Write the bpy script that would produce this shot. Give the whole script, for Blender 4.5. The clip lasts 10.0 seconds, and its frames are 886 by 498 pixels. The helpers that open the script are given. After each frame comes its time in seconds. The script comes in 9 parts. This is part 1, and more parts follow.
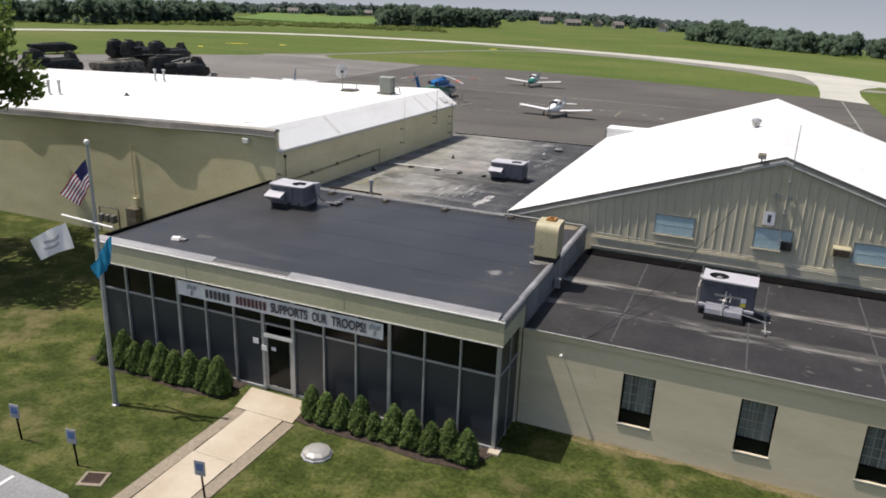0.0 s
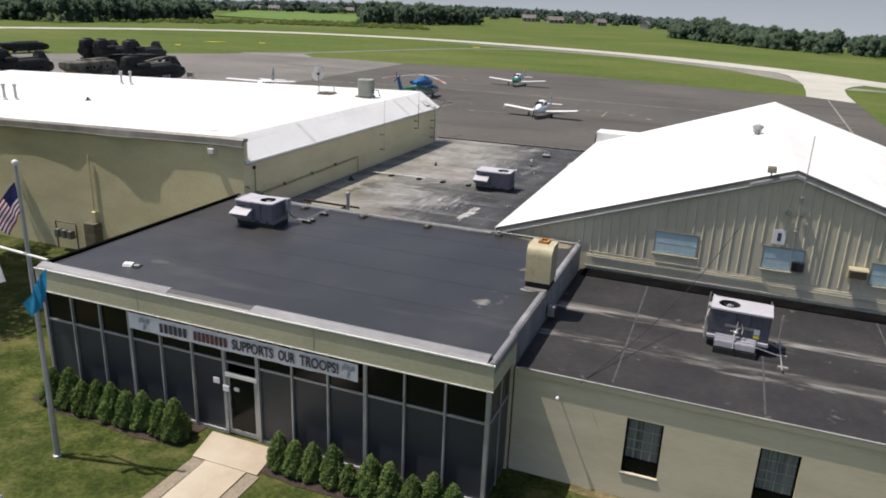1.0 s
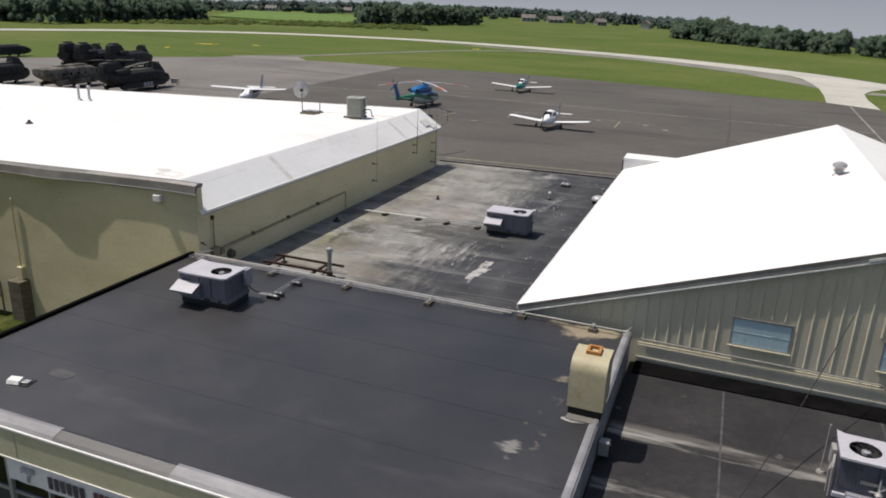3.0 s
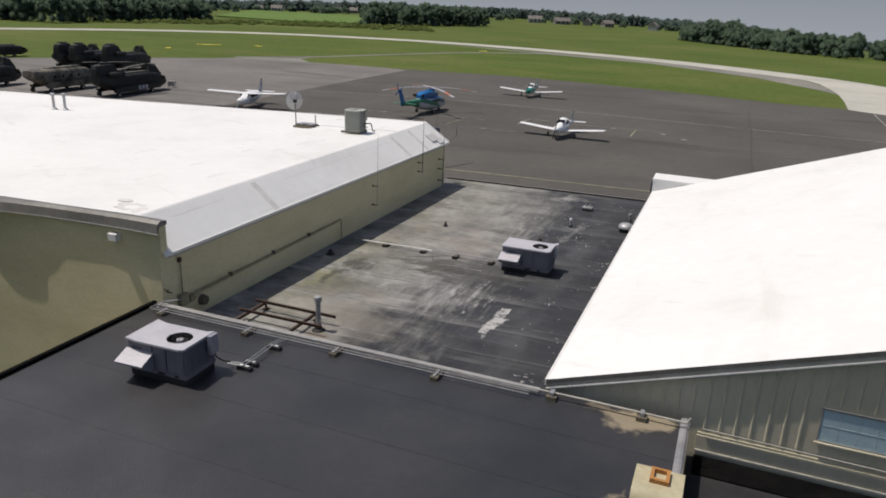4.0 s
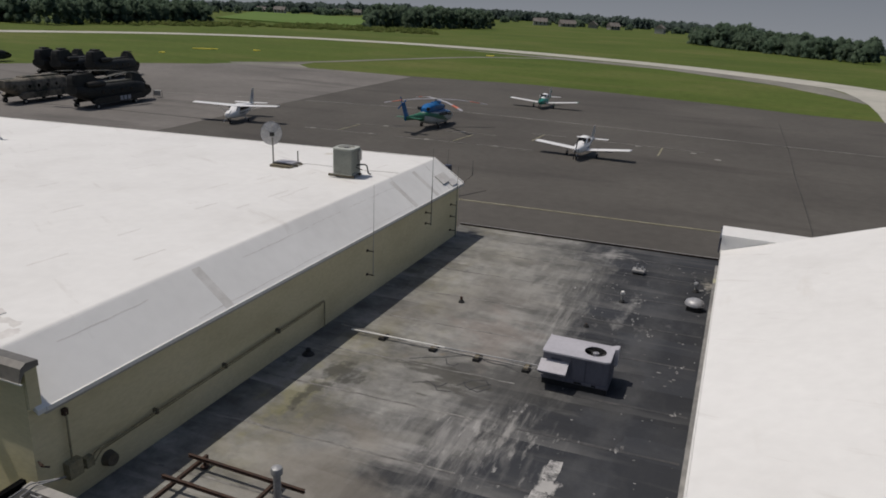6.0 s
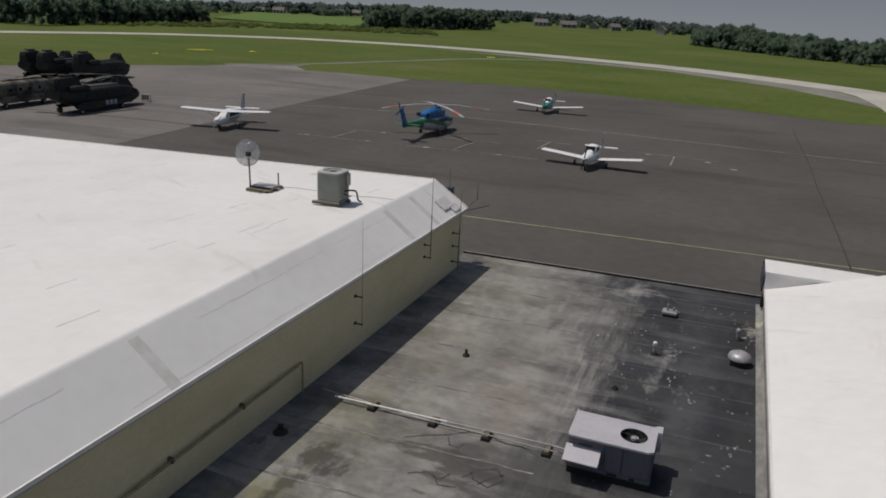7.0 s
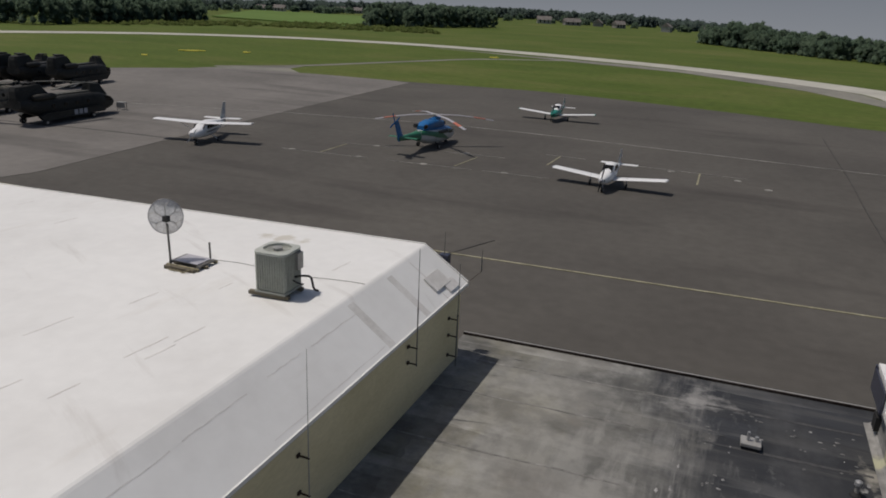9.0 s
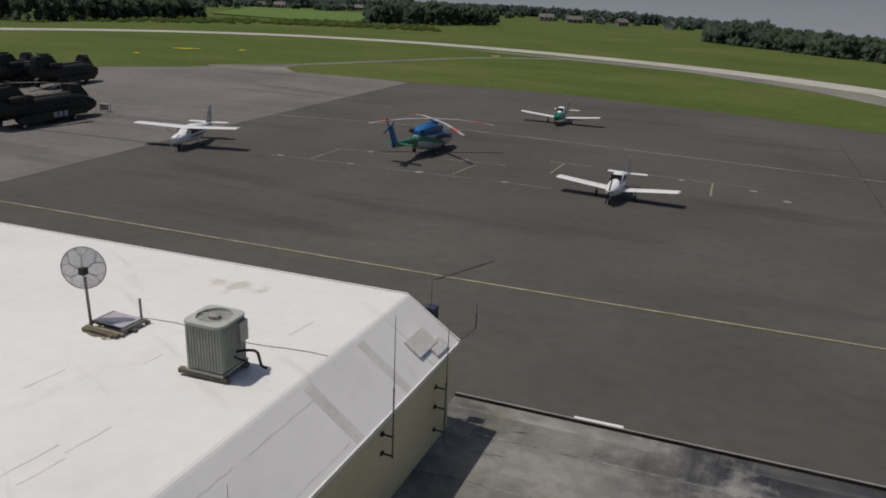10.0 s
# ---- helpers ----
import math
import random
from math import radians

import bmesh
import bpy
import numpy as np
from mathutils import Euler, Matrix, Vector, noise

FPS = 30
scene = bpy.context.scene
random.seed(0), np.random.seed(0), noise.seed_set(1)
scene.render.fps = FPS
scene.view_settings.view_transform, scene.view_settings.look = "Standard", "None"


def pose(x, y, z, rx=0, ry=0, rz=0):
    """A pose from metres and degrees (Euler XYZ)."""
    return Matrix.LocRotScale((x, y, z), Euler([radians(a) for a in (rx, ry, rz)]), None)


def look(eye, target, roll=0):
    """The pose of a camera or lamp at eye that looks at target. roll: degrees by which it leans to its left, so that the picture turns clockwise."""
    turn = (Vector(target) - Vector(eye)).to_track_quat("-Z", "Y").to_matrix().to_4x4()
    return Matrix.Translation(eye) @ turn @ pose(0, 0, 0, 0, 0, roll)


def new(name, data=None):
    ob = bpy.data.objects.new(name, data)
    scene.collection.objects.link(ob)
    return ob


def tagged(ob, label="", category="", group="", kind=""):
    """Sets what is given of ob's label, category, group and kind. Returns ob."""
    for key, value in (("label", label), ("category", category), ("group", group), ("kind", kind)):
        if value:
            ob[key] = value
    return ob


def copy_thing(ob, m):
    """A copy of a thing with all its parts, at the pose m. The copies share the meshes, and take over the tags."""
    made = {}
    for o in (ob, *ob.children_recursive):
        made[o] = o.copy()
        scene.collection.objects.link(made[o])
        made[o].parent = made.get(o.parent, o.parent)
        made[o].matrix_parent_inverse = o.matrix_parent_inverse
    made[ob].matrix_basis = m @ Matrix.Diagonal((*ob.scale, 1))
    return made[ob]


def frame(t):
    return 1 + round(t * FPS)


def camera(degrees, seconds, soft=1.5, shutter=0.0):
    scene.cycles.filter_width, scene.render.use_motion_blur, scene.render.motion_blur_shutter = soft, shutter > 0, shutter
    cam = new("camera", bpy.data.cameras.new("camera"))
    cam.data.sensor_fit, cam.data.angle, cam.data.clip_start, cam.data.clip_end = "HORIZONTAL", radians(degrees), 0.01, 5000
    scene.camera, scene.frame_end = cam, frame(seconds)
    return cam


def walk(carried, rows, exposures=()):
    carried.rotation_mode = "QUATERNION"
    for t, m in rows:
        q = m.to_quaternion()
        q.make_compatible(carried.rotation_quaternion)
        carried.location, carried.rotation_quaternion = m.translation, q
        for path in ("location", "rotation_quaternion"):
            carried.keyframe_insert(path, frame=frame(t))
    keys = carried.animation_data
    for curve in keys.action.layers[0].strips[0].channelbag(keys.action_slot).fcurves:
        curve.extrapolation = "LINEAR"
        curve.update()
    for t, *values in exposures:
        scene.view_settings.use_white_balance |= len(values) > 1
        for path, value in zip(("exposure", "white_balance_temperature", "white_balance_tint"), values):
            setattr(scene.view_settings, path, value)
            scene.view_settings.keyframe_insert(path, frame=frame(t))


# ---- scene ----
PATH = [
    (0, (1.027, -0.925, 12.812), (0.307, 0.831, 12.18), 2.2),
    (0.5, (0.612, 0.148, 12.855), (-0.094, 1.908, 12.22), 2.2),
    (1, (0.082, 1.502, 12.901), (-0.597, 3.273, 12.264), 2.2),
    (1.5, (-0.564, 3.131, 12.976), (-1.224, 4.908, 12.336), 2.2),
    (2, (-1.273, 4.86, 13.043), (-1.932, 6.636, 12.402), 2.1),
    (2.5, (-1.97, 6.304, 13.144), (-2.637, 8.078, 12.505), 2.0),
    (4, (-4.622, 12.201, 13.299), (-5.309, 13.968, 12.662), 2.4),
    (4.5, (-5.486, 14.108, 13.347), (-6.174, 15.875, 12.713), 2.4),
    (5, (-6.421, 16.003, 13.422), (-7.11, 17.77, 12.788), 2.4),
    (5.5, (-7.304, 17.841, 13.542), (-7.998, 19.606, 12.908), 2.5),
    (7, (-9.828, 23.618, 13.619), (-10.522, 25.384, 12.987), 2.6),
    (7.5, (-10.529, 25.426, 13.644), (-11.227, 27.191, 13.012), 2.5),
    (8, (-11.216, 27.333, 13.725), (-11.912, 29.097, 13.09), 2.6),
    (8.5, (-11.903, 29.259, 13.881), (-12.601, 31.021, 13.243), 2.5),
    (9, (-12.569, 31.1, 13.913), (-13.269, 32.861, 13.274), 2.5),
    (9.5, (-13.25, 33.009, 13.963), (-13.952, 34.769, 13.321), 2.6),
    (10, (-13.783, 35.015, 14.004), (-14.485, 36.773, 13.358), 2.6),
]
EXPOSURES = [(0, 0.37, 6600, 12), (1.5, 0.31, 6600, 12), (2.5, 0.17, 6600, 12), (4.0, -0.15, 6600, 12), (4.5, -0.28, 6600, 12), (5.5, -0.55, 6600, 12), (7, -0.7, 6600, 12), (8.5, -0.71, 6600, 12), (10, -0.72, 6600, 12)]
cam = camera(62.6, 10.0, soft=1.8)
walk(cam, [(t, look(eye, target, roll)) for t, eye, target, roll in PATH], EXPOSURES)

# ---- daylight ----
SUN_WAY = Vector((0.43, 0.10, -1.0)).normalized()      # the way the light travels
world = bpy.data.worlds.new("sky")
scene.world = world
world.use_nodes = True
wn = world.node_tree.nodes
sky = wn.new("ShaderNodeTexSky")
sky.sky_type, sky.sun_disc = "NISHITA", False
sky.sun_elevation = math.asin(-SUN_WAY.z)
sky.sun_rotation = math.atan2(-SUN_WAY.x, -SUN_WAY.y)
sky.air_density, sky.dust_density, sky.ozone_density = 1.0, 2.2, 1.0
world.node_tree.links.new(sky.outputs[0], wn["Background"].inputs[0])
wn["Background"].inputs[1].default_value = 0.09
lamp = bpy.data.lights.new("sun", "SUN")
lamp.energy, lamp.angle, lamp.color = 4.0, radians(0.55), (1.0, 0.95, 0.87)
sun = new("sun", lamp)
sun.matrix_world = Matrix.Translation((0, 0, 60)) @ SUN_WAY.to_track_quat("-Z", "Y").to_matrix().to_4x4()


# ---- materials ----
def material(name, colors, rough=0.7, metal=0.0, scale=1.0, stretch=(1, 1, 1), fine=18.0, fine_amount=0.25,
             bump=0.0, bump_scale=30.0, sharp=(0.35, 0.65), spots=None, rough_var=0.08, per_object=0.0, coords="world", sharp_spots=(0.6, 0.68), spot_scale=1.0, specular=0.5):
    """A surface whose colour wanders between two or three tones, with a fine grain, spots and relief, in metres."""
    m = bpy.data.materials.new(name)
    m.use_nodes = True
    nt = m.node_tree
    n, link = nt.nodes, nt.links.new
    bsdf = n["Principled BSDF"]
    if coords == "world":
        geo = n.new("ShaderNodeNewGeometry")
        place = geo.outputs["Position"]
    else:
        geo = n.new("ShaderNodeTexCoord")
        place = geo.outputs["Object"]
    mapping = n.new("ShaderNodeMapping")
    mapping.inputs["Scale"].default_value = stretch
    link(place, mapping.inputs[0])
    big = n.new("ShaderNodeTexNoise")
    big.inputs["Scale"].default_value, big.inputs["Detail"].default_value, big.inputs["Roughness"].default_value = scale, 6, 0.62
    link(mapping.outputs[0], big.inputs["Vector"])
    ramp = n.new("ShaderNodeValToRGB")
    els = ramp.color_ramp.elements
    els[0].position, els[1].position = sharp
    els[0].color, els[1].color = (*colors[0], 1), (*colors[-1], 1)
    if len(colors) == 3:
        e = els.new(sum(sharp) / 2)
        e.color = (*colors[1], 1)
    link(big.outputs[0], ramp.inputs[0])
    out = ramp.outputs[0]
    small = n.new("ShaderNodeTexNoise")
    small.inputs["Scale"].default_value, small.inputs["Detail"].default_value = fine, 4
    link(mapping.outputs[0], small.inputs["Vector"])
    if fine_amount:
        rng = n.new("ShaderNodeMapRange")
        rng.inputs["From Min"].default_value, rng.inputs["From Max"].default_value = 0.25, 0.75
        rng.inputs["To Min"].default_value, rng.inputs["To Max"].default_value = 1 - fine_amount, 1 + fine_amount
        link(small.outputs[0], rng.inputs[0])
        mul = n.new("ShaderNodeMix")
        mul.data_type, mul.blend_type = "RGBA", "MULTIPLY"
        mul.inputs["Factor"].default_value = 1
        link(out, mul.inputs["A"])
        link(rng.outputs[0], mul.inputs["B"])
        out = mul.outputs["Result"]
    if spots:
        sp = n.new("ShaderNodeTexNoise")
        sp.inputs["Scale"].default_value, sp.inputs["Detail"].default_value = spot_scale, 5
        link(mapping.outputs[0], sp.inputs["Vector"])
        rng = n.new("ShaderNodeMapRange")
        rng.inputs["From Min"].default_value, rng.inputs["From Max"].default_value = sharp_spots
        link(sp.outputs[0], rng.inputs[0])
        mix = n.new("ShaderNodeMix")
        mix.data_type = "RGBA"
        mix.inputs["B"].default_value = (*spots, 1)
        link(rng.outputs[0], mix.inputs["Factor"])
        link(out, mix.inputs["A"])
        out = mix.outputs["Result"]
    if per_object:
        info = n.new("ShaderNodeObjectInfo")
        rng = n.new("ShaderNodeMapRange")
        rng.inputs["To Min"].default_value, rng.inputs["To Max"].default_value = 1 - per_object, 1 + per_object
        link(info.outputs["Random"], rng.inputs[0])
        mul = n.new("ShaderNodeMix")
        mul.data_type, mul.blend_type = "RGBA", "MULTIPLY"
        mul.inputs["Factor"].default_value = 1
        link(out, mul.inputs["A"])
        link(rng.outputs[0], mul.inputs["B"])
        out = mul.outputs["Result"]
    link(out, bsdf.inputs["Base Color"])
    bsdf.inputs["Metallic"].default_value = metal
    bsdf.inputs["Specular IOR Level"].default_value = specular
    rr = n.new("ShaderNodeMapRange")
    rr.inputs["To Min"].default_value, rr.inputs["To Max"].default_value = max(0.02, rough - rough_var), min(1, rough + rough_var)
    link(big.outputs[0], rr.inputs[0])
    link(rr.outputs[0], bsdf.inputs["Roughness"])
    if bump:
        bn = n.new("ShaderNodeTexNoise")
        bn.inputs["Scale"].default_value, bn.inputs["Detail"].default_value = bump_scale, 5
        link(mapping.outputs[0], bn.inputs["Vector"])
        b = n.new("ShaderNodeBump")
        b.inputs["Strength"].default_value, b.inputs["Distance"].default_value = bump, 0.05
        link(bn.outputs[0], b.inputs["Height"])
        link(b.outputs[0], bsdf.inputs["Normal"])
    return m


def add_mask(m, color, axis_scale, lo, hi, scale, amount=1.0, turn=0.0, bands=(), detail=6):
    """Lays a second colour over a material where a stretched noise runs high; each band (axis, centre, reach) gathers it along a line."""
    nt = m.node_tree
    n, link = nt.nodes, nt.links.new
    bsdf = n["Principled BSDF"]
    src = bsdf.inputs["Base Color"].links[0].from_socket
    geo = n.new("ShaderNodeNewGeometry")
    mp = n.new("ShaderNodeMapping")
    mp.inputs["Scale"].default_value = axis_scale
    spin = n.new("ShaderNodeVectorRotate")
    spin.rotation_type = "Z_AXIS"
    spin.inputs["Angle"].default_value = radians(turn)
    link(geo.outputs["Position"], spin.inputs[0])
    link(spin.outputs[0], mp.inputs[0])
    tex = n.new("ShaderNodeTexNoise")
    tex.inputs["Scale"].default_value, tex.inputs["Detail"].default_value, tex.inputs["Roughness"].default_value = scale, detail, 0.6
    link(mp.outputs[0], tex.inputs["Vector"])
    height = tex.outputs[0]
    if bands:
        axes = n.new("ShaderNodeSeparateXYZ")
        link(geo.outputs["Position"], axes.inputs[0])
        for axis, centre, reach in bands:
            away = n.new("ShaderNodeMath")
            away.operation = "SUBTRACT"
            away.inputs[1].default_value = centre
            link(axes.outputs["xyz".index(axis)], away.inputs[0])
            size = n.new("ShaderNodeMath")
            size.operation = "ABSOLUTE"
            link(away.outputs[0], size.inputs[0])
            drop = n.new("ShaderNodeMapRange")
            drop.inputs["From Max"].default_value = reach
            drop.inputs["To Min"].default_value, drop.inputs["To Max"].default_value = 0.1, -0.25
            link(size.outputs[0], drop.inputs[0])
            both = n.new("ShaderNodeMath")
            both.operation = "ADD"
            link(height, both.inputs[0])
            link(drop.outputs[0], both.inputs[1])
            height = both.outputs[0]
    rng = n.new("ShaderNodeMapRange")
    rng.inputs["From Min"].default_value, rng.inputs["From Max"].default_value = lo, hi
    rng.inputs["To Max"].default_value = amount
    link(height, rng.inputs[0])
    mix = n.new("ShaderNodeMix")
    mix.data_type = "RGBA"
    mix.inputs["B"].default_value = (*color, 1)
    link(rng.outputs[0], mix.inputs["Factor"])
    link(src, mix.inputs["A"])
    link(mix.outputs["Result"], bsdf.inputs["Base Color"])
    return m


def let_light_through(m, share):
    """Leaves and thin cloth pass part of the light."""
    n, link = m.node_tree.nodes, m.node_tree.links.new
    thin = n.new("ShaderNodeBsdfTranslucent")
    link(n["Principled BSDF"].inputs["Base Color"].links[0].from_socket, thin.inputs[0])
    mix = n.new("ShaderNodeMixShader")
    mix.inputs[0].default_value = share
    link(n["Principled BSDF"].outputs[0], mix.inputs[1])
    link(thin.outputs[0], mix.inputs[2])
    link(mix.outputs[0], n["Material Output"].inputs[0])
    return m


M = {}
M["field"] = material("airfield_grass", [(0.066, 0.096, 0.02), (0.083, 0.113, 0.025), (0.115, 0.128, 0.039)], 0.9, scale=0.02, fine=0.6, fine_amount=0.18, bump=0.4, bump_scale=2, specular=0.1)
add_mask(M["field"], (0.14, 0.13, 0.05), (0.6, 1.6, 1), 0.54, 0.75, 0.05, 0.55)
add_mask(M["field"], (0.056, 0.088, 0.013), (0.35, 2.0, 1), 0.5, 0.7, 0.09, 0.5, turn=12)
M["lawn"] = material("lawn_grass", [(0.03, 0.042, 0.01), (0.055, 0.069, 0.017), (0.105, 0.104, 0.038)], 0.95, scale=0.9, fine=8, fine_amount=0.5, bump=0.9, bump_scale=14, specular=0.08)
add_mask(M["lawn"], (0.03, 0.044, 0.011), (1, 1, 1), 0.45, 0.62, 0.33, 0.55)
add_mask(M["lawn"], (0.1, 0.104, 0.036), (1, 1, 1), 0.52, 0.68, 0.9, 0.55, detail=9)
add_mask(M["lawn"], (0.19, 0.155, 0.08), (1, 1, 1), 0.57, 0.7, 0.35, 0.7)
M["apron"] = material("apron_asphalt", [(0.076, 0.0705, 0.0635), (0.09, 0.084, 0.0755), (0.106, 0.099, 0.0885)], 0.92, scale=0.05, fine=1.2, fine_amount=0.1, bump=0.25, bump_scale=14, specular=0.2)
add_mask(M["apron"], (0.05, 0.045, 0.042), (0.25, 1.4, 1), 0.56, 0.7, 0.12, 0.6)
M["apron_old"] = material("old_apron_concrete", [(0.135, 0.127, 0.117), (0.165, 0.155, 0.144), (0.205, 0.192, 0.178)], 0.92, scale=0.04, fine=0.9, fine_amount=0.1, bump=0.25, bump_scale=12, specular=0.2)
add_mask(M["apron_old"], (0.085, 0.08, 0.075), (0.25, 1.3, 1), 0.57, 0.68, 0.08, 0.7)
M["taxi"] = material("taxiway_concrete", [(0.36, 0.35, 0.31), (0.42, 0.41, 0.36), (0.46, 0.44, 0.39)], 0.9, scale=0.06, fine=0.6, fine_amount=0.08, specular=0.2)
M["shoulder"] = material("shoulder_asphalt", [(0.15, 0.145, 0.13), (0.2, 0.195, 0.17), (0.26, 0.25, 0.21)], 0.92, scale=0.05, fine=0.7, fine_amount=0.12, specular=0.2)
M["car_park"] = material("grey_car_park_asphalt", [(0.17, 0.172, 0.178), (0.21, 0.212, 0.216), (0.25, 0.252, 0.254)], 0.9, scale=0.4, fine=14, fine_amount=0.18, bump=0.2, bump_scale=40, specular=0.2)
M["yellow_line"] = material("worn_yellow_paint", [(0.19, 0.175, 0.11), (0.27, 0.25, 0.16), (0.34, 0.32, 0.22)], 0.8, scale=0.8, fine=12, fine_amount=0.25)
M["white_line"] = material("worn_white_paint", [(0.15, 0.144, 0.13), (0.31, 0.3, 0.27)], 0.8, scale=0.5, fine=5, fine_amount=0.4)
M["old_tar"] = material("grey_weathered_tar", [(0.12, 0.117, 0.108), (0.24, 0.234, 0.218)], 0.85, scale=1.2, fine=6, fine_amount=0.3, sharp=(0.4, 0.6))
M["sealant"] = material("crack_sealant", [(0.035, 0.033, 0.03), (0.066, 0.061, 0.055)], 0.8, scale=0.5)
M["path"] = material("walk_concrete", [(0.38, 0.315, 0.235), (0.43, 0.365, 0.28), (0.47, 0.41, 0.325)], 0.9, scale=0.5, fine=25, fine_amount=0.08, bump=0.2, bump_scale=60)
M["kerb"] = material("exposed_aggregate", [(0.22, 0.185, 0.135), (0.3, 0.25, 0.185)], 0.95, scale=8, fine=60, fine_amount=0.35, bump=0.5, bump_scale=70)
M["mulch"] = material("bark_mulch", [(0.03, 0.02, 0.014), (0.06, 0.042, 0.03)], 0.95, scale=5, fine=30, fine_amount=0.5, bump=1.0, bump_scale=25)
M["khaki"] = material("khaki_painted_block", [(0.535, 0.472, 0.29), (0.585, 0.522, 0.328), (0.625, 0.558, 0.362)], 0.75, scale=0.35, stretch=(1, 1, 2.5), fine=6, fine_amount=0.07, bump=0.12, bump_scale=9)
M["fascia"] = material("fascia_stucco", [(0.4, 0.385, 0.26), (0.44, 0.42, 0.29), (0.47, 0.45, 0.315)], 0.7, scale=0.5, fine=8, fine_amount=0.06, bump=0.1, bump_scale=20)
M["office_wall"] = material("beige_painted_brick", [(0.6, 0.52, 0.375), (0.65, 0.57, 0.415), (0.68, 0.605, 0.45)], 0.75, scale=0.5, stretch=(0.6, 1, 3), fine=7, fine_amount=0.05, bump=0.06, bump_scale=8)
M["siding"] = material("beige_metal_siding", [(0.46, 0.425, 0.315), (0.52, 0.482, 0.36), (0.56, 0.52, 0.395)], 0.6, scale=0.5, stretch=(1, 1, 0.3), fine=10, fine_amount=0.06)
M["membrane"] = material("white_roof_membrane", [(0.665, 0.657, 0.635), (0.715, 0.71, 0.69), (0.74, 0.736, 0.717)], 0.6, scale=0.22, fine=2.5, fine_amount=0.03, bump=0.1, bump_scale=1.2, sharp=(0.3, 0.6))
add_mask(M["membrane"], (0.5, 0.46, 0.4), (1.2, 0.28, 1), 0.63, 0.8, 0.7, 0.35)
add_mask(M["membrane"], (0.46, 0.43, 0.4), (0.3, 2.2, 1), 0.62, 0.74, 0.6, 0.4, turn=28)
add_mask(M["membrane"], (0.45, 0.42, 0.36), (1, 1, 1), 0.7, 0.8, 0.35, 0.4)
add_mask(M["membrane"], (0.44, 0.4, 0.31), (1, 1, 1), 0.5, 0.66, 1.4, 0.6, bands=(("x", -25.2, 1.5), ("y", 49.3, 1.0)))
M["fold"] = material("soft_membrane_fold", [(0.58, 0.555, 0.53), (0.67, 0.655, 0.63)], 0.6, scale=2.5, fine=8, fine_amount=0.06)
M["membrane_seam"] = material("weathered_membrane_seam", [(0.55, 0.53, 0.5), (0.64, 0.625, 0.6)], 0.6, scale=1.5, fine=8, fine_amount=0.08)
M["gravel_black"] = material("black_roll_roofing", [(0.0175, 0.0175, 0.019), (0.0235, 0.0232, 0.025), (0.032, 0.0312, 0.033)], 0.46, scale=0.3, fine=6, fine_amount=0.14, bump=0.15, bump_scale=25, specular=0.7)
add_mask(M["gravel_black"], (0.3, 0.25, 0.17), (1, 1, 1), 0.44, 0.56, 1.1, 0.85, bands=(("x", -5.5, 2.0), ("y", 27.7, 1.1)))
add_mask(M["gravel_black"], (0.24, 0.23, 0.21), (1.2, 7, 1), 0.5, 0.62, 1.2, 0.7, bands=(("x", -6.05, 0.5), ("y", 21.1, 0.6)))
add_mask(M["gravel_black"], (0.1, 0.095, 0.09), (0.4, 1.6, 1), 0.6, 0.8, 0.35, 0.45)
M["long_roof"] = material("ponded_roll_roofing", [(0.02, 0.0195, 0.0205), (0.027, 0.026, 0.0275), (0.036, 0.034, 0.0355)], 0.85, scale=0.5, fine=5, fine_amount=0.2, bump=0.15, bump_scale=25, specular=0.3)
add_mask(M["long_roof"], (0.12, 0.112, 0.1), (0.35, 1.7, 1), 0.54, 0.7, 0.9, 0.7, bands=(("y", 24.6, 1.5),), detail=8)
add_mask(M["long_roof"], (0.11, 0.104, 0.095), (0.35, 1.7, 1), 0.54, 0.7, 0.9, 0.7, bands=(("y", 22.2, 1.4),), detail=8)
add_mask(M["long_roof"], (0.32, 0.31, 0.285), (0.35, 2.6, 1), 0.53, 0.72, 1.2, 0.75, bands=(("y", 24.3, 1.0),), detail=8)
add_mask(M["long_roof"], (0.3, 0.29, 0.27), (0.4, 2.8, 1), 0.53, 0.72, 1.3, 0.75, bands=(("y", 21.9, 1.0),), detail=8)
add_mask(M["long_roof"], (0.16, 0.15, 0.14), (1, 1, 1), 0.66, 0.72, 1.6, 0.6)
M["silver"] = material("aluminium_roof_coating", [(0.17, 0.17, 0.178), (0.22, 0.22, 0.228), (0.28, 0.28, 0.288)], 0.6, metal=0.1, scale=0.6, stretch=(0.5, 2, 1), fine=9, fine_amount=0.1)
M["dark_coping"] = material("dull_dark_coping", [(0.12, 0.115, 0.105), (0.19, 0.18, 0.165)], 0.5, metal=0.2, scale=0.8, fine=8, fine_amount=0.15)
M["coping"] = material("grey_metal_coping", [(0.3, 0.29, 0.27), (0.4, 0.39, 0.37)], 0.45, metal=0.3, scale=0.8, fine=8, fine_amount=0.1)
M["rake_grey"] = material("weathered_rake_metal", [(0.3, 0.29, 0.26), (0.4, 0.38, 0.34)], 0.55, scale=0.8, fine=8, fine_amount=0.12)
M["white_trim"] = material("white_metal_trim", [(0.66, 0.65, 0.62), (0.74, 0.73, 0.7)], 0.5, scale=1.2, fine=8, fine_amount=0.08)
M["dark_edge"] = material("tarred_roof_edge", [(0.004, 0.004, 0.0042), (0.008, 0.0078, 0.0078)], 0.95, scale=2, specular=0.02)
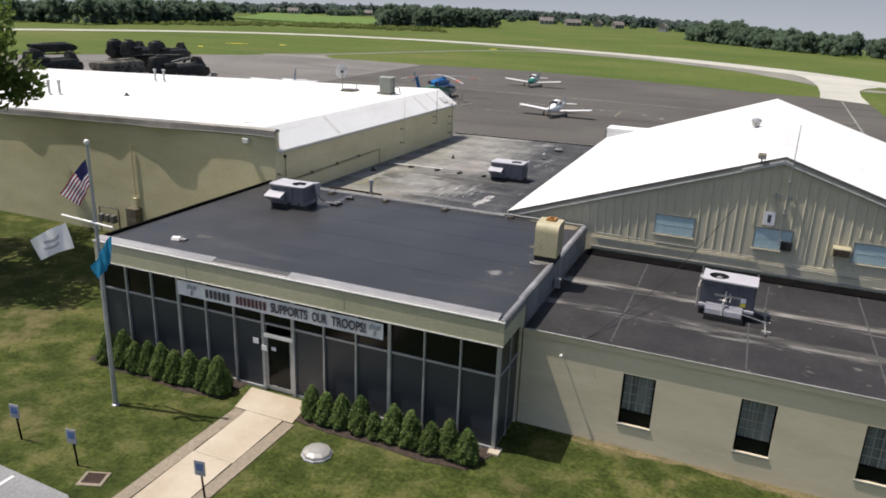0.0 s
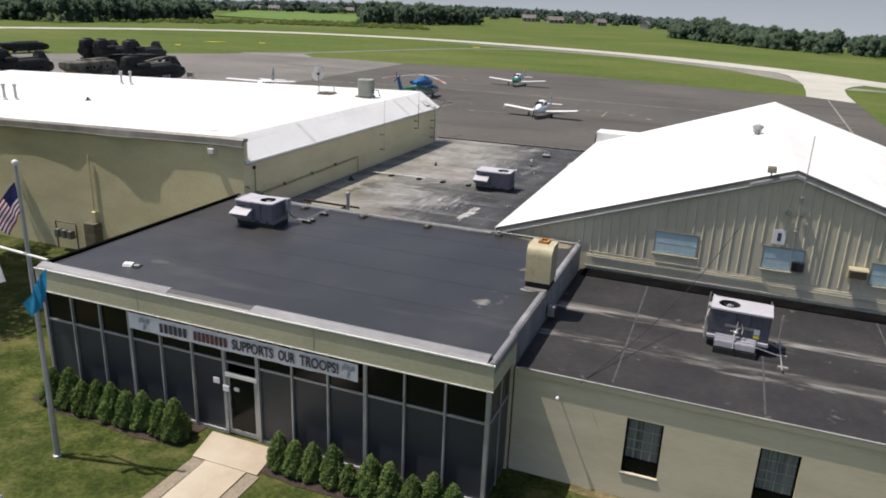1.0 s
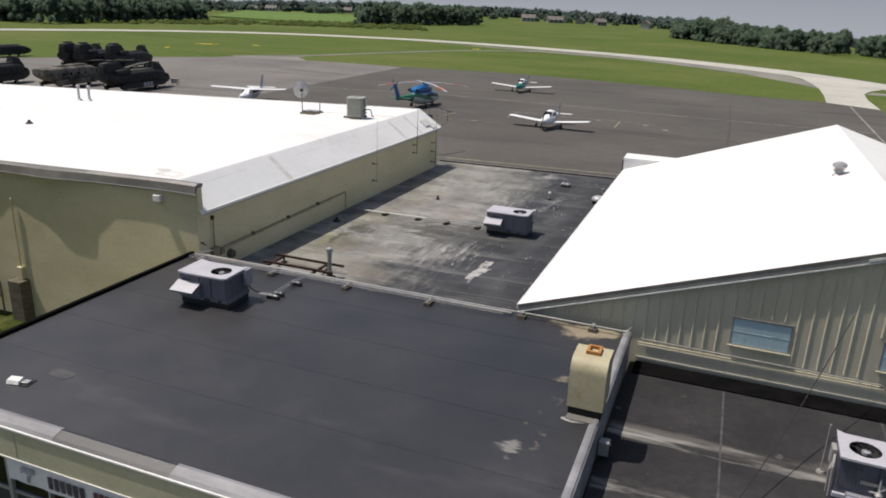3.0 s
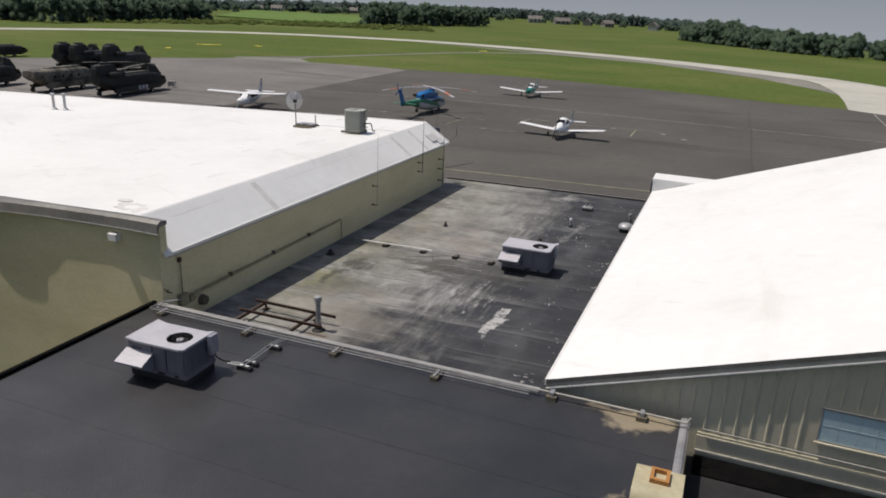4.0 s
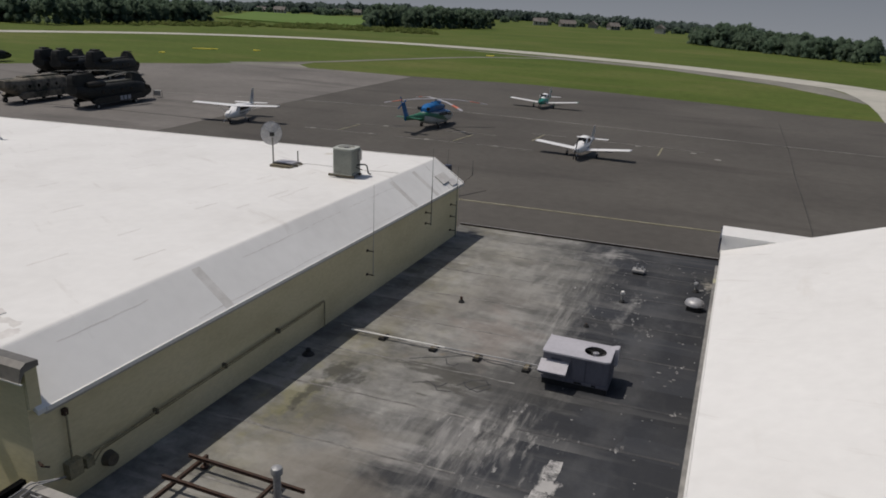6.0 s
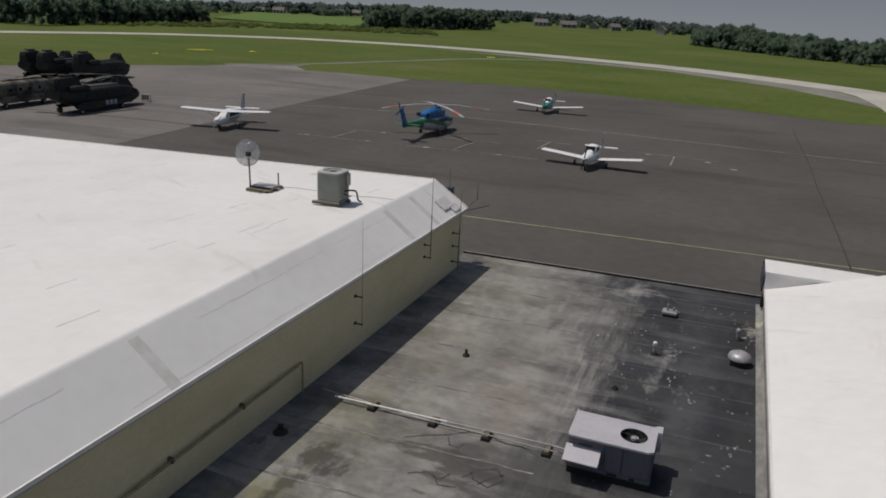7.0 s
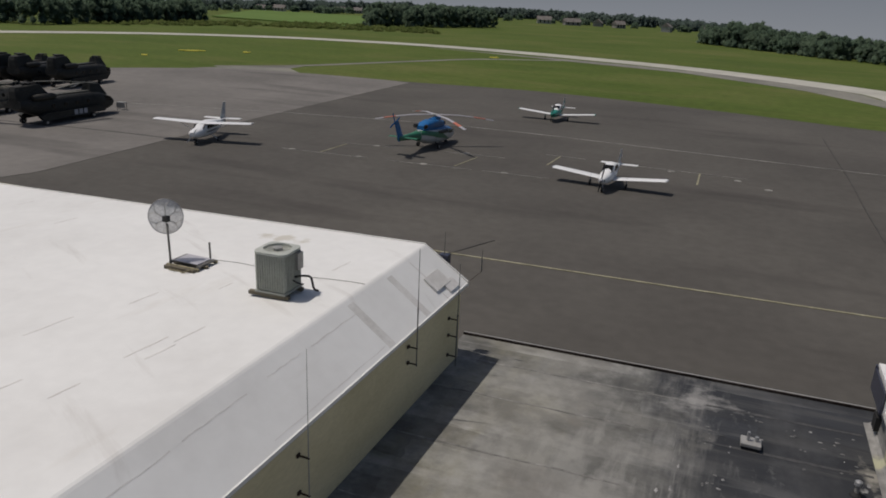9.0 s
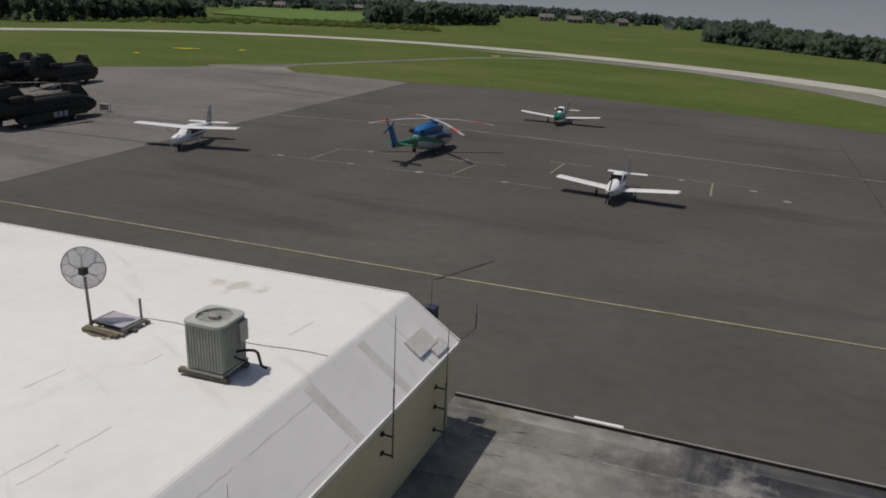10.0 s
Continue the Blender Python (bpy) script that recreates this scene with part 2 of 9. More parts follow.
M["tar_lip"] = material("brown_black_tar_lip", [(0.018, 0.015, 0.013), (0.06, 0.05, 0.044)], 0.9, scale=1.4, fine=7, fine_amount=0.3, specular=0.05)
M["glass_dark"] = material("tinted_glass", [(0.004, 0.005, 0.006), (0.007, 0.008, 0.009)], 0.12, scale=0.3, fine_amount=0, rough_var=0.03, specular=0.25)
M["panel_dark"] = material("dark_glass_panel", [(0.034, 0.039, 0.048), (0.044, 0.05, 0.06)], 0.42, scale=0.3, fine_amount=0.05, rough_var=0.04)
M["pane_blue"] = material("blue_tinted_pane", [(0.36, 0.5, 0.54), (0.46, 0.6, 0.63)], 0.4, scale=0.9, fine_amount=0.1)
M["pane_bar"] = material("pale_blue_grey_bar", [(0.4, 0.46, 0.47), (0.48, 0.54, 0.55)], 0.5, scale=2)
M["pane_office"] = material("office_window_pane", [(0.07, 0.082, 0.088), (0.22, 0.24, 0.245)], 0.2, scale=2.2, stretch=(3, 1, 0.15), fine_amount=0.1)
M["alu"] = material("satin_aluminium", [(0.36, 0.365, 0.375), (0.44, 0.445, 0.455)], 0.42, metal=0.35, scale=2, fine_amount=0.05)
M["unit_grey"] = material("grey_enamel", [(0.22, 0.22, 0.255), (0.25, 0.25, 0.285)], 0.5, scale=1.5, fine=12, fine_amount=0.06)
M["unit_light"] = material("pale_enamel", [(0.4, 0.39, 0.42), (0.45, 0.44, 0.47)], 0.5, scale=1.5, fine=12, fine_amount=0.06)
M["cond_green"] = material("green_grey_enamel", [(0.28, 0.29, 0.25), (0.33, 0.34, 0.3)], 0.5, scale=3, fine_amount=0.08)
# same green-grey, lightened: brighter light on the cover is put into its colour
M["cond_lit_top"] = material("lit_green_grey_enamel", [(0.4, 0.415, 0.375), (0.46, 0.475, 0.43)], 0.5, scale=3, fine_amount=0.06)
# rooftop unit sides: their shade is put into these darker greys
M["unit_shaded"] = material("shaded_grey_enamel", [(0.12, 0.12, 0.145), (0.15, 0.15, 0.175)], 0.5, scale=2.5, stretch=(3, 3, 0.4), fine=12, fine_amount=0.12)
M["unit_shaded_deep"] = material("deep_shaded_enamel", [(0.085, 0.085, 0.11), (0.11, 0.11, 0.135)], 0.5, scale=1.5, fine=12, fine_amount=0.15)
M["pipe_dull"] = material("dull_grey_pipe", [(0.17, 0.17, 0.172), (0.27, 0.27, 0.27)], 0.6, metal=0.2, scale=5, fine_amount=0.2)
M["black"] = material("black_rubber", [(0.012, 0.012, 0.012), (0.02, 0.02, 0.02)], 0.75, scale=4)
M["galv"] = material("galvanised_steel", [(0.26, 0.265, 0.27), (0.36, 0.365, 0.37)], 0.5, metal=0.4, scale=6, fine_amount=0.1)
M["rust"] = material("rusted_steel", [(0.028, 0.016, 0.012), (0.06, 0.03, 0.018)], 0.85, scale=6, fine=40, fine_amount=0.3)
M["conduit"] = material("weathered_brown_conduit", [(0.19, 0.165, 0.1), (0.3, 0.265, 0.165)], 0.8, scale=3, fine=14, fine_amount=0.25)
M["wood"] = material("weathered_timber", [(0.09, 0.075, 0.05), (0.16, 0.14, 0.10)], 0.9, scale=2, stretch=(1, 1, 6), fine=20, fine_amount=0.3)
M["chimney"] = material("cream_metal_hood", [(0.36, 0.32, 0.2), (0.43, 0.385, 0.255)], 0.55, scale=1.2, fine=10, fine_amount=0.1, spots=(0.3, 0.22, 0.1), sharp_spots=(0.62, 0.75), spot_scale=2.2)
M["brick_cap"] = material("rust_orange_cap", [(0.3, 0.13, 0.03), (0.42, 0.2, 0.06)], 0.8, scale=9)
M["banner"] = material("white_vinyl_banner", [(0.72, 0.72, 0.75), (0.8, 0.79, 0.81)], 0.55, scale=0.8, fine=6, fine_amount=0.05)
M["ink"] = material("dark_banner_ink", [(0.06, 0.055, 0.075), (0.09, 0.08, 0.1)], 0.6, scale=3)
M["ink_red"] = material("red_banner_ink", [(0.11, 0.045, 0.055), (0.14, 0.055, 0.07)], 0.6, scale=3)
M["ink_grey"] = material("grey_print", [(0.28, 0.29, 0.33), (0.4, 0.41, 0.44)], 0.6, scale=5)
M["white_paint"] = material("white_gloss_paint", [(0.76, 0.76, 0.76), (0.8, 0.8, 0.8)], 0.3, scale=0.8, fine_amount=0.03)
M["heli_white"] = material("grey_white_gloss_paint", [(0.4, 0.42, 0.42), (0.55, 0.56, 0.55)], 0.3, scale=1.2, fine_amount=0.05)
M["teal_paint"] = material("teal_gloss_paint", [(0.02, 0.2, 0.15), (0.03, 0.25, 0.19)], 0.25, scale=0.8, fine_amount=0.05)
M["blue_paint"] = material("blue_gloss_paint", [(0.012, 0.1, 0.27), (0.017, 0.15, 0.4)], 0.25, scale=0.8, fine_amount=0.05)
M["green_paint"] = material("green_gloss_paint", [(0.02, 0.12, 0.06), (0.03, 0.17, 0.09)], 0.3, scale=0.8, fine_amount=0.05)
M["red_paint"] = material("red_blade_paint", [(0.5, 0.12, 0.06), (0.6, 0.18, 0.1)], 0.4, scale=2)
M["navy_stripe"] = material("navy_stripe_paint", [(0.03, 0.035, 0.06), (0.05, 0.055, 0.08)], 0.35, scale=2)
M["army"] = material("faded_black_airframe", [(0.013, 0.0135, 0.013), (0.02, 0.0205, 0.019), (0.036, 0.034, 0.03)], 0.6, scale=0.5, stretch=(1, 0.5, 1.4), fine=4, fine_amount=0.25, specular=0.25)
# paler grey for cover and blades: light from above put into the colour
M["army_lit"] = material("lit_airframe_grey", [(0.06, 0.06, 0.05), (0.1, 0.1, 0.085)], 0.75, scale=0.6, fine=5, fine_amount=0.2)
M["camo"] = material("camouflage_airframe", [(0.026, 0.028, 0.02), (0.08, 0.074, 0.055), (0.17, 0.15, 0.118)], 0.75, scale=0.6, fine=4, fine_amount=0.2, sharp=(0.42, 0.56))
M["leaf"] = material("leaf_green", [(0.08, 0.13, 0.03), (0.115, 0.17, 0.04), (0.16, 0.21, 0.055)], 0.7, scale=1.2, fine=5, fine_amount=0.3, specular=0.2)
M["spruce"] = material("spruce_needles", [(0.085, 0.135, 0.042), (0.13, 0.188, 0.06), (0.185, 0.238, 0.085)], 0.85, scale=2.5, fine=14, fine_amount=0.3, per_object=0.15, specular=0.05)
# woods and far_woods: haze is put into the leaf colours as a blue-grey tint
M["woods"] = material("haze_tinted_leaves", [(0.108, 0.162, 0.112), (0.128, 0.184, 0.124), (0.15, 0.204, 0.14)], 0.85, scale=0.12, fine=0.8, fine_amount=0.3, specular=0.1)
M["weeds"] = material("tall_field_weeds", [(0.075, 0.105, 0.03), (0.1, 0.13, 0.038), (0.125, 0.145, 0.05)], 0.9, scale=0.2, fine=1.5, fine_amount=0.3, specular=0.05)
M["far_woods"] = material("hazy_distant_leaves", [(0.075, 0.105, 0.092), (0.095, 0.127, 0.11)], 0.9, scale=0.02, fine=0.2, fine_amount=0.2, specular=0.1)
let_light_through(M["woods"], 0.6)
let_light_through(M["weeds"], 0.4)
let_light_through(M["far_woods"], 0.4)
let_light_through(M["leaf"], 0.5)
let_light_through(M["spruce"], 0.3)
M["bark"] = material("bark", [(0.06, 0.045, 0.03), (0.12, 0.09, 0.065)], 0.95, scale=4, stretch=(1, 1, 0.2), fine=20, fine_amount=0.3)
M["house_wall"] = material("pale_house_siding", [(0.19, 0.18, 0.165), (0.28, 0.265, 0.245)], 0.8, scale=0.2)
M["house_roof"] = material("grey_house_shingle", [(0.13, 0.118, 0.108), (0.19, 0.172, 0.158)], 0.9, scale=0.3)
def cloth(name, a, b):
    """Thin cloth that lets part of the light through."""
    return let_light_through(material(name, [a, b], 0.85, scale=4, fine=40, fine_amount=0.08, specular=0.1), 0.5)


def gauze(name, a, b, open_part):
    """A fine wire mesh, too fine to pick apart: part metal, part gap."""
    m = material(name, [a, b], 0.5, metal=0.2, scale=6)
    n, link = m.node_tree.nodes, m.node_tree.links.new
    gap = n.new("ShaderNodeBsdfTransparent")
    mix = n.new("ShaderNodeMixShader")
    mix.inputs[0].default_value = open_part
    link(n["Principled BSDF"].outputs[0], mix.inputs[1])
    link(gap.outputs[0], mix.inputs[2])
    link(mix.outputs[0], n["Material Output"].inputs[0])
    return m


M["gauze"] = gauze("wire_gauze", (0.43, 0.43, 0.435), (0.53, 0.53, 0.535), 0.26)
M["soil"] = material("bare_soil", [(0.1, 0.09, 0.04), (0.19, 0.15, 0.085)], 0.95, scale=1.5, fine=14, fine_amount=0.35, bump=0.6, bump_scale=20, specular=0.1)
M["patch"] = material("pale_roof_patch", [(0.07, 0.07, 0.07), (0.25, 0.246, 0.238)], 0.85, scale=4, fine=22, fine_amount=0.4, per_object=0.4, sharp=(0.4, 0.6))
M["upstand"] = material("silted_roofing_upstand", [(0.13, 0.13, 0.128), (0.19, 0.187, 0.18), (0.27, 0.264, 0.25)], 0.85, scale=0.7, stretch=(1, 0.5, 2), fine=6, fine_amount=0.25, sharp=(0.35, 0.6))
add_mask(M["upstand"], (0.42, 0.41, 0.27), (1, 1, 1), 0.42, 0.6, 1.6, 0.8, bands=(("y", 49.8, 0.7),), detail=7)
M["patch_pale"] = material("bare_pale_roof_patch", [(0.09, 0.09, 0.09), (0.4, 0.39, 0.375)], 0.85, scale=4.5, fine=16, fine_amount=0.3, sharp=(0.36, 0.54))
M["flag_red"] = cloth("flag_red_cloth", (0.28, 0.02, 0.05), (0.34, 0.04, 0.07))
M["flag_white"] = cloth("flag_white_cloth", (0.84, 0.84, 0.85), (0.88, 0.88, 0.89))
M["flag_grey"] = cloth("flag_grey_print", (0.5, 0.5, 0.53), (0.58, 0.58, 0.6))
M["flag_navy"] = cloth("flag_navy_cloth", (0.03, 0.03, 0.1), (0.045, 0.045, 0.13))
M["flag_blue"] = cloth("flag_light_blue_cloth", (0.02, 0.2, 0.36), (0.04, 0.27, 0.45))
M["sign_blue"] = material("blue_sign_print", [(0.05, 0.12, 0.3), (0.08, 0.17, 0.36)], 0.5, scale=5)
M["yellow_panel"] = material("yellow_marker_paint", [(0.6, 0.5, 0.04), (0.7, 0.6, 0.08)], 0.7, scale=0.5)
M["meadow"] = material("far_meadow_grass", [(0.1, 0.16, 0.04), (0.12, 0.18, 0.05)], 0.9, scale=0.01, fine=0.1, fine_amount=0.1, specular=0.1)
M["faint_seam"] = material("faint_grey_seam", [(0.036, 0.037, 0.04), (0.075, 0.074, 0.073)], 0.85, scale=1.5, fine=8, fine_amount=0.3)
M["fan_mesh"] = material("dish_mesh_grey", [(0.2, 0.2, 0.21), (0.28, 0.28, 0.29)], 0.5, metal=0.3, scale=3)
M["stack_galv"] = material("dull_zinc_stack", [(0.34, 0.34, 0.35), (0.46, 0.46, 0.47)], 0.5, metal=0.4, scale=4)
# near-black for rooms, slots and intakes: inner shade put into the colour
M["shade_void"] = material("painted_inner_shade", [(0.008, 0.008, 0.008), (0.014, 0.013, 0.012)], 0.9, scale=3)


def lapped_sheets(m, color, step, amount, x0, x1):
    """Pale dried silt behind each lap of the roofing sheets: sharp at the lap, fading along the fall, broken by noise."""
    nt = m.node_tree
    n, link = nt.nodes, nt.links.new
    bsdf = n["Principled BSDF"]

    def math_node(kind, a, b):
        node = n.new("ShaderNodeMath")
        node.operation = kind
        for k, v in ((0, a), (1, b)):
            if isinstance(v, (int, float)):
                node.inputs[k].default_value = v
            else:
                link(v, node.inputs[k])
        return node.outputs[0]
    geo = n.new("ShaderNodeNewGeometry")
    axes = n.new("ShaderNodeSeparateXYZ")
    link(geo.outputs["Position"], axes.inputs[0])
    wobble = n.new("ShaderNodeTexNoise")
    wobble.inputs["Scale"].default_value, wobble.inputs["Detail"].default_value = 0.5, 3
    link(geo.outputs["Position"], wobble.inputs["Vector"])
    y = math_node("ADD", math_node("SUBTRACT", axes.outputs[1], math_node("MULTIPLY", axes.outputs[0], 0.053)), math_node("MULTIPLY", wobble.outputs[0], 0.3))
    share = math_node("FRACT", math_node("DIVIDE", y, step), 0.0)
    fade = math_node("POWER", math_node("SUBTRACT", 1.0, share), 2.6)
    mp = n.new("ShaderNodeMapping")
    mp.inputs["Scale"].default_value = (0.35, 1.1, 1)
    link(geo.outputs["Position"], mp.inputs[0])
    patchy = n.new("ShaderNodeTexNoise")
    patchy.inputs["Scale"].default_value, patchy.inputs["Detail"].default_value, patchy.inputs["Roughness"].default_value = 0.9, 7, 0.6
    link(mp.outputs[0], patchy.inputs["Vector"])
    rng = n.new("ShaderNodeMapRange")
    rng.inputs["From Min"].default_value, rng.inputs["From Max"].default_value = 0.42, 0.66
    link(patchy.outputs[0], rng.inputs[0])
    reach = n.new("ShaderNodeMapRange")
    reach.interpolation_type = "SMOOTHSTEP"
    reach.inputs["From Min"].default_value, reach.inputs["From Max"].default_value = x0, x1
    reach.inputs["To Min"].default_value, reach.inputs["To Max"].default_value = 1.0, 0.15
    link(axes.outputs[0], reach.inputs[0])
    strength = math_node("MULTIPLY", math_node("MULTIPLY", fade, rng.outputs[0]), math_node("MULTIPLY", reach.outputs[0], amount * 2.2))
    cut = math_node("MINIMUM", strength, 0.85)
    mix = n.new("ShaderNodeMix")
    mix.data_type = "RGBA"
    mix.inputs["B"].default_value = (*color, 1)
    link(cut, mix.inputs["Factor"])
    link(bsdf.inputs["Base Color"].links[0].from_socket, mix.inputs["A"])
    link(mix.outputs["Result"], bsdf.inputs["Base Color"])


def low_roof_material():
    """Built-up roof: worn grey cap on the side by the hangar, black on the other, streaks and pale washes."""
    m = material("patched_flat_roofing", [(0.115, 0.115, 0.108), (0.175, 0.174, 0.165), (0.25, 0.248, 0.235)], 0.88, scale=0.5, fine=4, fine_amount=0.2, bump=0.2, bump_scale=14, specular=0.3)
    # olive tint and mottling on the grey side
    add_mask(m, (0.2, 0.185, 0.115), (1, 0.5, 1), 0.44, 0.66, 0.6, 0.6, bands=(("x", -17.6, 3.2),))
    add_mask(m, (0.085, 0.083, 0.075), (1, 1, 1), 0.5, 0.66, 0.7, 0.6)
    add_mask(m, (0.26, 0.252, 0.23), (0.5, 1.4, 1), 0.55, 0.7, 0.8, 0.55)
    nt = m.node_tree
    n, link = nt.nodes, nt.links.new
    bsdf = n["Principled BSDF"]
    geo = n.new("ShaderNodeNewGeometry")
    sep = n.new("ShaderNodeSeparateXYZ")
    link(geo.outputs["Position"], sep.inputs[0])
    mp = n.new("ShaderNodeMapping")
    mp.inputs["Scale"].default_value = (2.2, 0.3, 1)
    link(geo.outputs["Position"], mp.inputs[0])
    tex = n.new("ShaderNodeTexNoise")
    tex.inputs["Scale"].default_value, tex.inputs["Detail"].default_value, tex.inputs["Roughness"].default_value = 0.6, 7, 0.65
    link(mp.outputs[0], tex.inputs["Vector"])
    # the black part reaches further over near the office; noise pushes its edge to and fro
    near = n.new("ShaderNodeMapRange")
    near.inputs["From Min"].default_value, near.inputs["From Max"].default_value = 29, 38
    near.inputs["To Min"].default_value, near.inputs["To Max"].default_value = 3.0, 0.0
    link(sep.outputs[1], near.inputs[0])
    far = n.new("ShaderNodeMapRange")
    far.inputs["From Min"].default_value, far.inputs["From Max"].default_value = 46.5, 51
    far.inputs["To Min"].default_value, far.inputs["To Max"].default_value = 0.0, 0.9
    link(sep.outputs[1], far.inputs[0])
    spread = n.new("ShaderNodeMath")
    spread.operation = "ADD"
    link(near.outputs[0], spread.inputs[0])
    link(far.outputs[0], spread.inputs[1])
    add = n.new("ShaderNodeMath")
    add.operation = "MULTIPLY_ADD"
    add.inputs[1].default_value, add.inputs[2].default_value = 5.0, -2.5
    link(tex.outputs[0], add.inputs[0])
    more = n.new("ShaderNodeMath")
    more.operation = "ADD"
    link(add.outputs[0], more.inputs[0])
    link(spread.outputs[0], more.inputs[1])
    tot = n.new("ShaderNodeMath")
    tot.operation = "ADD"
    link(sep.outputs[0], tot.inputs[0])
    link(more.outputs[0], tot.inputs[1])
    rng = n.new("ShaderNodeMapRange")
    rng.inputs["From Min"].default_value, rng.inputs["From Max"].default_value = -14.1, -11.7
    rng.interpolation_type = "SMOOTHSTEP"
    link(tot.outputs[0], rng.inputs[0])
    dark = n.new("ShaderNodeMix")
    dark.data_type = "RGBA"
    dark.inputs["B"].default_value = (0.031, 0.0335, 0.0385, 1)
    link(bsdf.inputs["Base Color"].links[0].from_socket, dark.inputs["A"])
    link(rng.outputs[0], dark.inputs["Factor"])
    link(dark.outputs["Result"], bsdf.inputs["Base Color"])
    # sheets of different age: oblong fields, each a shade lighter or darker
    fields = n.new("ShaderNodeTexBrick")
    fields.offset, fields.squash = 0.37, 1.0
    for key, value in (("Scale", 1.0), ("Mortar Size", 0.0), ("Bias", 0.0), ("Brick Width", 3.1), ("Row Height", 0.92)):
        fields.inputs[key].default_value = value
    fields.inputs["Color1"].default_value, fields.inputs["Color2"].default_value = (0.72, 0.72, 0.715, 1), (1.3, 1.3, 1.3, 1)
    drift = n.new("ShaderNodeTexNoise")
    drift.inputs["Scale"].default_value, drift.inputs["Detail"].default_value = 1.1, 5
    link(geo.outputs["Position"], drift.inputs["Vector"])
    sway = n.new("ShaderNodeVectorMath")
    sway.operation = "MULTIPLY_ADD"
    sway.inputs[1].default_value = (0.7, 0.35, 0)
    link(drift.outputs["Color"], sway.inputs[0])
    link(geo.outputs["Position"], sway.inputs[2])
    link(sway.outputs[0], fields.inputs["Vector"])
    shade = n.new("ShaderNodeMix")
    shade.data_type, shade.blend_type = "RGBA", "MULTIPLY"
    shade.inputs["Factor"].default_value = 0.75
    link(bsdf.inputs["Base Color"].links[0].from_socket, shade.inputs["A"])
    link(fields.outputs["Color"], shade.inputs["B"])
    link(shade.outputs["Result"], bsdf.inputs["Base Color"])
    lapped_sheets(m, (0.36, 0.352, 0.33), 2.4, 0.35, -17.5, -8.0)
    # drag streaks along the fall where grey meets black, washes on the near part
    add_mask(m, (0.06, 0.06, 0.06), (1.2, 0.3, 1), 0.5, 0.75, 0.7, 0.6, bands=(("x", -10.0, 3.5),))
    add_mask(m, (0.25, 0.246, 0.235), (3.0, 0.7, 1), 0.54, 0.76, 0.75, 0.4, bands=(("x", -12.9, 3.4),), detail=7)
    add_mask(m, (0.2, 0.197, 0.19), (7.0, 1.0, 1), 0.54, 0.74, 0.9, 0.25, bands=(("x", -12.6, 2.6),), detail=4)
    add_mask(m, (0.3, 0.292, 0.275), (3.0, 0.5, 1), 0.54, 0.74, 0.7, 0.32, bands=(("x", -13.8, 4.0), ("y", 34.4, 6.5)), detail=5)
    add_mask(m, (0.46, 0.45, 0.43), (2.2, 0.9, 1), 0.5, 0.6, 1.3, 0.85, bands=(("x", -10.95, 0.5), ("y", 33.7, 1.9)), detail=6)
    add_mask(m, (0.036, 0.037, 0.04), (2.6, 0.35, 1), 0.55, 0.66, 0.7, 0.45, bands=(("x", -13.4, 4.0), ("y", 32.5, 6.0)), detail=5)
    add_mask(m, (0.4, 0.39, 0.37), (3.4, 1.0, 1), 0.65, 0.75, 1.2, 0.5, bands=(("x", -12.6, 4.5), ("y", 34.8, 5.0)), detail=7)
    add_mask(m, (0.24, 0.232, 0.205), (0.7, 0.9, 1), 0.44, 0.66, 0.6, 0.5, bands=(("x", -16.2, 4.5), ("y", 48.5, 9.0)))
    add_mask(m, (0.09, 0.09, 0.086), (0.5, 0.9, 1), 0.5, 0.68, 0.5, 0.35, bands=(("x", -15.0, 6.0), ("y", 47.0, 7.0)), detail=7)
    add_mask(m, (0.12, 0.118, 0.112), (0.25, 3.0, 1), 0.58, 0.74, 0.6, 0.45)
    add_mask(m, (0.28, 0.274, 0.25), (0.4, 1.6, 1), 0.54, 0.72, 0.7, 0.35, bands=(("x", -14.6, 5.0), ("y", 36.8, 4.0)), detail=5)
    add_mask(m, (0.26, 0.254, 0.236), (0.45, 1.2, 1), 0.54, 0.72, 0.6, 0.3, bands=(("x", -15.0, 5.5), ("y", 43.0, 6.0)), detail=5)
    # pale dabs and dried puddles on the black side
    add_mask(m, (0.1, 0.103, 0.107), (1, 0.7, 1), 0.52, 0.74, 0.7, 0.45, bands=(("x", -10.0, 3.5),), detail=8)
    add_mask(m, (0.3, 0.296, 0.285), (1.6, 0.8, 1), 0.64, 0.82, 1.6, 0.5, bands=(("x", -10.8, 2.6), ("y", 45.0, 9.0)), detail=8)
    add_mask(m, (0.38, 0.36, 0.31), (1, 1, 1), 0.54, 0.74, 1.8, 0.6, bands=(("x", -8.3, 0.8), ("y", 49.2, 1.4)), detail=7)
    # worn blotches with firm outlines, moss and rust tints on the grey side
    add_mask(m, (0.32, 0.315, 0.29), (0.7, 0.9, 1), 0.52, 0.66, 0.8, 0.4, bands=(("x", -16.5, 8.0),), detail=8)
    add_mask(m, (0.3, 0.295, 0.272), (2.6, 0.7, 1), 0.54, 0.66, 0.7, 0.45, bands=(("x", -15.5, 6.0), ("y", 46.0, 7.0)), detail=8)
    add_mask(m, (0.15, 0.135, 0.115), (0.8, 0.8, 1), 0.46, 0.66, 0.35, 0.35, bands=(("x", -16.5, 6.0), ("y", 43.5, 9.0)), detail=4)
    add_mask(m, (0.2, 0.19, 0.09), (1, 0.6, 1), 0.54, 0.7, 1.3, 0.55, bands=(("x", -18.0, 1.6), ("y", 35.0, 6.0)), detail=8)
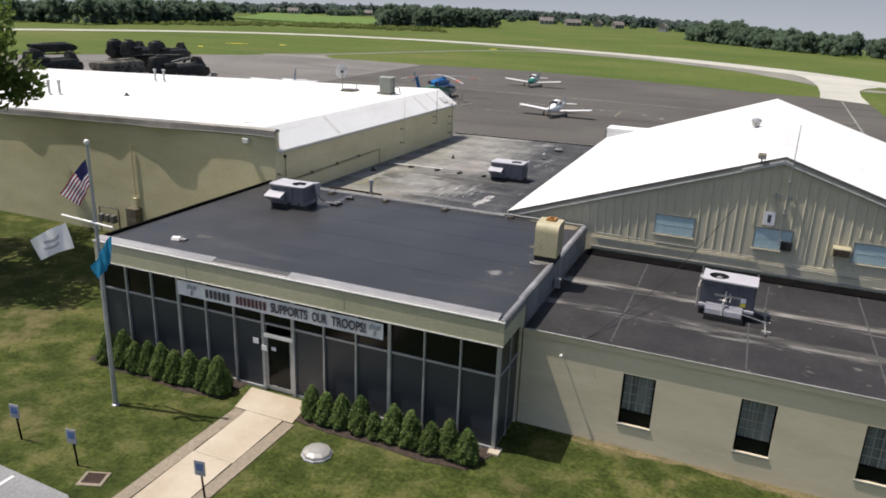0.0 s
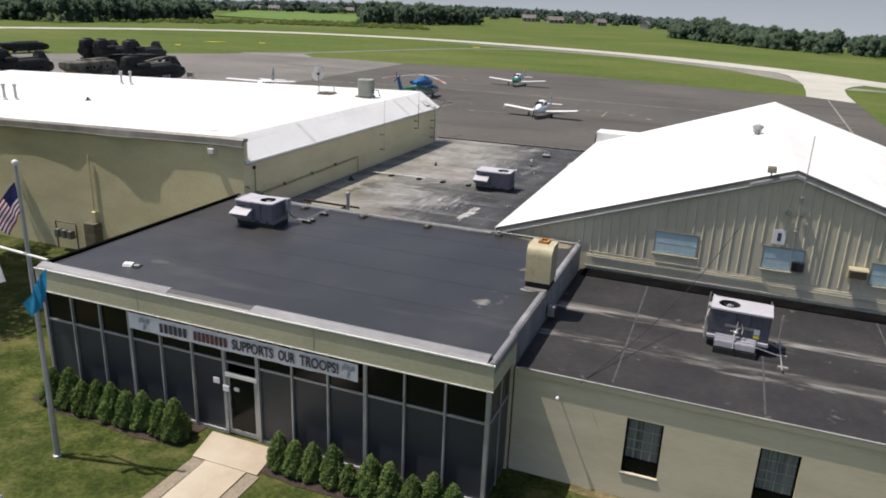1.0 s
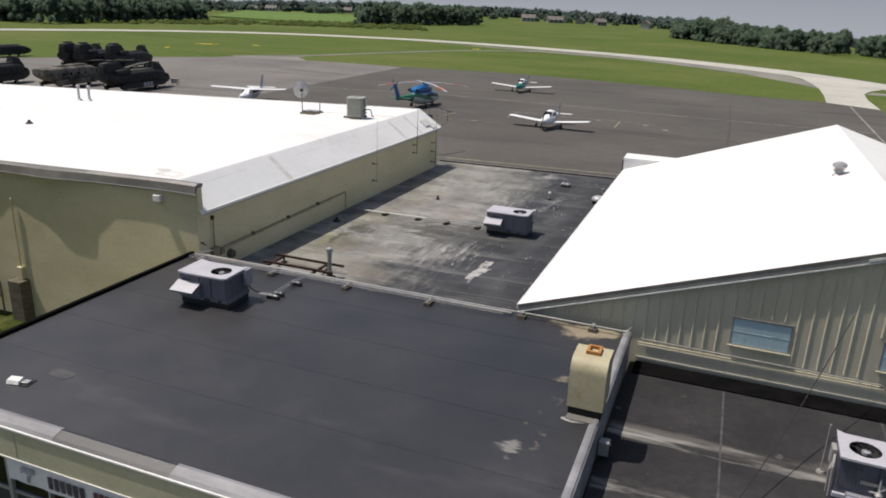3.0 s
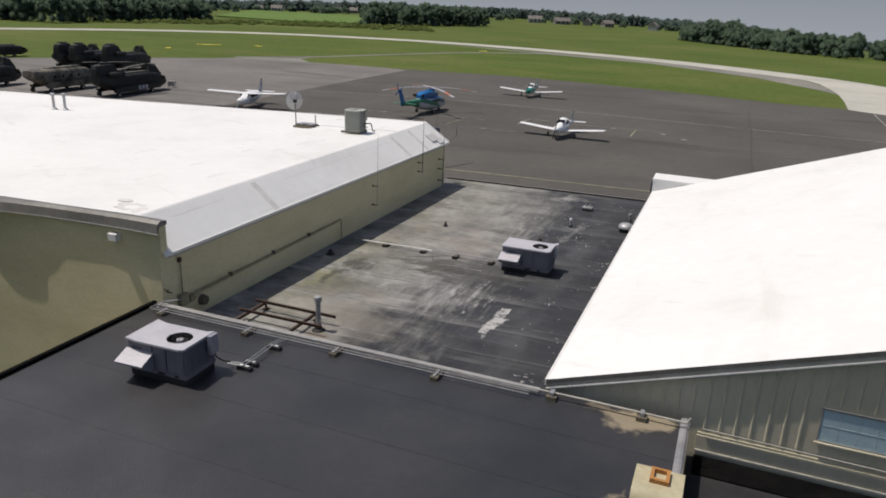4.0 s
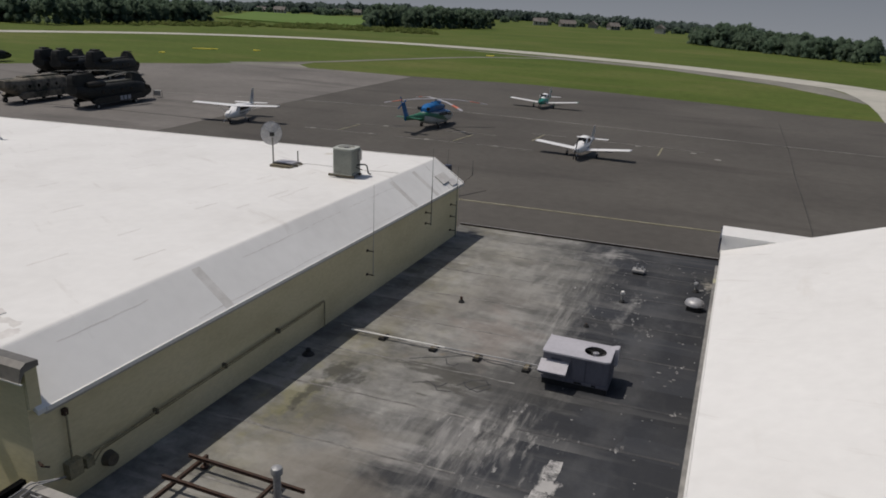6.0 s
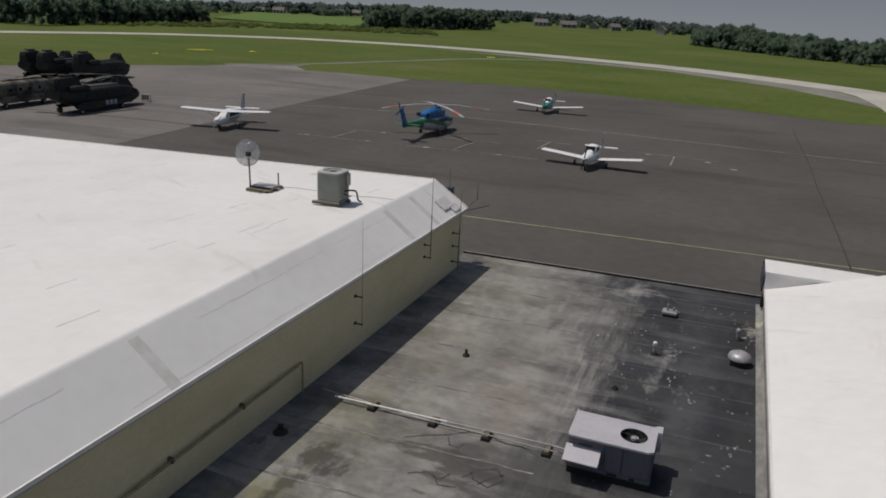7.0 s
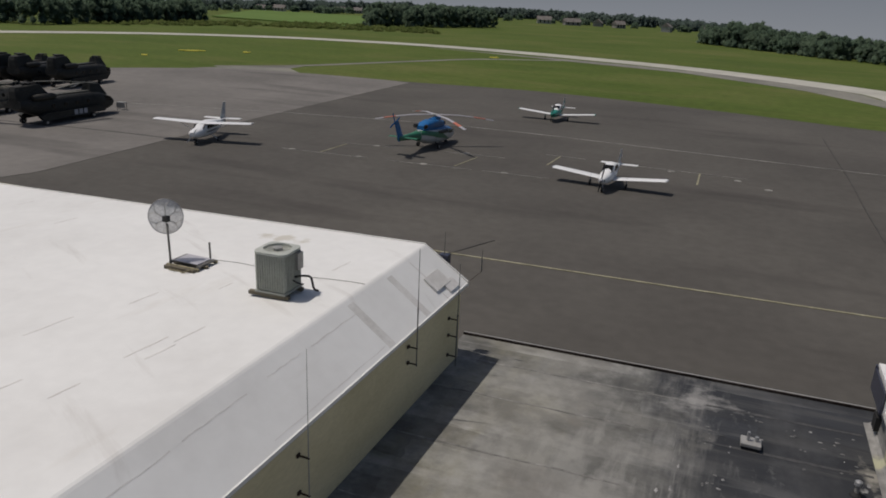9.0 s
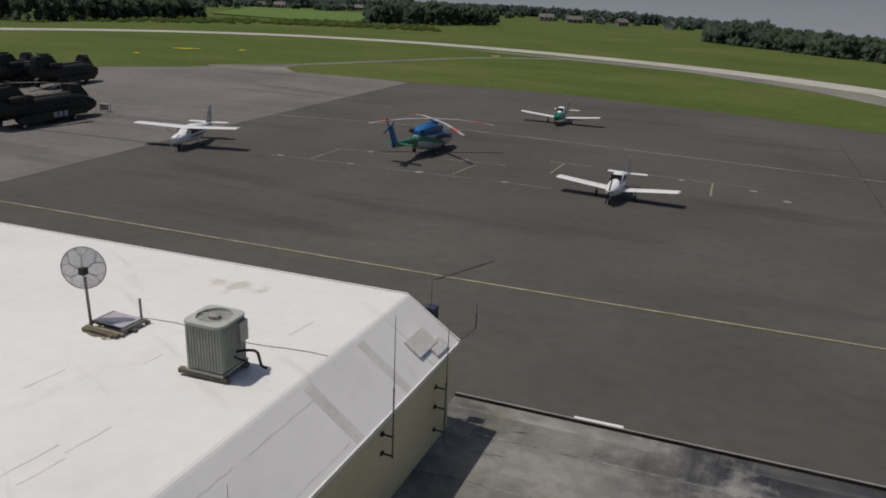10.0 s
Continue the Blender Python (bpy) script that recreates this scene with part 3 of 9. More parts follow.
    add_mask(m, (0.24, 0.17, 0.1), (1, 1, 1), 0.5, 0.62, 1.1, 0.45, bands=(("x", -15.5, 2.2), ("y", 29.8, 1.6)), detail=7)
    # bright dried washes where the water stands
    add_mask(m, (0.45, 0.44, 0.42), (0.5, 2.2, 1), 0.54, 0.74, 0.7, 0.45, bands=(("x", -13.4, 3.2), ("y", 36.2, 2.2)), detail=6)
    add_mask(m, (0.44, 0.43, 0.41), (6.0, 0.7, 1), 0.55, 0.72, 0.6, 0.35, bands=(("x", -13.3, 2.4), ("y", 34.6, 3.6)), detail=6)
    add_mask(m, (0.4, 0.39, 0.37), (0.6, 2.0, 1), 0.52, 0.72, 0.7, 0.5, bands=(("x", -14.5, 4.5), ("y", 33.4, 1.3)), detail=6)
    add_mask(m, (0.38, 0.375, 0.36), (0.5, 2.4, 1), 0.54, 0.74, 0.8, 0.3, bands=(("x", -13.0, 4.5), ("y", 41.6, 1.6)), detail=6)
    add_mask(m, (0.42, 0.41, 0.39), (1.2, 1.6, 1), 0.54, 0.74, 1.0, 0.5, bands=(("x", -12.5, 2.8), ("y", 51.0, 2.0)), detail=6)
    # mottling of the worn cap
    add_mask(m, (0.1, 0.098, 0.093), (1, 1, 1), 0.52, 0.7, 1.7, 0.32, bands=(("x", -16.5, 7.0),), detail=8)
    # fine combed streaks in short sets along the edge of the black part
    add_mask(m, (0.42, 0.41, 0.385), (14.0, 1.1, 1), 0.6, 0.72, 0.7, 0.2, bands=(("x", -12.9, 1.6), ("y", 44.0, 9.0)), detail=3)
    add_mask(m, (0.36, 0.35, 0.33), (12.0, 1.2, 1), 0.6, 0.72, 0.8, 0.22, bands=(("x", -12.5, 1.6), ("y", 36.0, 3.5)), detail=3)
    # wet dark ground round the gas pipe and the unit
    add_mask(m, (0.05, 0.05, 0.048), (0.7, 1.0, 1), 0.34, 0.54, 0.8, 0.7, bands=(("x", -12.9, 2.6), ("y", 37.6, 2.2)), detail=8)
    # reddish-brown and pale blotches over the middle of the worn cap
    add_mask(m, (0.24, 0.2, 0.175), (0.9, 0.8, 1), 0.5, 0.68, 0.9, 0.4, bands=(("x", -14.6, 3.6), ("y", 41.0, 5.5)), detail=8)
    add_mask(m, (0.34, 0.332, 0.315), (0.6, 1.5, 1), 0.56, 0.72, 1.1, 0.25, bands=(("x", -14.0, 4.0), ("y", 44.5, 5.0)), detail=9)
    # brownish silt by the rusted rack
    add_mask(m, (0.21, 0.188, 0.155), (0.8, 0.9, 1), 0.42, 0.62, 0.6, 0.5, bands=(("x", -15.5, 4.0), ("y", 31.5, 4.5)), detail=7)
    # damp dark stains round the gas pipe; by the hangar wall, partly painted shade
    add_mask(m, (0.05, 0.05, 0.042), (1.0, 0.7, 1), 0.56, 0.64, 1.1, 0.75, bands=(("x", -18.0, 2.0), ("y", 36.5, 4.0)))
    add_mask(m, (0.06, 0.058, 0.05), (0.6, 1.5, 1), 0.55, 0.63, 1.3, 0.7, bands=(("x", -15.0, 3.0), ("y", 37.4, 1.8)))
    return m


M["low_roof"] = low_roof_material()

haze = bpy.data.materials.new("hazy_sky")
haze.use_nodes = True
hn, hl = haze.node_tree.nodes, haze.node_tree.links.new
hn.remove(hn["Principled BSDF"])
glow = hn.new("ShaderNodeEmission")
place = hn.new("ShaderNodeNewGeometry")
split = hn.new("ShaderNodeSeparateXYZ")
hl(place.outputs["Position"], split.inputs[0])
fade = hn.new("ShaderNodeMapRange")
fade.inputs["From Min"].default_value, fade.inputs["From Max"].default_value = -150, 350
hl(split.outputs[2], fade.inputs[0])
tones = hn.new("ShaderNodeValToRGB")
tones.color_ramp.elements[0].color, tones.color_ramp.elements[1].color = (0.375, 0.405, 0.445, 1), (0.215, 0.25, 0.305, 1)
hl(fade.outputs[0], tones.inputs[0])
hl(tones.outputs[0], glow.inputs[0])
hl(glow.outputs[0], hn["Material Output"].inputs[0])
M["haze"] = haze


# ---- building blocks ----
def box(bm, x0, x1, y0, y1, z0, z1, bevel=0.0):
    ret = bmesh.ops.create_cube(bm, size=1.0)
    vs = ret["verts"]
    bmesh.ops.scale(bm, vec=(x1 - x0, y1 - y0, z1 - z0), verts=vs)
    bmesh.ops.translate(bm, vec=((x0 + x1) / 2, (y0 + y1) / 2, (z0 + z1) / 2), verts=vs)
    if bevel:
        edges = list({e for v in vs for e in v.link_edges})
        bmesh.ops.bevel(bm, geom=edges, offset=bevel, segments=2, profile=0.5, affect="EDGES")


def rod(bm, a, b, r0, r1=None, n=10):
    """A round bar from a to b."""
    a, b = Vector(a), Vector(b)
    r1 = r0 if r1 is None else r1
    q = (b - a).to_track_quat("Z", "Y")
    rings = []
    for p, r in ((a, r0), (b, r1)):
        rings.append([bm.verts.new(p + q @ Vector((r * math.cos(2 * math.pi * i / n), r * math.sin(2 * math.pi * i / n), 0))) for i in range(n)])
    for i in range(n):
        bm.faces.new((rings[0][i], rings[0][(i + 1) % n], rings[1][(i + 1) % n], rings[1][i]))
    bm.faces.new(rings[0][::-1])
    bm.faces.new(rings[1])


def pipe(bm, points, r, n=8):
    """One bent tube along the points, its bends rounded."""
    ps = [Vector(p) for p in points]
    path = [ps[0]]
    for a, b, c in zip(ps, ps[1:], ps[2:]):
        k = min(1.6 * r, (b - a).length * 0.3, (c - b).length * 0.3)
        path += [b + (a - b).normalized() * k, b + (c - b).normalized() * k]
    path.append(ps[-1])
    rings, side = [], None
    for i, p in enumerate(path):
        d = (path[min(i + 1, len(path) - 1)] - path[max(i - 1, 0)]).normalized()
        side = d.orthogonal().normalized() if side is None else (side - d * side.dot(d)).normalized()
        up = d.cross(side)
        rings.append([p + (side * math.cos(2 * math.pi * k / n) + up * math.sin(2 * math.pi * k / n)) * r for k in range(n)])
    loft(bm, rings)


def loft(bm, rings, caps=True, closed=True):
    vs = [[bm.verts.new(p) for p in ring] for ring in rings]
    n = len(vs[0])
    for a, b in zip(vs, vs[1:]):
        for i in range(n if closed else n - 1):
            bm.faces.new((a[i], a[(i + 1) % n], b[(i + 1) % n], b[i]))
    if caps:
        bm.faces.new(vs[0][::-1])
        bm.faces.new(vs[-1])
    return vs


def prism(bm, outline, axis, lo, hi):
    """An outline of 2D points pushed along an axis from lo to hi."""
    def at(p, c):
        return {"x": (c, p[0], p[1]), "y": (p[0], c, p[1]), "z": (p[0], p[1], c)}[axis]
    loft(bm, [[at(p, lo) for p in outline], [at(p, hi) for p in outline]])


def lathe(bm, profile, n=16, at=(0, 0, 0)):
    rings = [[(at[0] + r * math.cos(2 * math.pi * i / n), at[1] + r * math.sin(2 * math.pi * i / n), at[2] + z) for i in range(n)] for r, z in profile]
    loft(bm, rings)


def part(name, bm, mat, parent=None, label="", smooth=False):
    bmesh.ops.recalc_face_normals(bm, faces=bm.faces[:])
    me = bpy.data.meshes.new(name)
    bm.to_mesh(me)
    bm.free()
    if smooth:
        me.polygons.foreach_set("use_smooth", [True] * len(me.polygons))
        me.set_sharp_from_angle(angle=radians(38))
    me.materials.append(mat)
    ob = new(name, me)
    if parent is not None:
        ob.parent = parent
    if label:
        tagged(ob, label)
    return ob


def boxes(name, mat, parent, *dims, bevel=0.0, label=""):
    bm = bmesh.new()
    for d in dims:
        box(bm, *d, bevel=bevel)
    return part(name, bm, mat, parent, label)


def thing(name, at, label, category, group="", turn=0.0, kind=""):
    ob = new(name)
    ob.empty_display_size = 0.2
    ob.matrix_basis = pose(*at, 0, 0, turn)
    return tagged(ob, label, category, group, kind)


def spline(points, steps=6):
    """A smooth line through the points."""
    out = []
    p = [points[0], *points, points[-1]]
    for i in range(1, len(p) - 2):
        a, b, c, d = (Vector(q) for q in p[i - 1:i + 3])
        for k in range(steps):
            t = k / steps
            out.append(0.5 * ((2 * b) + (c - a) * t + (2 * a - 5 * b + 4 * c - d) * t * t + (3 * b - a - 3 * c + d) * t ** 3))
    out.append(Vector(points[-1]))
    return out


def slab(name, outline, top, mat, label, category, depth=0.05):
    """Flat paving of any outline, with an edge that goes into the ground."""
    bm = bmesh.new()
    loft(bm, [[(p[0], p[1], top - depth) for p in outline], [(p[0], p[1], top) for p in outline]])
    bmesh.ops.triangulate(bm, faces=[f for f in bm.faces if len(f.verts) > 4])
    return tagged(part(name, bm, mat), label, category, kind="structure")


def ribbon(name, line, width, top, mat, label, category, depth=0.03, gap=None):
    """A strip along a line; gap: lengths of dash and space."""
    line = [Vector(p).to_2d() for p in line]
    widths = width if isinstance(width, (list, tuple)) else [width] * len(line)
    rows = []
    for i, p in enumerate(line):
        d = (line[min(i + 1, len(line) - 1)] - line[max(i - 1, 0)]).normalized()
        s = Vector((-d.y, d.x)) * widths[i] / 2
        rows.append([(*(p - s), top - depth), (*(p - s), top), (*(p + s), top), (*(p + s), top - depth)])
    bm = bmesh.new()
    loft(bm, rows)
    return tagged(part(name, bm, mat), label, category, kind="structure")


# ---- the ground ----
HUB, AHEAD = Vector((-9, 25)), Vector((-0.366, 0.93)).normalized()


def terrain(x, y):
    """Height of the land: level round the field, falling away far out to both sides."""
    v = Vector((x, y)) - HUB
    r = v.length
    f, across = v.dot(AHEAD), v.dot(Vector((AHEAD.y, -AHEAD.x)))
    level = 330 if across < 0 else 235
    if r < level:
        return 0.0
    u = 1.2 if f < 0.3 * r else min(1.2, abs(across) / f)
    return -0.042 * (r - level) ** 2 / (r + 100) * min(1.6, (u / 0.6) ** 2)


def build_ground():
    bm = bmesh.new()
    radii = [0, 15, 30, 60, 90, 130, 180, 240, 270, 300, 330, 370, 420, 500, 600, 750, 950, 1200, 1600, 2200, 3000, 4200]
    n = 120
    rows = []
    for r in radii:
        row = []
        for i in range(n):
            a = 2 * math.pi * i / n
            x, y = HUB.x + r * math.cos(a), HUB.y + r * math.sin(a)
            row.append(bm.verts.new((x, y, terrain(x, y))))
            if r == 0:
                break
        rows.append(row)
    for i in range(n):
        bm.faces.new((rows[0][0], rows[1][i], rows[1][(i + 1) % n]))
    for a, b in zip(rows[1:], rows[2:]):
        for i in range(n):
            bm.faces.new((a[i], b[i], b[(i + 1) % n], a[(i + 1) % n]))
    tagged(part("ground", bm, M["field"], smooth=True), "wide mown green airfield grass reaching the horizon", "ground", kind="structure")


build_ground()


def sky_backdrop():
    """A far band of hazy sky behind the land ahead."""
    bm = bmesh.new()
    a0 = math.atan2(AHEAD.y, AHEAD.x)
    rows = []
    for z in (-420, -150, 0, 150, 350, 700):
        rows.append([bm.verts.new((HUB.x + 4150 * math.cos(a0 + radians(d)), HUB.y + 4150 * math.sin(a0 + radians(d)), z)) for d in range(-60, 61, 4)])
    for a, b in zip(rows, rows[1:]):
        for i in range(len(a) - 1):
            bm.faces.new((a[i], a[i + 1], b[i + 1], b[i]))
    tagged(part("backdrop", bm, M["haze"], smooth=True), "pale blue-grey hazy summer sky above the horizon", "sky", kind="structure")


sky_backdrop()
slab("lawn", [(-75, -60), (60, -60), (60, 19.5), (-4, 19.5), (-4, 29), (-75, 29)], 0.03, M["lawn"], "patchy green lawn with dry yellow spots before the building", "lawn")
APRON_EDGE = spline([(-330, -20), (-170, 80), (-133, 121), (-121, 137), (-107, 150), (-91, 154), (-69, 154.5), (-45, 157), (-16, 151), (2, 145), (11, 144.5)], 4)
slab("apron", [(p.x, p.y) for p in APRON_EDGE] + [(18.73, 138), (18.9, 130), (18.7, 112), (18.7, 50), (-75, 50), (-75, -20)], 0.03, M["apron"], "wide dark weathered asphalt aircraft apron", "apron")
slab("old_apron", [(p.x, p.y) for p in APRON_EDGE if p.x < -70] + [(-69, 153), (-67, 120), (-65, 92), (-63, 71), (-66, 60), (-75, 50.5), (-75, -19)], 0.05, M["apron_old"], "paler old concrete part of the aircraft apron", "apron")

TAXI = spline([(-330, 20), (-262, 125), (-228, 192), (-202, 233), (-170, 257), (-139, 265.5), (-106, 267), (-68, 258), (-28, 241), (-2, 221), (13, 205), (23.5, 188), (34, 177), (62, 155), (140, 100)], 5)
ribbon("taxiway", TAXI, 11.8, 0.06, M["taxi"], "long curving pale concrete taxiway", "taxiway")
slab("taxiway_shoulder", [(-112, 258), (-84, 250.5), (-57, 244), (-40, 238), (-12.8, 226), (0, 212), (9, 199), (12, 186), (12.5, 170.6), (8.5, 180.0), (-1.5, 198.5), (-11.2, 208.6), (-29, 225.5), (-57, 236), (-84, 247.5)], 0.045, M["shoulder"], "grey asphalt shoulder beside the taxiway", "taxiway")
slab("taxiway_shoulder", [(19.9, 163.5), (22, 169), (27.6, 166.5), (44, 155), (44, 152), (27, 163)], 0.045, M["shoulder"], "grey asphalt shoulder beside the taxiway", "taxiway")
slab("taxiway_entry", [(11.7, 143.6), (12.4, 156), (12.74, 169.5), (12.2, 182), (11.2, 193), (8.2, 204), (16, 203), (23, 190), (24.5, 176), (21.9, 171.3), (19.82, 164.1), (18.9, 152), (18.73, 138)], 0.075, M["taxi"], "pale concrete entry from the apron to the taxiway", "taxiway", depth=0.06)
slab("track_apron", [(-113, 147), (-107.5, 157), (-101.5, 166), (-100, 168), (-99, 160), (-92, 153.2), (-100, 151)], 0.035, M["shoulder"], "grey paved fan where the strip meets the apron", "track")
ribbon("grass_track", spline([(-112, 153), (-101, 168), (-92, 193), (-80, 222), (-62, 238)], 5), 2.6, 0.035, M["shoulder"], "narrow grey paved strip across the airfield grass", "track")
slab("far_meadow", [(-330, 420), (-215, 385), (-300, 620), (-460, 640)], 0.4, M["meadow"], "bright green far meadow", "meadow", depth=0.6)


def line(name, pts, width, mat, label):
    return ribbon(name, pts, width, 0.062, mat, label, "line marking", depth=0.03)


line("yellow_line", [(-75, 66.8), (-59, 67.3), (-26.8, 68.85), (-6.2, 70.1), (14, 71.2)], 0.16, M["yellow_line"], "long worn yellow taxi line on the apron")
line("white_line", spline([(-122, 95), (-88, 103), (-66, 109), (-43, 113), (-20, 112), (-1, 110.6), (14, 110)], 4), 0.22, M["white_line"], "long faint white line across the apron")
line("yellow_line", [(14.8, 140), (13.7, 89), (13.2, 76)], 0.2, M["white_line"], "faint line leading to the taxiway entry")
line("yellow_line", [(11, 104), (15, 106)], 0.15, M["yellow_line"], "short worn yellow mark on the apron")
for a, b in (((-49.0, 90.2), (-49.0, 95.2)), ((-35.8, 91.5), (-35.4, 96.3)), ((-28.6, 96.7), (-28.5, 101.5)), ((-15.2, 96.0), (-15.3, 101.1))):
    tagged(line("parking_tick", [a, b], 0.14, M["yellow_line"], "short worn yellow parking tick on the apron"), group="parking ticks")
for a, b in (((-53, 89.7), (-44, 90.2)), ((-42, 90.3), (-34, 90.9)), ((-33, 91.0), (-27, 91.2)), ((-49.5, 95.5), (-44, 96.2)), ((-39, 97.0), (-33, 97.5)), ((-24, 101.2), (-11, 100.8)), ((-30, 101.6), (-26, 101.5))):
    tagged(line("parking_line", [a, b], 0.1, M["white_line"], "faint white parking line on the apron"), group="parking lines")
for x, y in ((-52, 89.9), (-45, 90.3), (-38.5, 90.7), (-31, 91.2), (-46, 96.0), (-37, 97.6), (-12, 99.7), (-9.5, 97.3), (-17.8, 100.5)):
    bm = bmesh.new()
    lathe(bm, [(0.34, 0.0), (0.34, 0.03), (0.2, 0.05)], 12, (0, 0, 0))
    ob = part("tie_down", bm, M["white_line"])
    ob.location = (x, y, 0.03)
    tagged(ob, "pale round tie-down anchor set in the apron", "tie-down", "tie-downs on the apron")
line("tar_seam", spline([(-2.9, 132), (-2.75, 120), (-2.5, 106), (-2.55, 94), (-2.35, 78), (-2.4, 64)], 4), 0.1, M["sealant"], "dark tar-filled seam in the apron")
line("tar_seam", spline([(-60, 88), (-76, 87), (-96, 84)], 4), 0.3, M["sealant"], "dark tar-filled seam in the apron")
line("tar_seam", [(-27.4, 68.2), (-25.6, 72.5)], 0.12, M["sealant"], "short dark crack in the apron")

# walk from the door, kerb strips and the far pavement
slabs = [(0, 0.0, 1.3), (1, 1.312, 3.83), (2, 3.84, 6.4), (3, 6.41, 8.9), (4, 8.91, 11.0)]
walkway = thing("walkway", (-12.0, 17.3, 0), "pale tan concrete walk leading to the glass door", "walkway", kind="structure")
for i, a, b in slabs:
    bm = bmesh.new()
    if i == 0:
        prism(bm, [(-1.4, -a), (-1.1, -b), (1.14, -b), (0.95, -a)], "z", -0.05, 0.075)
    else:
        prism(bm, [(-0.62, -a), (-0.58, -b), (0.82, -b), (0.78, -a)], "z", -0.05, 0.07)
    part("paving_slab", bm, M["path"], walkway)
boxes("edging_strip", M["kerb"], walkway, (-1.06, -0.64, -11, -1.33, -0.05, 0.06))
boxes("edging_strip", M["kerb"], walkway, (0.83, 1.25, -11, -1.33, -0.05, 0.06))
slab("pavement", [(-40, -10), (-12.9, -10), (-12.9, 9.6), (-14.2, 10.45), (-17, 10.6), (-24, 10.7), (-40, 10.8)], 0.045, M["car_park"], "grey asphalt car park at the edge of the lawn", "pavement")
for x in (-16.2, -19.0, -21.8):
    tagged(ribbon("bay_line", [(x, 5.0), (x, 10.4)], 0.1, 0.052, M["white_trim"], "white painted parking bay line", "line marking"), group="parking bay lines")
slab("planting_bed", [(-20.1, 17.45), (-20.0, 16.4), (-18.6, 16.15), (-17, 16.2), (-15.4, 16.05), (-13.9, 16.25), (-13.7, 17.45)], 0.05, M["mulch"], "dark bark mulch bed under the shrubs", "planting bed")
slab("planting_bed", [(-11.0, 17.45), (-11.0, 16.2), (-9.6, 16.05), (-8, 16.1), (-6.4, 15.98), (-5.0, 16.15), (-4.4, 17.45)], 0.05, M["mulch"], "dark bark mulch bed under the shrubs", "planting bed")
bm = bmesh.new()
box(bm, -4.72, -4.36, 17.2, 17.6, 0.0, 0.1, 0.02)
tagged(part("corner_slab", bm, M["path"]), "small pale concrete slab at the building corner", "slab", kind="structure")


# ---- glass-fronted office ----
ROOF1 = 4.36
office = thing("office_building", (0, 0, 0), "single-storey office with dark glass front and khaki fascia", "office building", kind="structure")
bm = bmesh.new()
prism(bm, [(-20.0, 17.42), (-4.6, 17.42), (-4.6, 28.0), (-20.0, 28.0)], "z", 4.02, ROOF1)
part("roof", bm, M["gravel_black"], office, "black rolled flat roof")
boxes("fascia", M["fascia"], office, (-20.05, -4.46, 17.28, 17.42, 3.62, 4.36))
for x in (-15.9, -9.7):
    boxes("fascia_joint", M["rake_grey"], office, (x, x + 0.02, 17.272, 17.28, 3.64, 4.34))
boxes("fascia", M["fascia"], office, (-4.6, -4.46, 17.42, 19.3, 3.62, 4.15))
boxes("fascia", M["fascia"], office, (-20.05, -19.92, 17.42, 28.0, 3.57, 4.36))
boxes("soffit", M["fascia"], office, (-19.92, -4.6, 17.42, 19.0, 3.57, 3.62))
boxes("edge_trim", M["white_trim"], office, (-20.07, -4.44, 17.25, 17.29, 4.34, 4.385), label="thin white drip edge")
boxes("edge_trim", M["white_trim"], office, (-20.06, -4.45, 17.262, 17.28, 3.6, 3.63), label="thin white drip at the fascia foot")
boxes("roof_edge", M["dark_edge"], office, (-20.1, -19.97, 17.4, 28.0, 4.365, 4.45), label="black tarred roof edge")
# canted metal edge along the front, part coated silver, part tarred over
def cant(x0, x1, mat, lift, label=""):
    bm = bmesh.new()
    prism(bm, [(17.28, 4.3), (17.28, 4.375), (17.36, 4.44 + lift), (17.56, 4.5 + lift), (17.64, 4.49 + lift), (17.72, ROOF1 + 0.006), (17.72, 4.3)], "x", x0, x1)
    part("coated_strip", bm, mat, office, label)


cant(-20.0, -14.8, M["silver"], 0.0, "silver coated metal roof edge")
cant(-14.8, -11.8, M["gravel_black"], -0.012, "tarred stretch of the roof edge")
cant(-11.8, -4.66, M["silver"], 0.0, "silver coated metal roof edge")
# silver-coated turned-up edge beside the lower roof
for y0, y1, out, lo, hi in ((17.29, 19.3, -4.45, 4.15, 4.43), (19.3, 28.2, -4.5, 4.1, 4.385)):
    bm = bmesh.new()
    prism(bm, [(out, lo), (out, hi - 0.05), (out - 0.04, hi), (out - 0.1, hi + 0.01), (out - 0.2, ROOF1 + 0.005), (out - 0.2, lo)], "y", y0, y1)
    part("parapet", bm, M["silver"], office, "turned-up silver metal roof edge")
boxes("side_wall", M["office_wall"], office, (-4.64, -4.51, 19.3, 28.2, 0.0, 4.1))
boxes("wall_flashing", M["silver"], office, (-4.51, -4.496, 19.55, 28.2, 3.39, 4.34), label="dull grey flashing turned up the wall")
boxes("back_wall", M["office_wall"], office, (-20.0, -4.55, 27.8, 28.0, 0.0, 4.02))
boxes("side_wall", M["office_wall"], office, (-19.92, -19.75, 18.9, 27.8, 0.0, 4.02))
boxes("floor", M["path"], office, (-19.75, -4.6, 17.6, 27.8, 0.02, 0.1))
# added panel behind the panes; its near-black paints the room's shade
boxes("back_partition", M["shade_void"], office, (-19.7, -4.62, 19.2, 19.3, 0.1, 3.56), label="unseen near-black panel for the shade in the rooms")
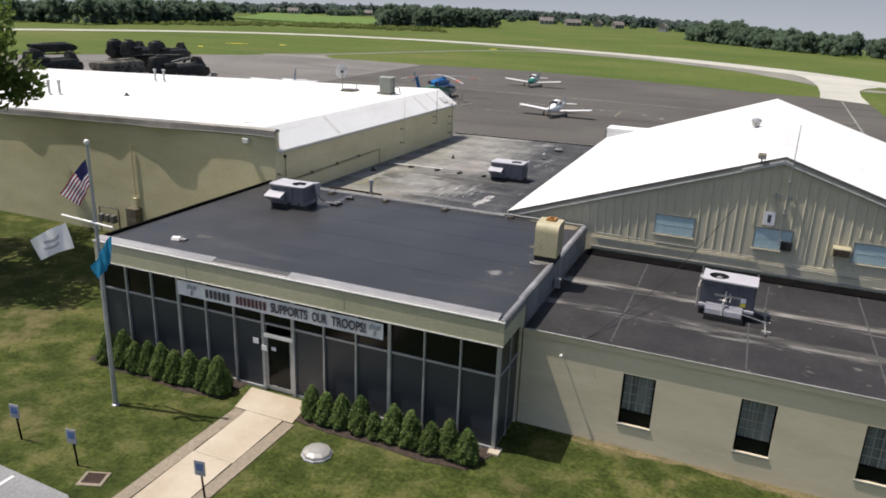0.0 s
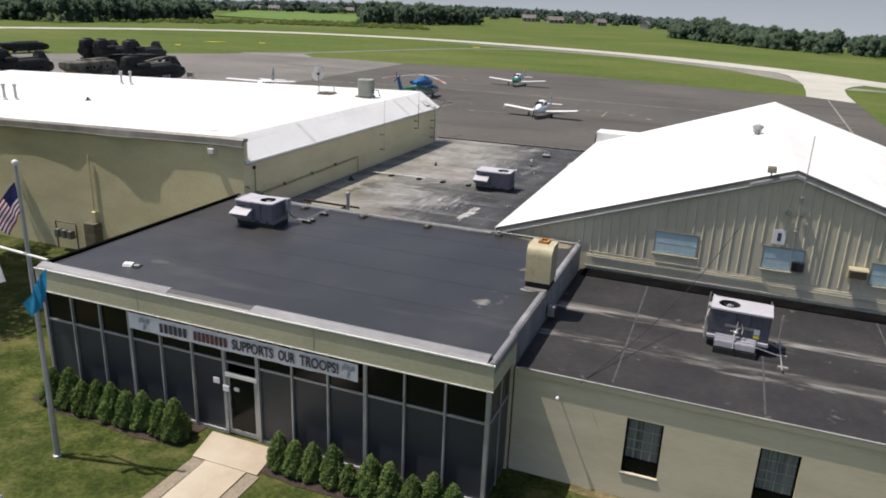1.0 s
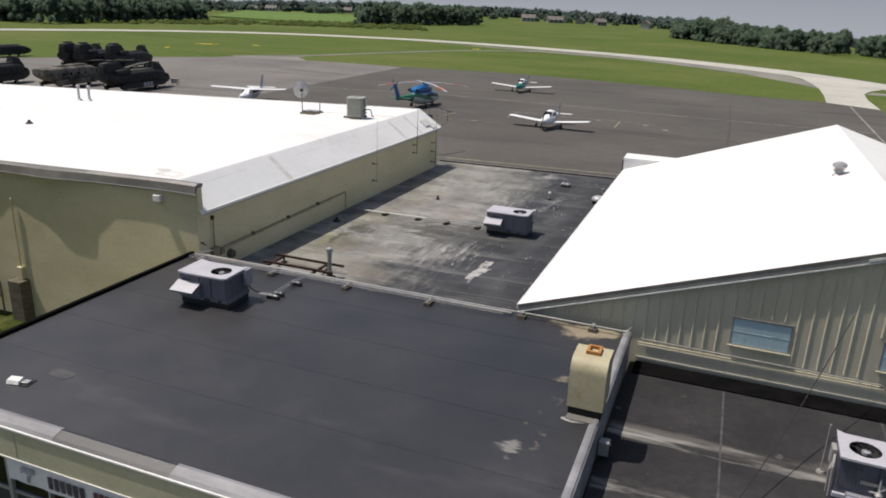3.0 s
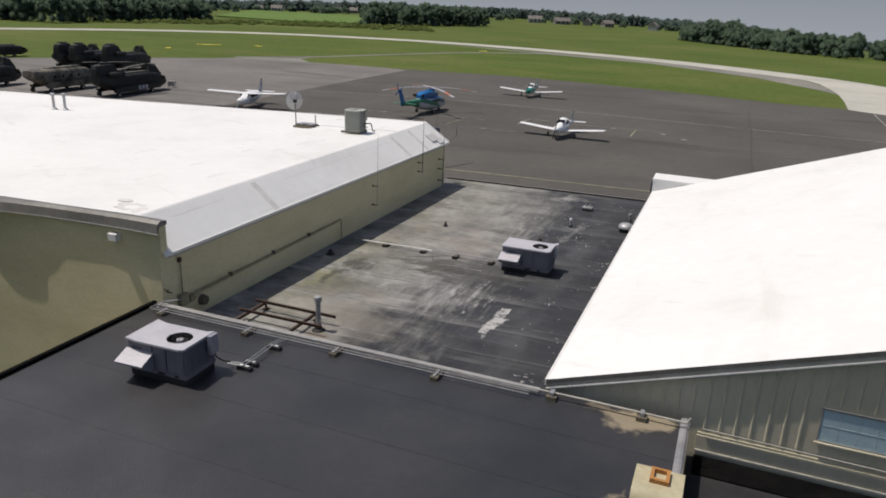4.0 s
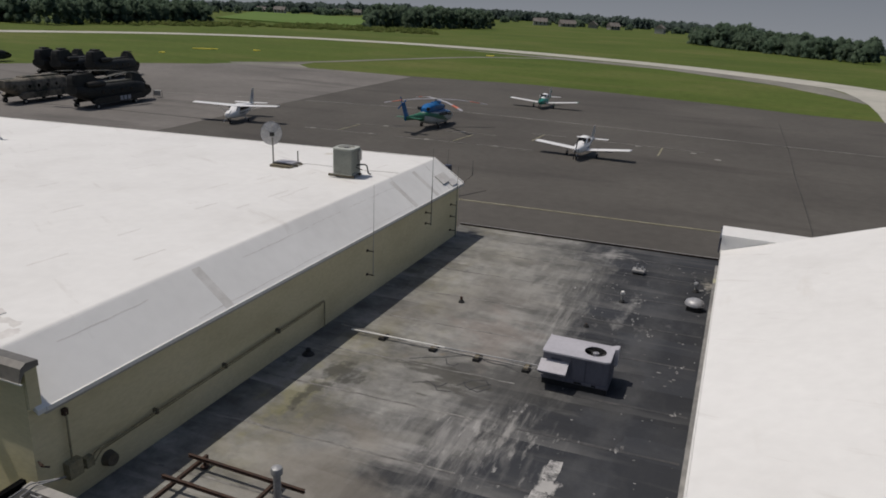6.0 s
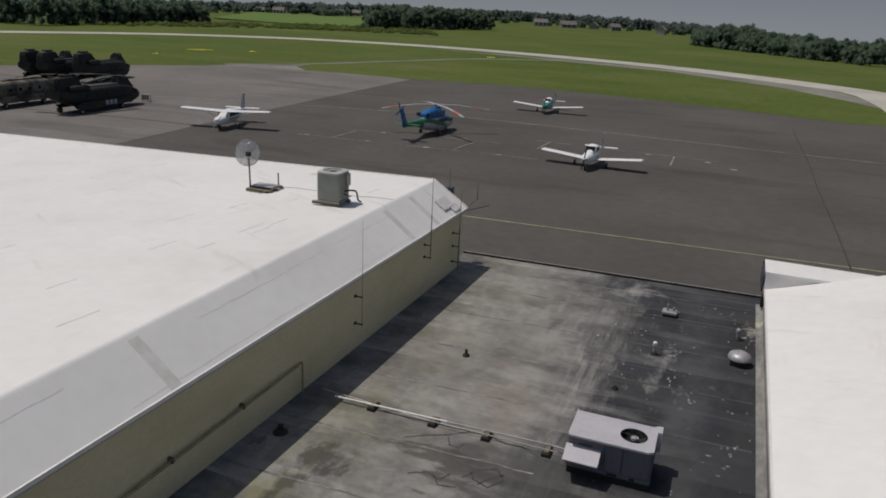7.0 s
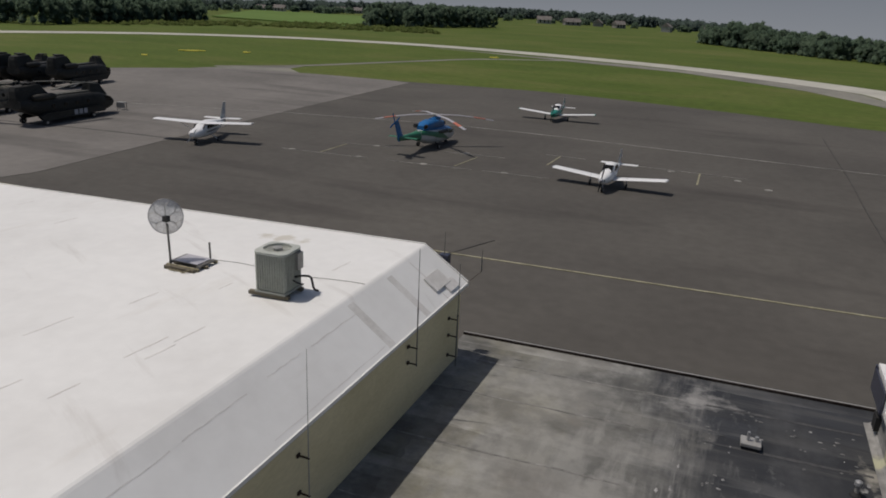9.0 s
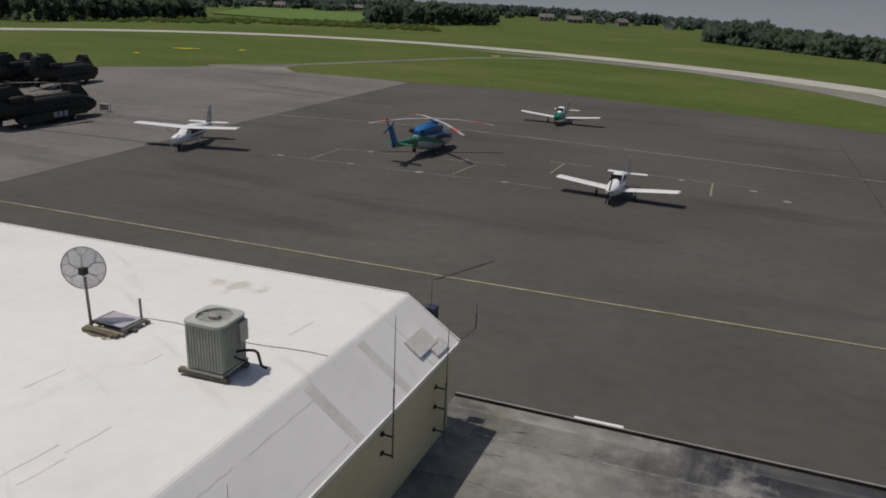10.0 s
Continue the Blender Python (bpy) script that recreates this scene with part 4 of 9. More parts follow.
# seams of the roofing
for y in (20.1, 22.2, 24.3, 26.3):
    boxes("roof_seam", M["gravel_black"], office, (-19.8, -4.75, y, y + 0.12, ROOF1 - 0.01, ROOF1 + 0.004))
MX = [-4.62 - 1.187 * (13 - k) for k in range(14)]
for k in range(13):
    bay = new("window")
    bay.parent = office
    x0, x1 = MX[k] + 0.03, MX[k + 1] - 0.03
    if k != 6:
        boxes("lower_pane", M["panel_dark"], bay, (x0, x1, 17.52, 17.545, 0.12, 2.5))
    boxes("upper_pane", M["glass_dark"], bay, (x0, x1, 17.52, 17.545, 2.56, 3.57))
    boxes("transom", M["alu"], bay, (x0 - 0.005, x1 + 0.005, 17.47, 17.56, 2.5, 2.56))
    boxes("sill", M["alu"], bay, (x0 - 0.005, x1 + 0.005, 17.46, 17.58, 0.03, 0.12)) if k != 6 else None
for k, x in enumerate(MX):
    w = 0.055 if k in (3, 10, 13, 0) else 0.03
    if k in (6, 7):
        w = 0.06
    boxes("mullion", M["alu"], office, (x - w, x + w, 17.43, 17.57, 0.03, 3.57), bevel=0.006)
# side glazing at the corner
for y0, y1 in ((17.6, 18.42), (18.46, 19.28)):
    boxes("side_pane", M["panel_dark"], office, (-4.6, -4.575, y0, y1, 0.12, 2.5))
    boxes("side_pane", M["glass_dark"], office, (-4.6, -4.575, y0, y1, 2.56, 3.57))
boxes("mullion", M["alu"], office, (-4.62, -4.55, 18.41, 18.47, 0.03, 3.57))
boxes("transom", M["alu"], office, (-4.62, -4.55, 17.6, 19.28, 2.5, 2.56))
# entrance door
door = thing("door_1", ((MX[6] + MX[7]) / 2, 17.5, 0.08), "dark glass entrance door in an aluminium frame", "door", kind="structure")
boxes("stile", M["alu"], door, (-0.53, -0.44, -0.03, 0.03, 0, 2.1))
boxes("stile", M["alu"], door, (0.44, 0.53, -0.03, 0.03, 0, 2.1))
boxes("rail", M["alu"], door, (-0.44, 0.44, -0.03, 0.03, 0, 0.16))
boxes("rail", M["white_trim"], door, (-0.53, 0.6, -0.11, -0.03, 2.0, 2.12), label="pale door closer bar")
boxes("glass_pane", M["glass_dark"], door, (-0.44, 0.44, -0.012, 0.012, 0.16, 2.0))
bm = bmesh.new()
pipe(bm, [(-0.4, -0.03, 1.25), (-0.4, -0.1, 1.25), (-0.4, -0.1, 0.85), (-0.4, -0.03, 0.85)], 0.016)
part("pull_handle", bm, M["galv"], door, "steel pull handle")
boxes("notice", M["banner"], door, (-0.3, -0.12, -0.02, -0.013, 1.5, 1.62), label="small white notice")
for i, (x, z) in enumerate(((-13.32, 1.75), (-12.98, 1.55))):
    boxes("notice_plate", M["banner"], office, (x, x + 0.22, 17.4, 17.425, z, z + 0.18))

# banner over the door
banner = thing("banner", (-12.4, 17.40, 3.2), "long white vinyl banner with dark lettering across the glass front", "banner")
BX, BH = 4.03, 0.27
bm = bmesh.new()
rows = []
for i in range(41):
    x = -BX + 2 * BX * i / 40
    w = 0.012 * math.sin(i * 1.7) + 0.008 * math.sin(i * 0.6)
    rows.append([(x, w, -BH), (x, w + 0.004, -BH), (x, w + 0.004, BH), (x, w, BH)])
loft(bm, rows)
part("sheet", bm, M["banner"], banner)


def letters(text, size, mat, parent, at, rot=(90, 0, 0), name="lettering", squeeze=1.0, bold=0.012, align="CENTER"):
    cu = bpy.data.curves.new(name, "FONT")
    cu.body, cu.size, cu.align_x, cu.align_y, cu.extrude, cu.offset = text, size, align, "CENTER", 0.003, bold
    tmp = bpy.data.objects.new(name, cu)
    scene.collection.objects.link(tmp)
    bpy.context.view_layer.update()
    me = bpy.data.meshes.new_from_object(tmp.evaluated_get(bpy.context.evaluated_depsgraph_get()))
    bpy.data.objects.remove(tmp)
    me.materials.clear()
    me.materials.append(mat)
    ob = new(name, me)
    ob.parent = parent
    ob.matrix_basis = pose(*at, *rot) @ Matrix.Diagonal((squeeze, 1, 1, 1))
    return ob


def word(text, x0, x1, mat):
    ob = letters(text, 0.44, mat, banner, (0, -0.035, -0.005), bold=0.012)
    xs = [v.co.x for v in ob.data.vertices]
    k = (x1 - x0) / (max(xs) - min(xs))
    ob.matrix_basis = pose((x0 + x1) / 2, -0.035, -0.005, 90, 0, 0) @ Matrix.Diagonal((k, 1, 1, 1)) @ Matrix.Translation((-(max(xs) + min(xs)) / 2, 0, 0))


def plain_name(count, x0, x1, mat):
    """A firm's name as plain upright bars, one for each character."""
    step = (x1 - x0) / count
    for i in range(count):
        x = x0 + step * i
        boxes("name_bar", mat, banner, (x + step * 0.16, x + step * 0.84, -0.041, -0.033, -0.15, 0.15))


plain_name(6, -2.82, -1.75, M["ink"])
plain_name(8, -1.54, -0.28, M["ink_red"])
word("SUPPORTS", -0.13, 1.30, M["ink"])
word("OUR", 1.47, 2.03, M["ink"])
word("TROOPS!", 2.18, 3.43, M["ink"])
for x in (-3.4, 3.74):
    bm = bmesh.new()
    prism(bm, [(x - 0.2, -0.02), (x - 0.1, 0.05), (x + 0.05, 0.0), (x + 0.2, 0.06), (x + 0.2, 0.2), (x + 0.05, 0.15), (x - 0.1, 0.2), (x - 0.2, 0.14)], "y", -0.03, -0.022)
    prism(bm, [(x - 0.06, -0.2), (x + 0.02, -0.2), (x + 0.06, -0.02), (x - 0.02, -0.02)], "y", -0.03, -0.022)
    part("printed_emblem", bm, M["ink_grey"], banner, "grey printed emblem")

# ---- long low wing ----
ROOF2 = 3.38
wing = thing("low_wing_building", (0, 0, 0), "long low beige brick wing with a black flat roof", "building", kind="structure")


def wall_with_openings(name, x0, x1, y0, y1, z0, z1, holes, mat, parent):
    """A wall along x with rectangular openings (x0, x1, z0, z1) through it."""
    bm = bmesh.new()
    xs = sorted({x0, x1, *(h[0] for h in holes), *(h[1] for h in holes)})
    for a, b in zip(xs, xs[1:]):
        cut = sorted((h[2], h[3]) for h in holes if h[0] <= a and h[1] >= b)
        z = z0
        for lo, hi in cut:
            box(bm, a, b, y0, y1, z, lo)
            z = hi
        box(bm, a, b, y0, y1, z, z1)
    bmesh.ops.remove_doubles(bm, verts=bm.verts[:], dist=0.0005)
    inner = [f for f in bm.faces if abs(f.normal.x) > 0.9 and sum(1 for g in bm.faces if g is not f and (g.calc_center_median() - f.calc_center_median()).length < 0.001)]
    bmesh.ops.delete(bm, geom=inner, context="FACES")
    return part(name, bm, mat, parent)


WINS = [(x, x + 0.96, 0.86, 2.55) for x in (-1.28, 2.05, 5.22, 8.5, 11.8, 15.1)]
wall_with_openings("front_wall", -4.455, 30, 19.38, 19.62, 0.0, 3.2, WINS, M["office_wall"], wing)
bm = bmesh.new()
prism(bm, [(-4.455, 19.36), (30, 19.36), (30, 28.3), (-4.455, 28.3)], "z", 3.21, ROOF2)
part("roof", bm, M["long_roof"], wing, "black ponded roll roofing")
boxes("coping", M["office_wall"], wing, (-4.455, 30, 19.33, 19.36, 3.2, 3.385))
boxes("coping_lip", M["coping"], wing, (-4.3, 30, 19.3, 19.36, 3.386, 3.408), label="thin pale metal roof edge")
boxes("end_wall", M["office_wall"], wing, (29.8, 30, 19.62, 28.3, 0, 3.2))
boxes("floor", M["path"], wing, (-4.3, 29.8, 19.62, 28.3, 0.02, 0.1))
# unseen panel added behind the windows, near-black in place of indoor shade
boxes("inner_wall", M["shade_void"], wing, (-4.3, 29.8, 21.2, 21.3, 0.1, 3.2))
for x in (-1.83, 2.0, 5.6, 9.3):
    boxes("roof_seam", M["faint_seam"], wing, (x, x + 0.05, 19.6, 28.0, ROOF2 - 0.01, ROOF2 + 0.004))
for x0, x1, z0, z1 in WINS:
    w = thing("window", ((x0 + x1) / 2, 19.5, z0), "dark steel sash window with pale glazing bars and sill", "window", "windows of the low wing", kind="structure")
    h, v = (x1 - x0) / 2, z1 - z0
    boxes("pane", M["pane_office"], w, (-h + 0.05, h - 0.05, 0.0, 0.012, 0.45, v - 0.05))
    boxes("pane", M["glass_dark"], w, (-h + 0.05, h - 0.05, -0.02, -0.008, 0.05, 0.4))
    boxes("window_frame", M["dark_edge"], w, (-h, -h + 0.05, -0.05, 0.05, 0, v), (h - 0.05, h, -0.05, 0.05, 0, v), (-h + 0.05, h - 0.05, -0.05, 0.05, v - 0.05, v), (-h + 0.05, h - 0.05, -0.05, 0.05, 0, 0.05))
    boxes("meeting_rail", M["dark_edge"], w, (-h + 0.05, h - 0.05, -0.04, 0.03, 0.4, 0.45))
    for fx in (-0.22, 0.0, 0.22):
        boxes("glazing_bar", M["coping"], w, (fx - 0.01, fx + 0.01, -0.015, -0.001, 0.45, v - 0.05))
    for fz in (0.72, 1.0, 1.32):
        boxes("glazing_bar", M["coping"], w, (-h + 0.05, h - 0.05, -0.0165, -0.0035, fz, fz + 0.018))
    boxes("window_sill", M["coping"], w, (-h - 0.03, h + 0.03, -0.15, -0.02, -0.06, -0.005), bevel=0.008)
# wall lamp
wl = thing("wall_lamp", (-3.15, 19.28, 2.82), "small white wall lamp on a bent arm", "wall lamp")
bm = bmesh.new()
pipe(bm, [(0, 0.1, -0.1), (0, -0.08, -0.05), (0, -0.16, 0.0)], 0.018)
part("arm", bm, M["galv"], wl)
bm = bmesh.new()
lathe(bm, [(0.015, 0.07), (0.05, 0.04), (0.058, 0.0), (0.04, -0.02)], 12, (0, -0.18, 0))
part("shade", bm, M["white_trim"], wl, smooth=True)

# ---- gabled hangar ----
GX0, GXR, GX1, GY0, GY1, GE, GP = -7.97, 2.46, 13.04, 28.42, 50.6, 4.5, 8.02
SL = (GP - GE) / (GXR - GX0)
gable = thing("gabled_hangar", (0, 0, 0), "beige metal-sided hangar with a white gable roof", "hangar", kind="structure")


def roof_z(x):
    return GP - SL * abs(x - GXR)


GW = [(-1.86, -0.32, 4.45, 5.26), (1.84, 3.2, 4.45, 5.26), (5.25, 6.75, 4.4, 5.16)]
xs = sorted({GX0 + 0.15, GXR, GX1 - 0.15, *(g[0] for g in GW), *(g[1] for g in GW)})
for a, b in zip(xs, xs[1:]):
    hole = [g for g in GW if g[0] <= a and g[1] >= b]
    za, zb = roof_z(a) - 0.12, roof_z(b) - 0.12
    if hole:
        boxes("wall_panel", M["siding"], gable, (a, b, GY0, GY0 + 0.18, 0, hole[0][2]))
    low_z = hole[0][3] if hole else 0
    bm = bmesh.new()
    prism(bm, [(a, low_z), (b, low_z), (b, zb), (a, za)], "y", GY0, GY0 + 0.18)
    part("wall_panel", bm, M["siding"], gable)


def siding_rib(x, lo, top):
    """A raised rolled rib of the metal siding."""
    bm = bmesh.new()
    loft(bm, [[(x - 0.036, GY0, z), (x - 0.014, GY0 - 0.026, z), (x + 0.014, GY0 - 0.026, z), (x + 0.036, GY0, z)] for z in (lo, top)])
    part("siding_rib", bm, M["siding"], gable)


x = GX0 + 0.5
while x < GX1 - 0.2:
    top = roof_z(x) - 0.16
    if any(g[0] - 0.1 < x < g[1] + 0.1 for g in GW):
        siding_rib(x, 5.36, top)
    else:
        lo = 4.45 if x < -4.3 else 4.12
        if top > lo + 0.1:
            siding_rib(x, lo, top)
    x += 0.33
# bright new metal capping at the peak of the rake
for x0, x1 in ((1.05, 1.75), (1.95, 2.44), (2.48, 2.75)):
    bm = bmesh.new()
    prism(bm, [(x0, roof_z(x0) - 0.09), (x1, roof_z(x1) - 0.09), (x1, roof_z(x1) - 0.16), (x0, roof_z(x0) - 0.16)], "y", GY0 - 0.14, GY0 - 0.12)
    part("rake_cap", bm, M["white_trim"], gable, "bright new metal rake capping")
for side in (-1, 1):
    x_e = GX0 if side < 0 else GX1
    bm = bmesh.new()
    y0, y1 = GY0 - 0.075, GY1
    prism(bm, [(x_e, GE), (GXR, GP), (GXR, GP - 0.1), (x_e, GE - 0.1)], "y", y0, y1)
    part("roof_slope", bm, M["membrane"], gable, "bright white coated roof slope")
    bm = bmesh.new()
    prism(bm, [(x_e, GE + 0.015), (GXR, GP + 0.015), (GXR, GP - 0.27), (x_e, GE - 0.27)], "y", y0 - 0.03, y0)
    part("rake_trim", bm, M["rake_grey"], gable)
    bm = bmesh.new()
    prism(bm, [(x_e, GE + 0.03), (GXR, GP + 0.03), (GXR, GP - 0.08), (x_e, GE - 0.08)], "y", y0 - 0.045, y0 - 0.03)
    part("rake_edge", bm, M["dark_coping"], gable)
    bm = bmesh.new()
    prism(bm, [(x_e, GE - 0.2), (GXR, GP - 0.2), (GXR, GP - 0.235), (x_e, GE - 0.235)], "y", y0 - 0.05, y0 - 0.031)
    part("rake_flashing", bm, M["white_trim"], gable)
    bm = bmesh.new()
    box(bm, x_e - 0.05 if side < 0 else x_e, x_e if side < 0 else x_e + 0.05, y0, y1, GE - 0.14, GE + 0.015)
    part("eave_trim", bm, M["white_trim"], gable)
boxes("side_wall", M["siding"], gable, (GX0 + 0.15, GX0 + 0.33, GY0 + 0.18, GY1 - 0.1, 0, GE - 0.06))
boxes("side_wall", M["siding"], gable, (GX1 - 0.33, GX1 - 0.15, GY0 + 0.18, GY1 - 0.1, 0, GE - 0.06))
bm = bmesh.new()
prism(bm, [(GX0 + 0.33, 0), (GX1 - 0.33, 0), (GX1 - 0.33, GE - 0.02), (GXR, GP - 0.12), (GX0 + 0.33, GE - 0.02)], "y", GY1 - 0.3, GY1 - 0.1)
part("back_wall", bm, M["siding"], gable)
boxes("floor", M["path"], gable, (GX0 + 0.33, GX1 - 0.33, GY0 + 0.18, GY1 - 0.3, 0.02, 0.08))
# ledge, gutter boards and conduits along the foot of the gable
boxes("ledge", M["siding"], gable, (-4.3, 30, 28.39, 28.42, 3.93, 4.0))
boxes("base_board", M["siding"], gable, (-4.3, 30, 28.37, 28.42, 3.38, 3.93))
boxes("base_flashing", M["rake_grey"], gable, (-4.3, 30, 28.33, 28.37, 3.5, 3.56))
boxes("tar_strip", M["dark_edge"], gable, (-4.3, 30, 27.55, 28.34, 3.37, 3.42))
bm = bmesh.new()
pipe(bm, [(-4.2, 28.33, 4.14), (2.0, 28.33, 4.08), (2.2, 28.33, 3.86), (6, 28.33, 3.82)], 0.016)
part("conduit", bm, M["rake_grey"], gable)
for x0, x1, z0, z1 in GW:
    w = thing("window", ((x0 + x1) / 2, GY0 + 0.0, z0), "pale blue translucent window in the metal gable", "window", "windows of the gabled hangar", kind="structure")
    h, v = (x1 - x0) / 2, z1 - z0
    boxes("window_frame", M["coping"], w, (-h, h, -0.03, 0.04, v - 0.03, v), (-h, h, -0.03, 0.04, 0, 0.03), (-h, -h + 0.03, -0.03, 0.04, 0.03, v - 0.03), (h - 0.03, h, -0.03, 0.04, 0.03, v - 0.03))
    q = (2 * h - 0.06) / 4
    for k in range(4):
        for z_lo, z_hi in ((0.03, v / 2 - 0.008), (v / 2 + 0.008, v - 0.03)):
            boxes("pane", M["pane_blue"], w, (-h + 0.03 + q * k + 0.008, -h + 0.03 + q * (k + 1) - 0.008, -0.02, 0.0, z_lo, z_hi))
    for k in range(1, 4):
        boxes("glazing_bar", M["pane_bar"], w, (-h + 0.03 + q * k - 0.008, -h + 0.03 + q * k + 0.008, -0.024, -0.001, 0.03, v - 0.03))
    boxes("glazing_bar", M["pane_bar"], w, (-h + 0.03, h - 0.03, -0.0255, -0.0015, v / 2 - 0.008, v / 2 + 0.008))
    boxes("head_trim", M["coping"], w, (-h - 0.03, h + 0.03, -0.045, -0.03, v + 0.005, v + 0.03))
    boxes("window_sill", M["siding"], w, (-h - 0.04, h + 0.04, -0.08, -0.03, -0.05, -0.01))
# block at the far corner that holds the sliding doors
pocket = thing("door_pocket", (-8.05, 50.6, 0), "white-topped blue door pocket at the hangar corner", "door pocket", kind="structure")
boxes("body", M["membrane"], pocket, (0, 3.6, 0.0, 1.5, 4.4, 5.08))
boxes("lower_body", M["siding"], pocket, (0.35, 3.6, 0.02, 1.5, 0, 4.4))
boxes("far_edge", M["navy_stripe"], pocket, (-0.08, 3.6, 1.5, 1.58, 4.4, 5.1))
boxes("side_edge", M["navy_stripe"], pocket, (-0.08, -0.03, 0.0, 1.5, 4.4, 5.02))
boxes("top", M["membrane"], pocket, (-0.03, 3.63, -0.05, 1.5, 5.08, 5.18))

# ---- flat-roofed low building between the hangars ----
ROOF3 = 3.38
low = thing("flat_roof_building", (0, 0, 0), "low building with a patched grey and black flat roof", "building", kind="structure")
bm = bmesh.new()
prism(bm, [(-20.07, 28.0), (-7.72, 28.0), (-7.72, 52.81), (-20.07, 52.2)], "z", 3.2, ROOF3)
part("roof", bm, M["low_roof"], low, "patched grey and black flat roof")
for name, mat, off0, off1, z0, z1 in (("roof_edge", M["tar_lip"], -0.03, 0.02, ROOF3 - 0.05, 3.455), ("edge_trim", M["coping"], 0.02, 0.075, 3.42, 3.46), ("far_wall", M["khaki"], 0.02, 0.08, 0.0, 3.42)):
    bm = bmesh.new()
    prism(bm, [(-20.07, 52.2 + off0), (-7.72, 52.81 + off0), (-7.72, 52.81 + off1), (-20.07, 52.2 + off1)], "z", z0, z1)
    part(name, bm, mat, low)


def wander(name, pts, width, mat, parent, top):
    """A thin crooked strip of tar or wear lying on a roof."""
    bm = bmesh.new()
    rows = []
    for i, p in enumerate(pts):
        a, b = Vector(pts[max(0, i - 1)]), Vector(pts[min(len(pts) - 1, i + 1)])
        d = (b - a).normalized()
        s = Vector((-d.y, d.x)) * width * (0.7 + 0.5 * abs(math.sin(i * 2.7))) / 2
        rows.append([(p[0] - s.x, p[1] - s.y, top - 0.01), (p[0] - s.x, p[1] - s.y, top + 0.006), (p[0] + s.x, p[1] + s.y, top + 0.006), (p[0] + s.x, p[1] + s.y, top - 0.01)])
    loft(bm, rows)
    return part(name, bm, mat, parent)


seam = random.Random(12)
for y in (30.6, 32.9, 35.3, 37.6, 40.6, 43.2, 45.9, 48.6, 50.6):
    wander("roof_seam", [(-19.7 + 0.45 * i, y + 0.16 * i * 0.45 / 3 + seam.uniform(-0.03, 0.03)) for i in range(14 + seam.randrange(3))], 0.06, M["old_tar"], low, ROOF3)
    wander("roof_seam", [(-12.2 + 0.5 * i, y + 0.4 + 0.16 * i * 0.5 / 3 + seam.uniform(-0.015, 0.015)) for i in range(9)], 0.1, M["faint_seam"], low, ROOF3)
for pts in ([(-16.3, 38.0), (-15.8, 38.35), (-15.4, 38.55), (-14.9, 38.95), (-14.4, 39.0), (-13.9, 38.85), (-13.5, 38.9), (-13.1, 38.7), (-12.8, 38.6), (-12.3, 38.6)],
            [(-14.4, 37.1), (-14.15, 37.55), (-13.75, 37.75), (-13.5, 37.4), (-13.75, 37.0), (-14.15, 37.15), (-14.3, 37.4)], [(-14.0, 37.0), (-13.8, 37.35), (-13.55, 37.6)],
            [(-15.6, 36.7), (-15.2, 36.95), (-14.85, 36.8), (-14.7, 37.1)], [(-15.1, 37.0), (-14.8, 36.6), (-14.4, 36.7)], [(-15.3, 38.5), (-15.15, 38.2), (-14.9, 38.15), (-14.85, 38.4)]):
    wander("tar_crack", pts, 0.045, M["faint_seam"], low, ROOF3)
bm = bmesh.new()
prism(bm, [(-8.12, ROOF3 - 0.02), (-8.12, ROOF3 + 0.006), (-7.98, ROOF3 + 0.03), (-7.9, ROOF3 + 0.12), (-7.87, 4.34), (-7.84, 4.34), (-7.84, ROOF3 - 0.02)], "y", 28.6, 52.0)
part("turned_up_roofing", bm, M["upstand"], low, "grey roofing turned up under the eave")
boxes("scupper", M["black"], low, (-8.02, -7.86, 51.2, 51.6, 3.6, 4.0))
# curb where the office roof ends
boxes("curb", M["coping"], low, (-19.9, -8.05, 27.84, 28.05, 4.0, 4.41), label="dull silver metal curb")

# ---- large hangar with the white roof ----
big = thing("large_hangar", (0, 0, 0), "large khaki block hangar with a white membrane roof", "hangar", kind="structure")
HY0, HY1, HT = 28.2, 50.68, 6.86
FALL = 0.028


def hz(x):
    return HT + FALL * min(0, x + 21)


wall = bmesh.new()
prism(wall, [(-62, 0), (-19.86, 0), (-19.86, 6.5), (-62, hz(-62) - 0.36)], "y", HY0, HY0 + 0.3)
part("front_wall", wall, M["khaki"], big)
boxes("side_wall", M["khaki"], big, (-20.06, -19.86, HY0 + 0.3, HY1 - 0.1, 0, 5.72))
boxes("far_wall", M["khaki"], big, (-62, -20.06, HY1 - 0.4, HY1 - 0.1, 0, 5.4))
bm = bmesh.new()
ROOF_CUT = [(-62, hz(-62)), (-21.0, HT - 0.002), (-20.94, HT - 0.018), (-20.89, HT - 0.05), (-20.84, HT - 0.09), (-19.72, 5.86), (-19.72, 5.76), (-20.98, HT - 0.3), (-62, hz(-62) - 0.25)]
loft(bm, [[(x, HY0 + 0.12 + (HY1 - HY0 - 0.12) * i / 30, z) for x, z in ROOF_CUT] for i in range(31)])
part("roof", bm, M["membrane"], big, "white membrane roof, sloped down along the side")
boxes("eave_trim", M["white_trim"], big, (-19.72, -19.68, HY0 + 0.3, HY1 + 0.03, 5.78, 5.872), label="thin white eave trim")
boxes("soffit_board", M["coping"], big, (-19.86, -19.74, HY0 + 0.3, HY1, 5.7, 5.76))
bm = bmesh.new()
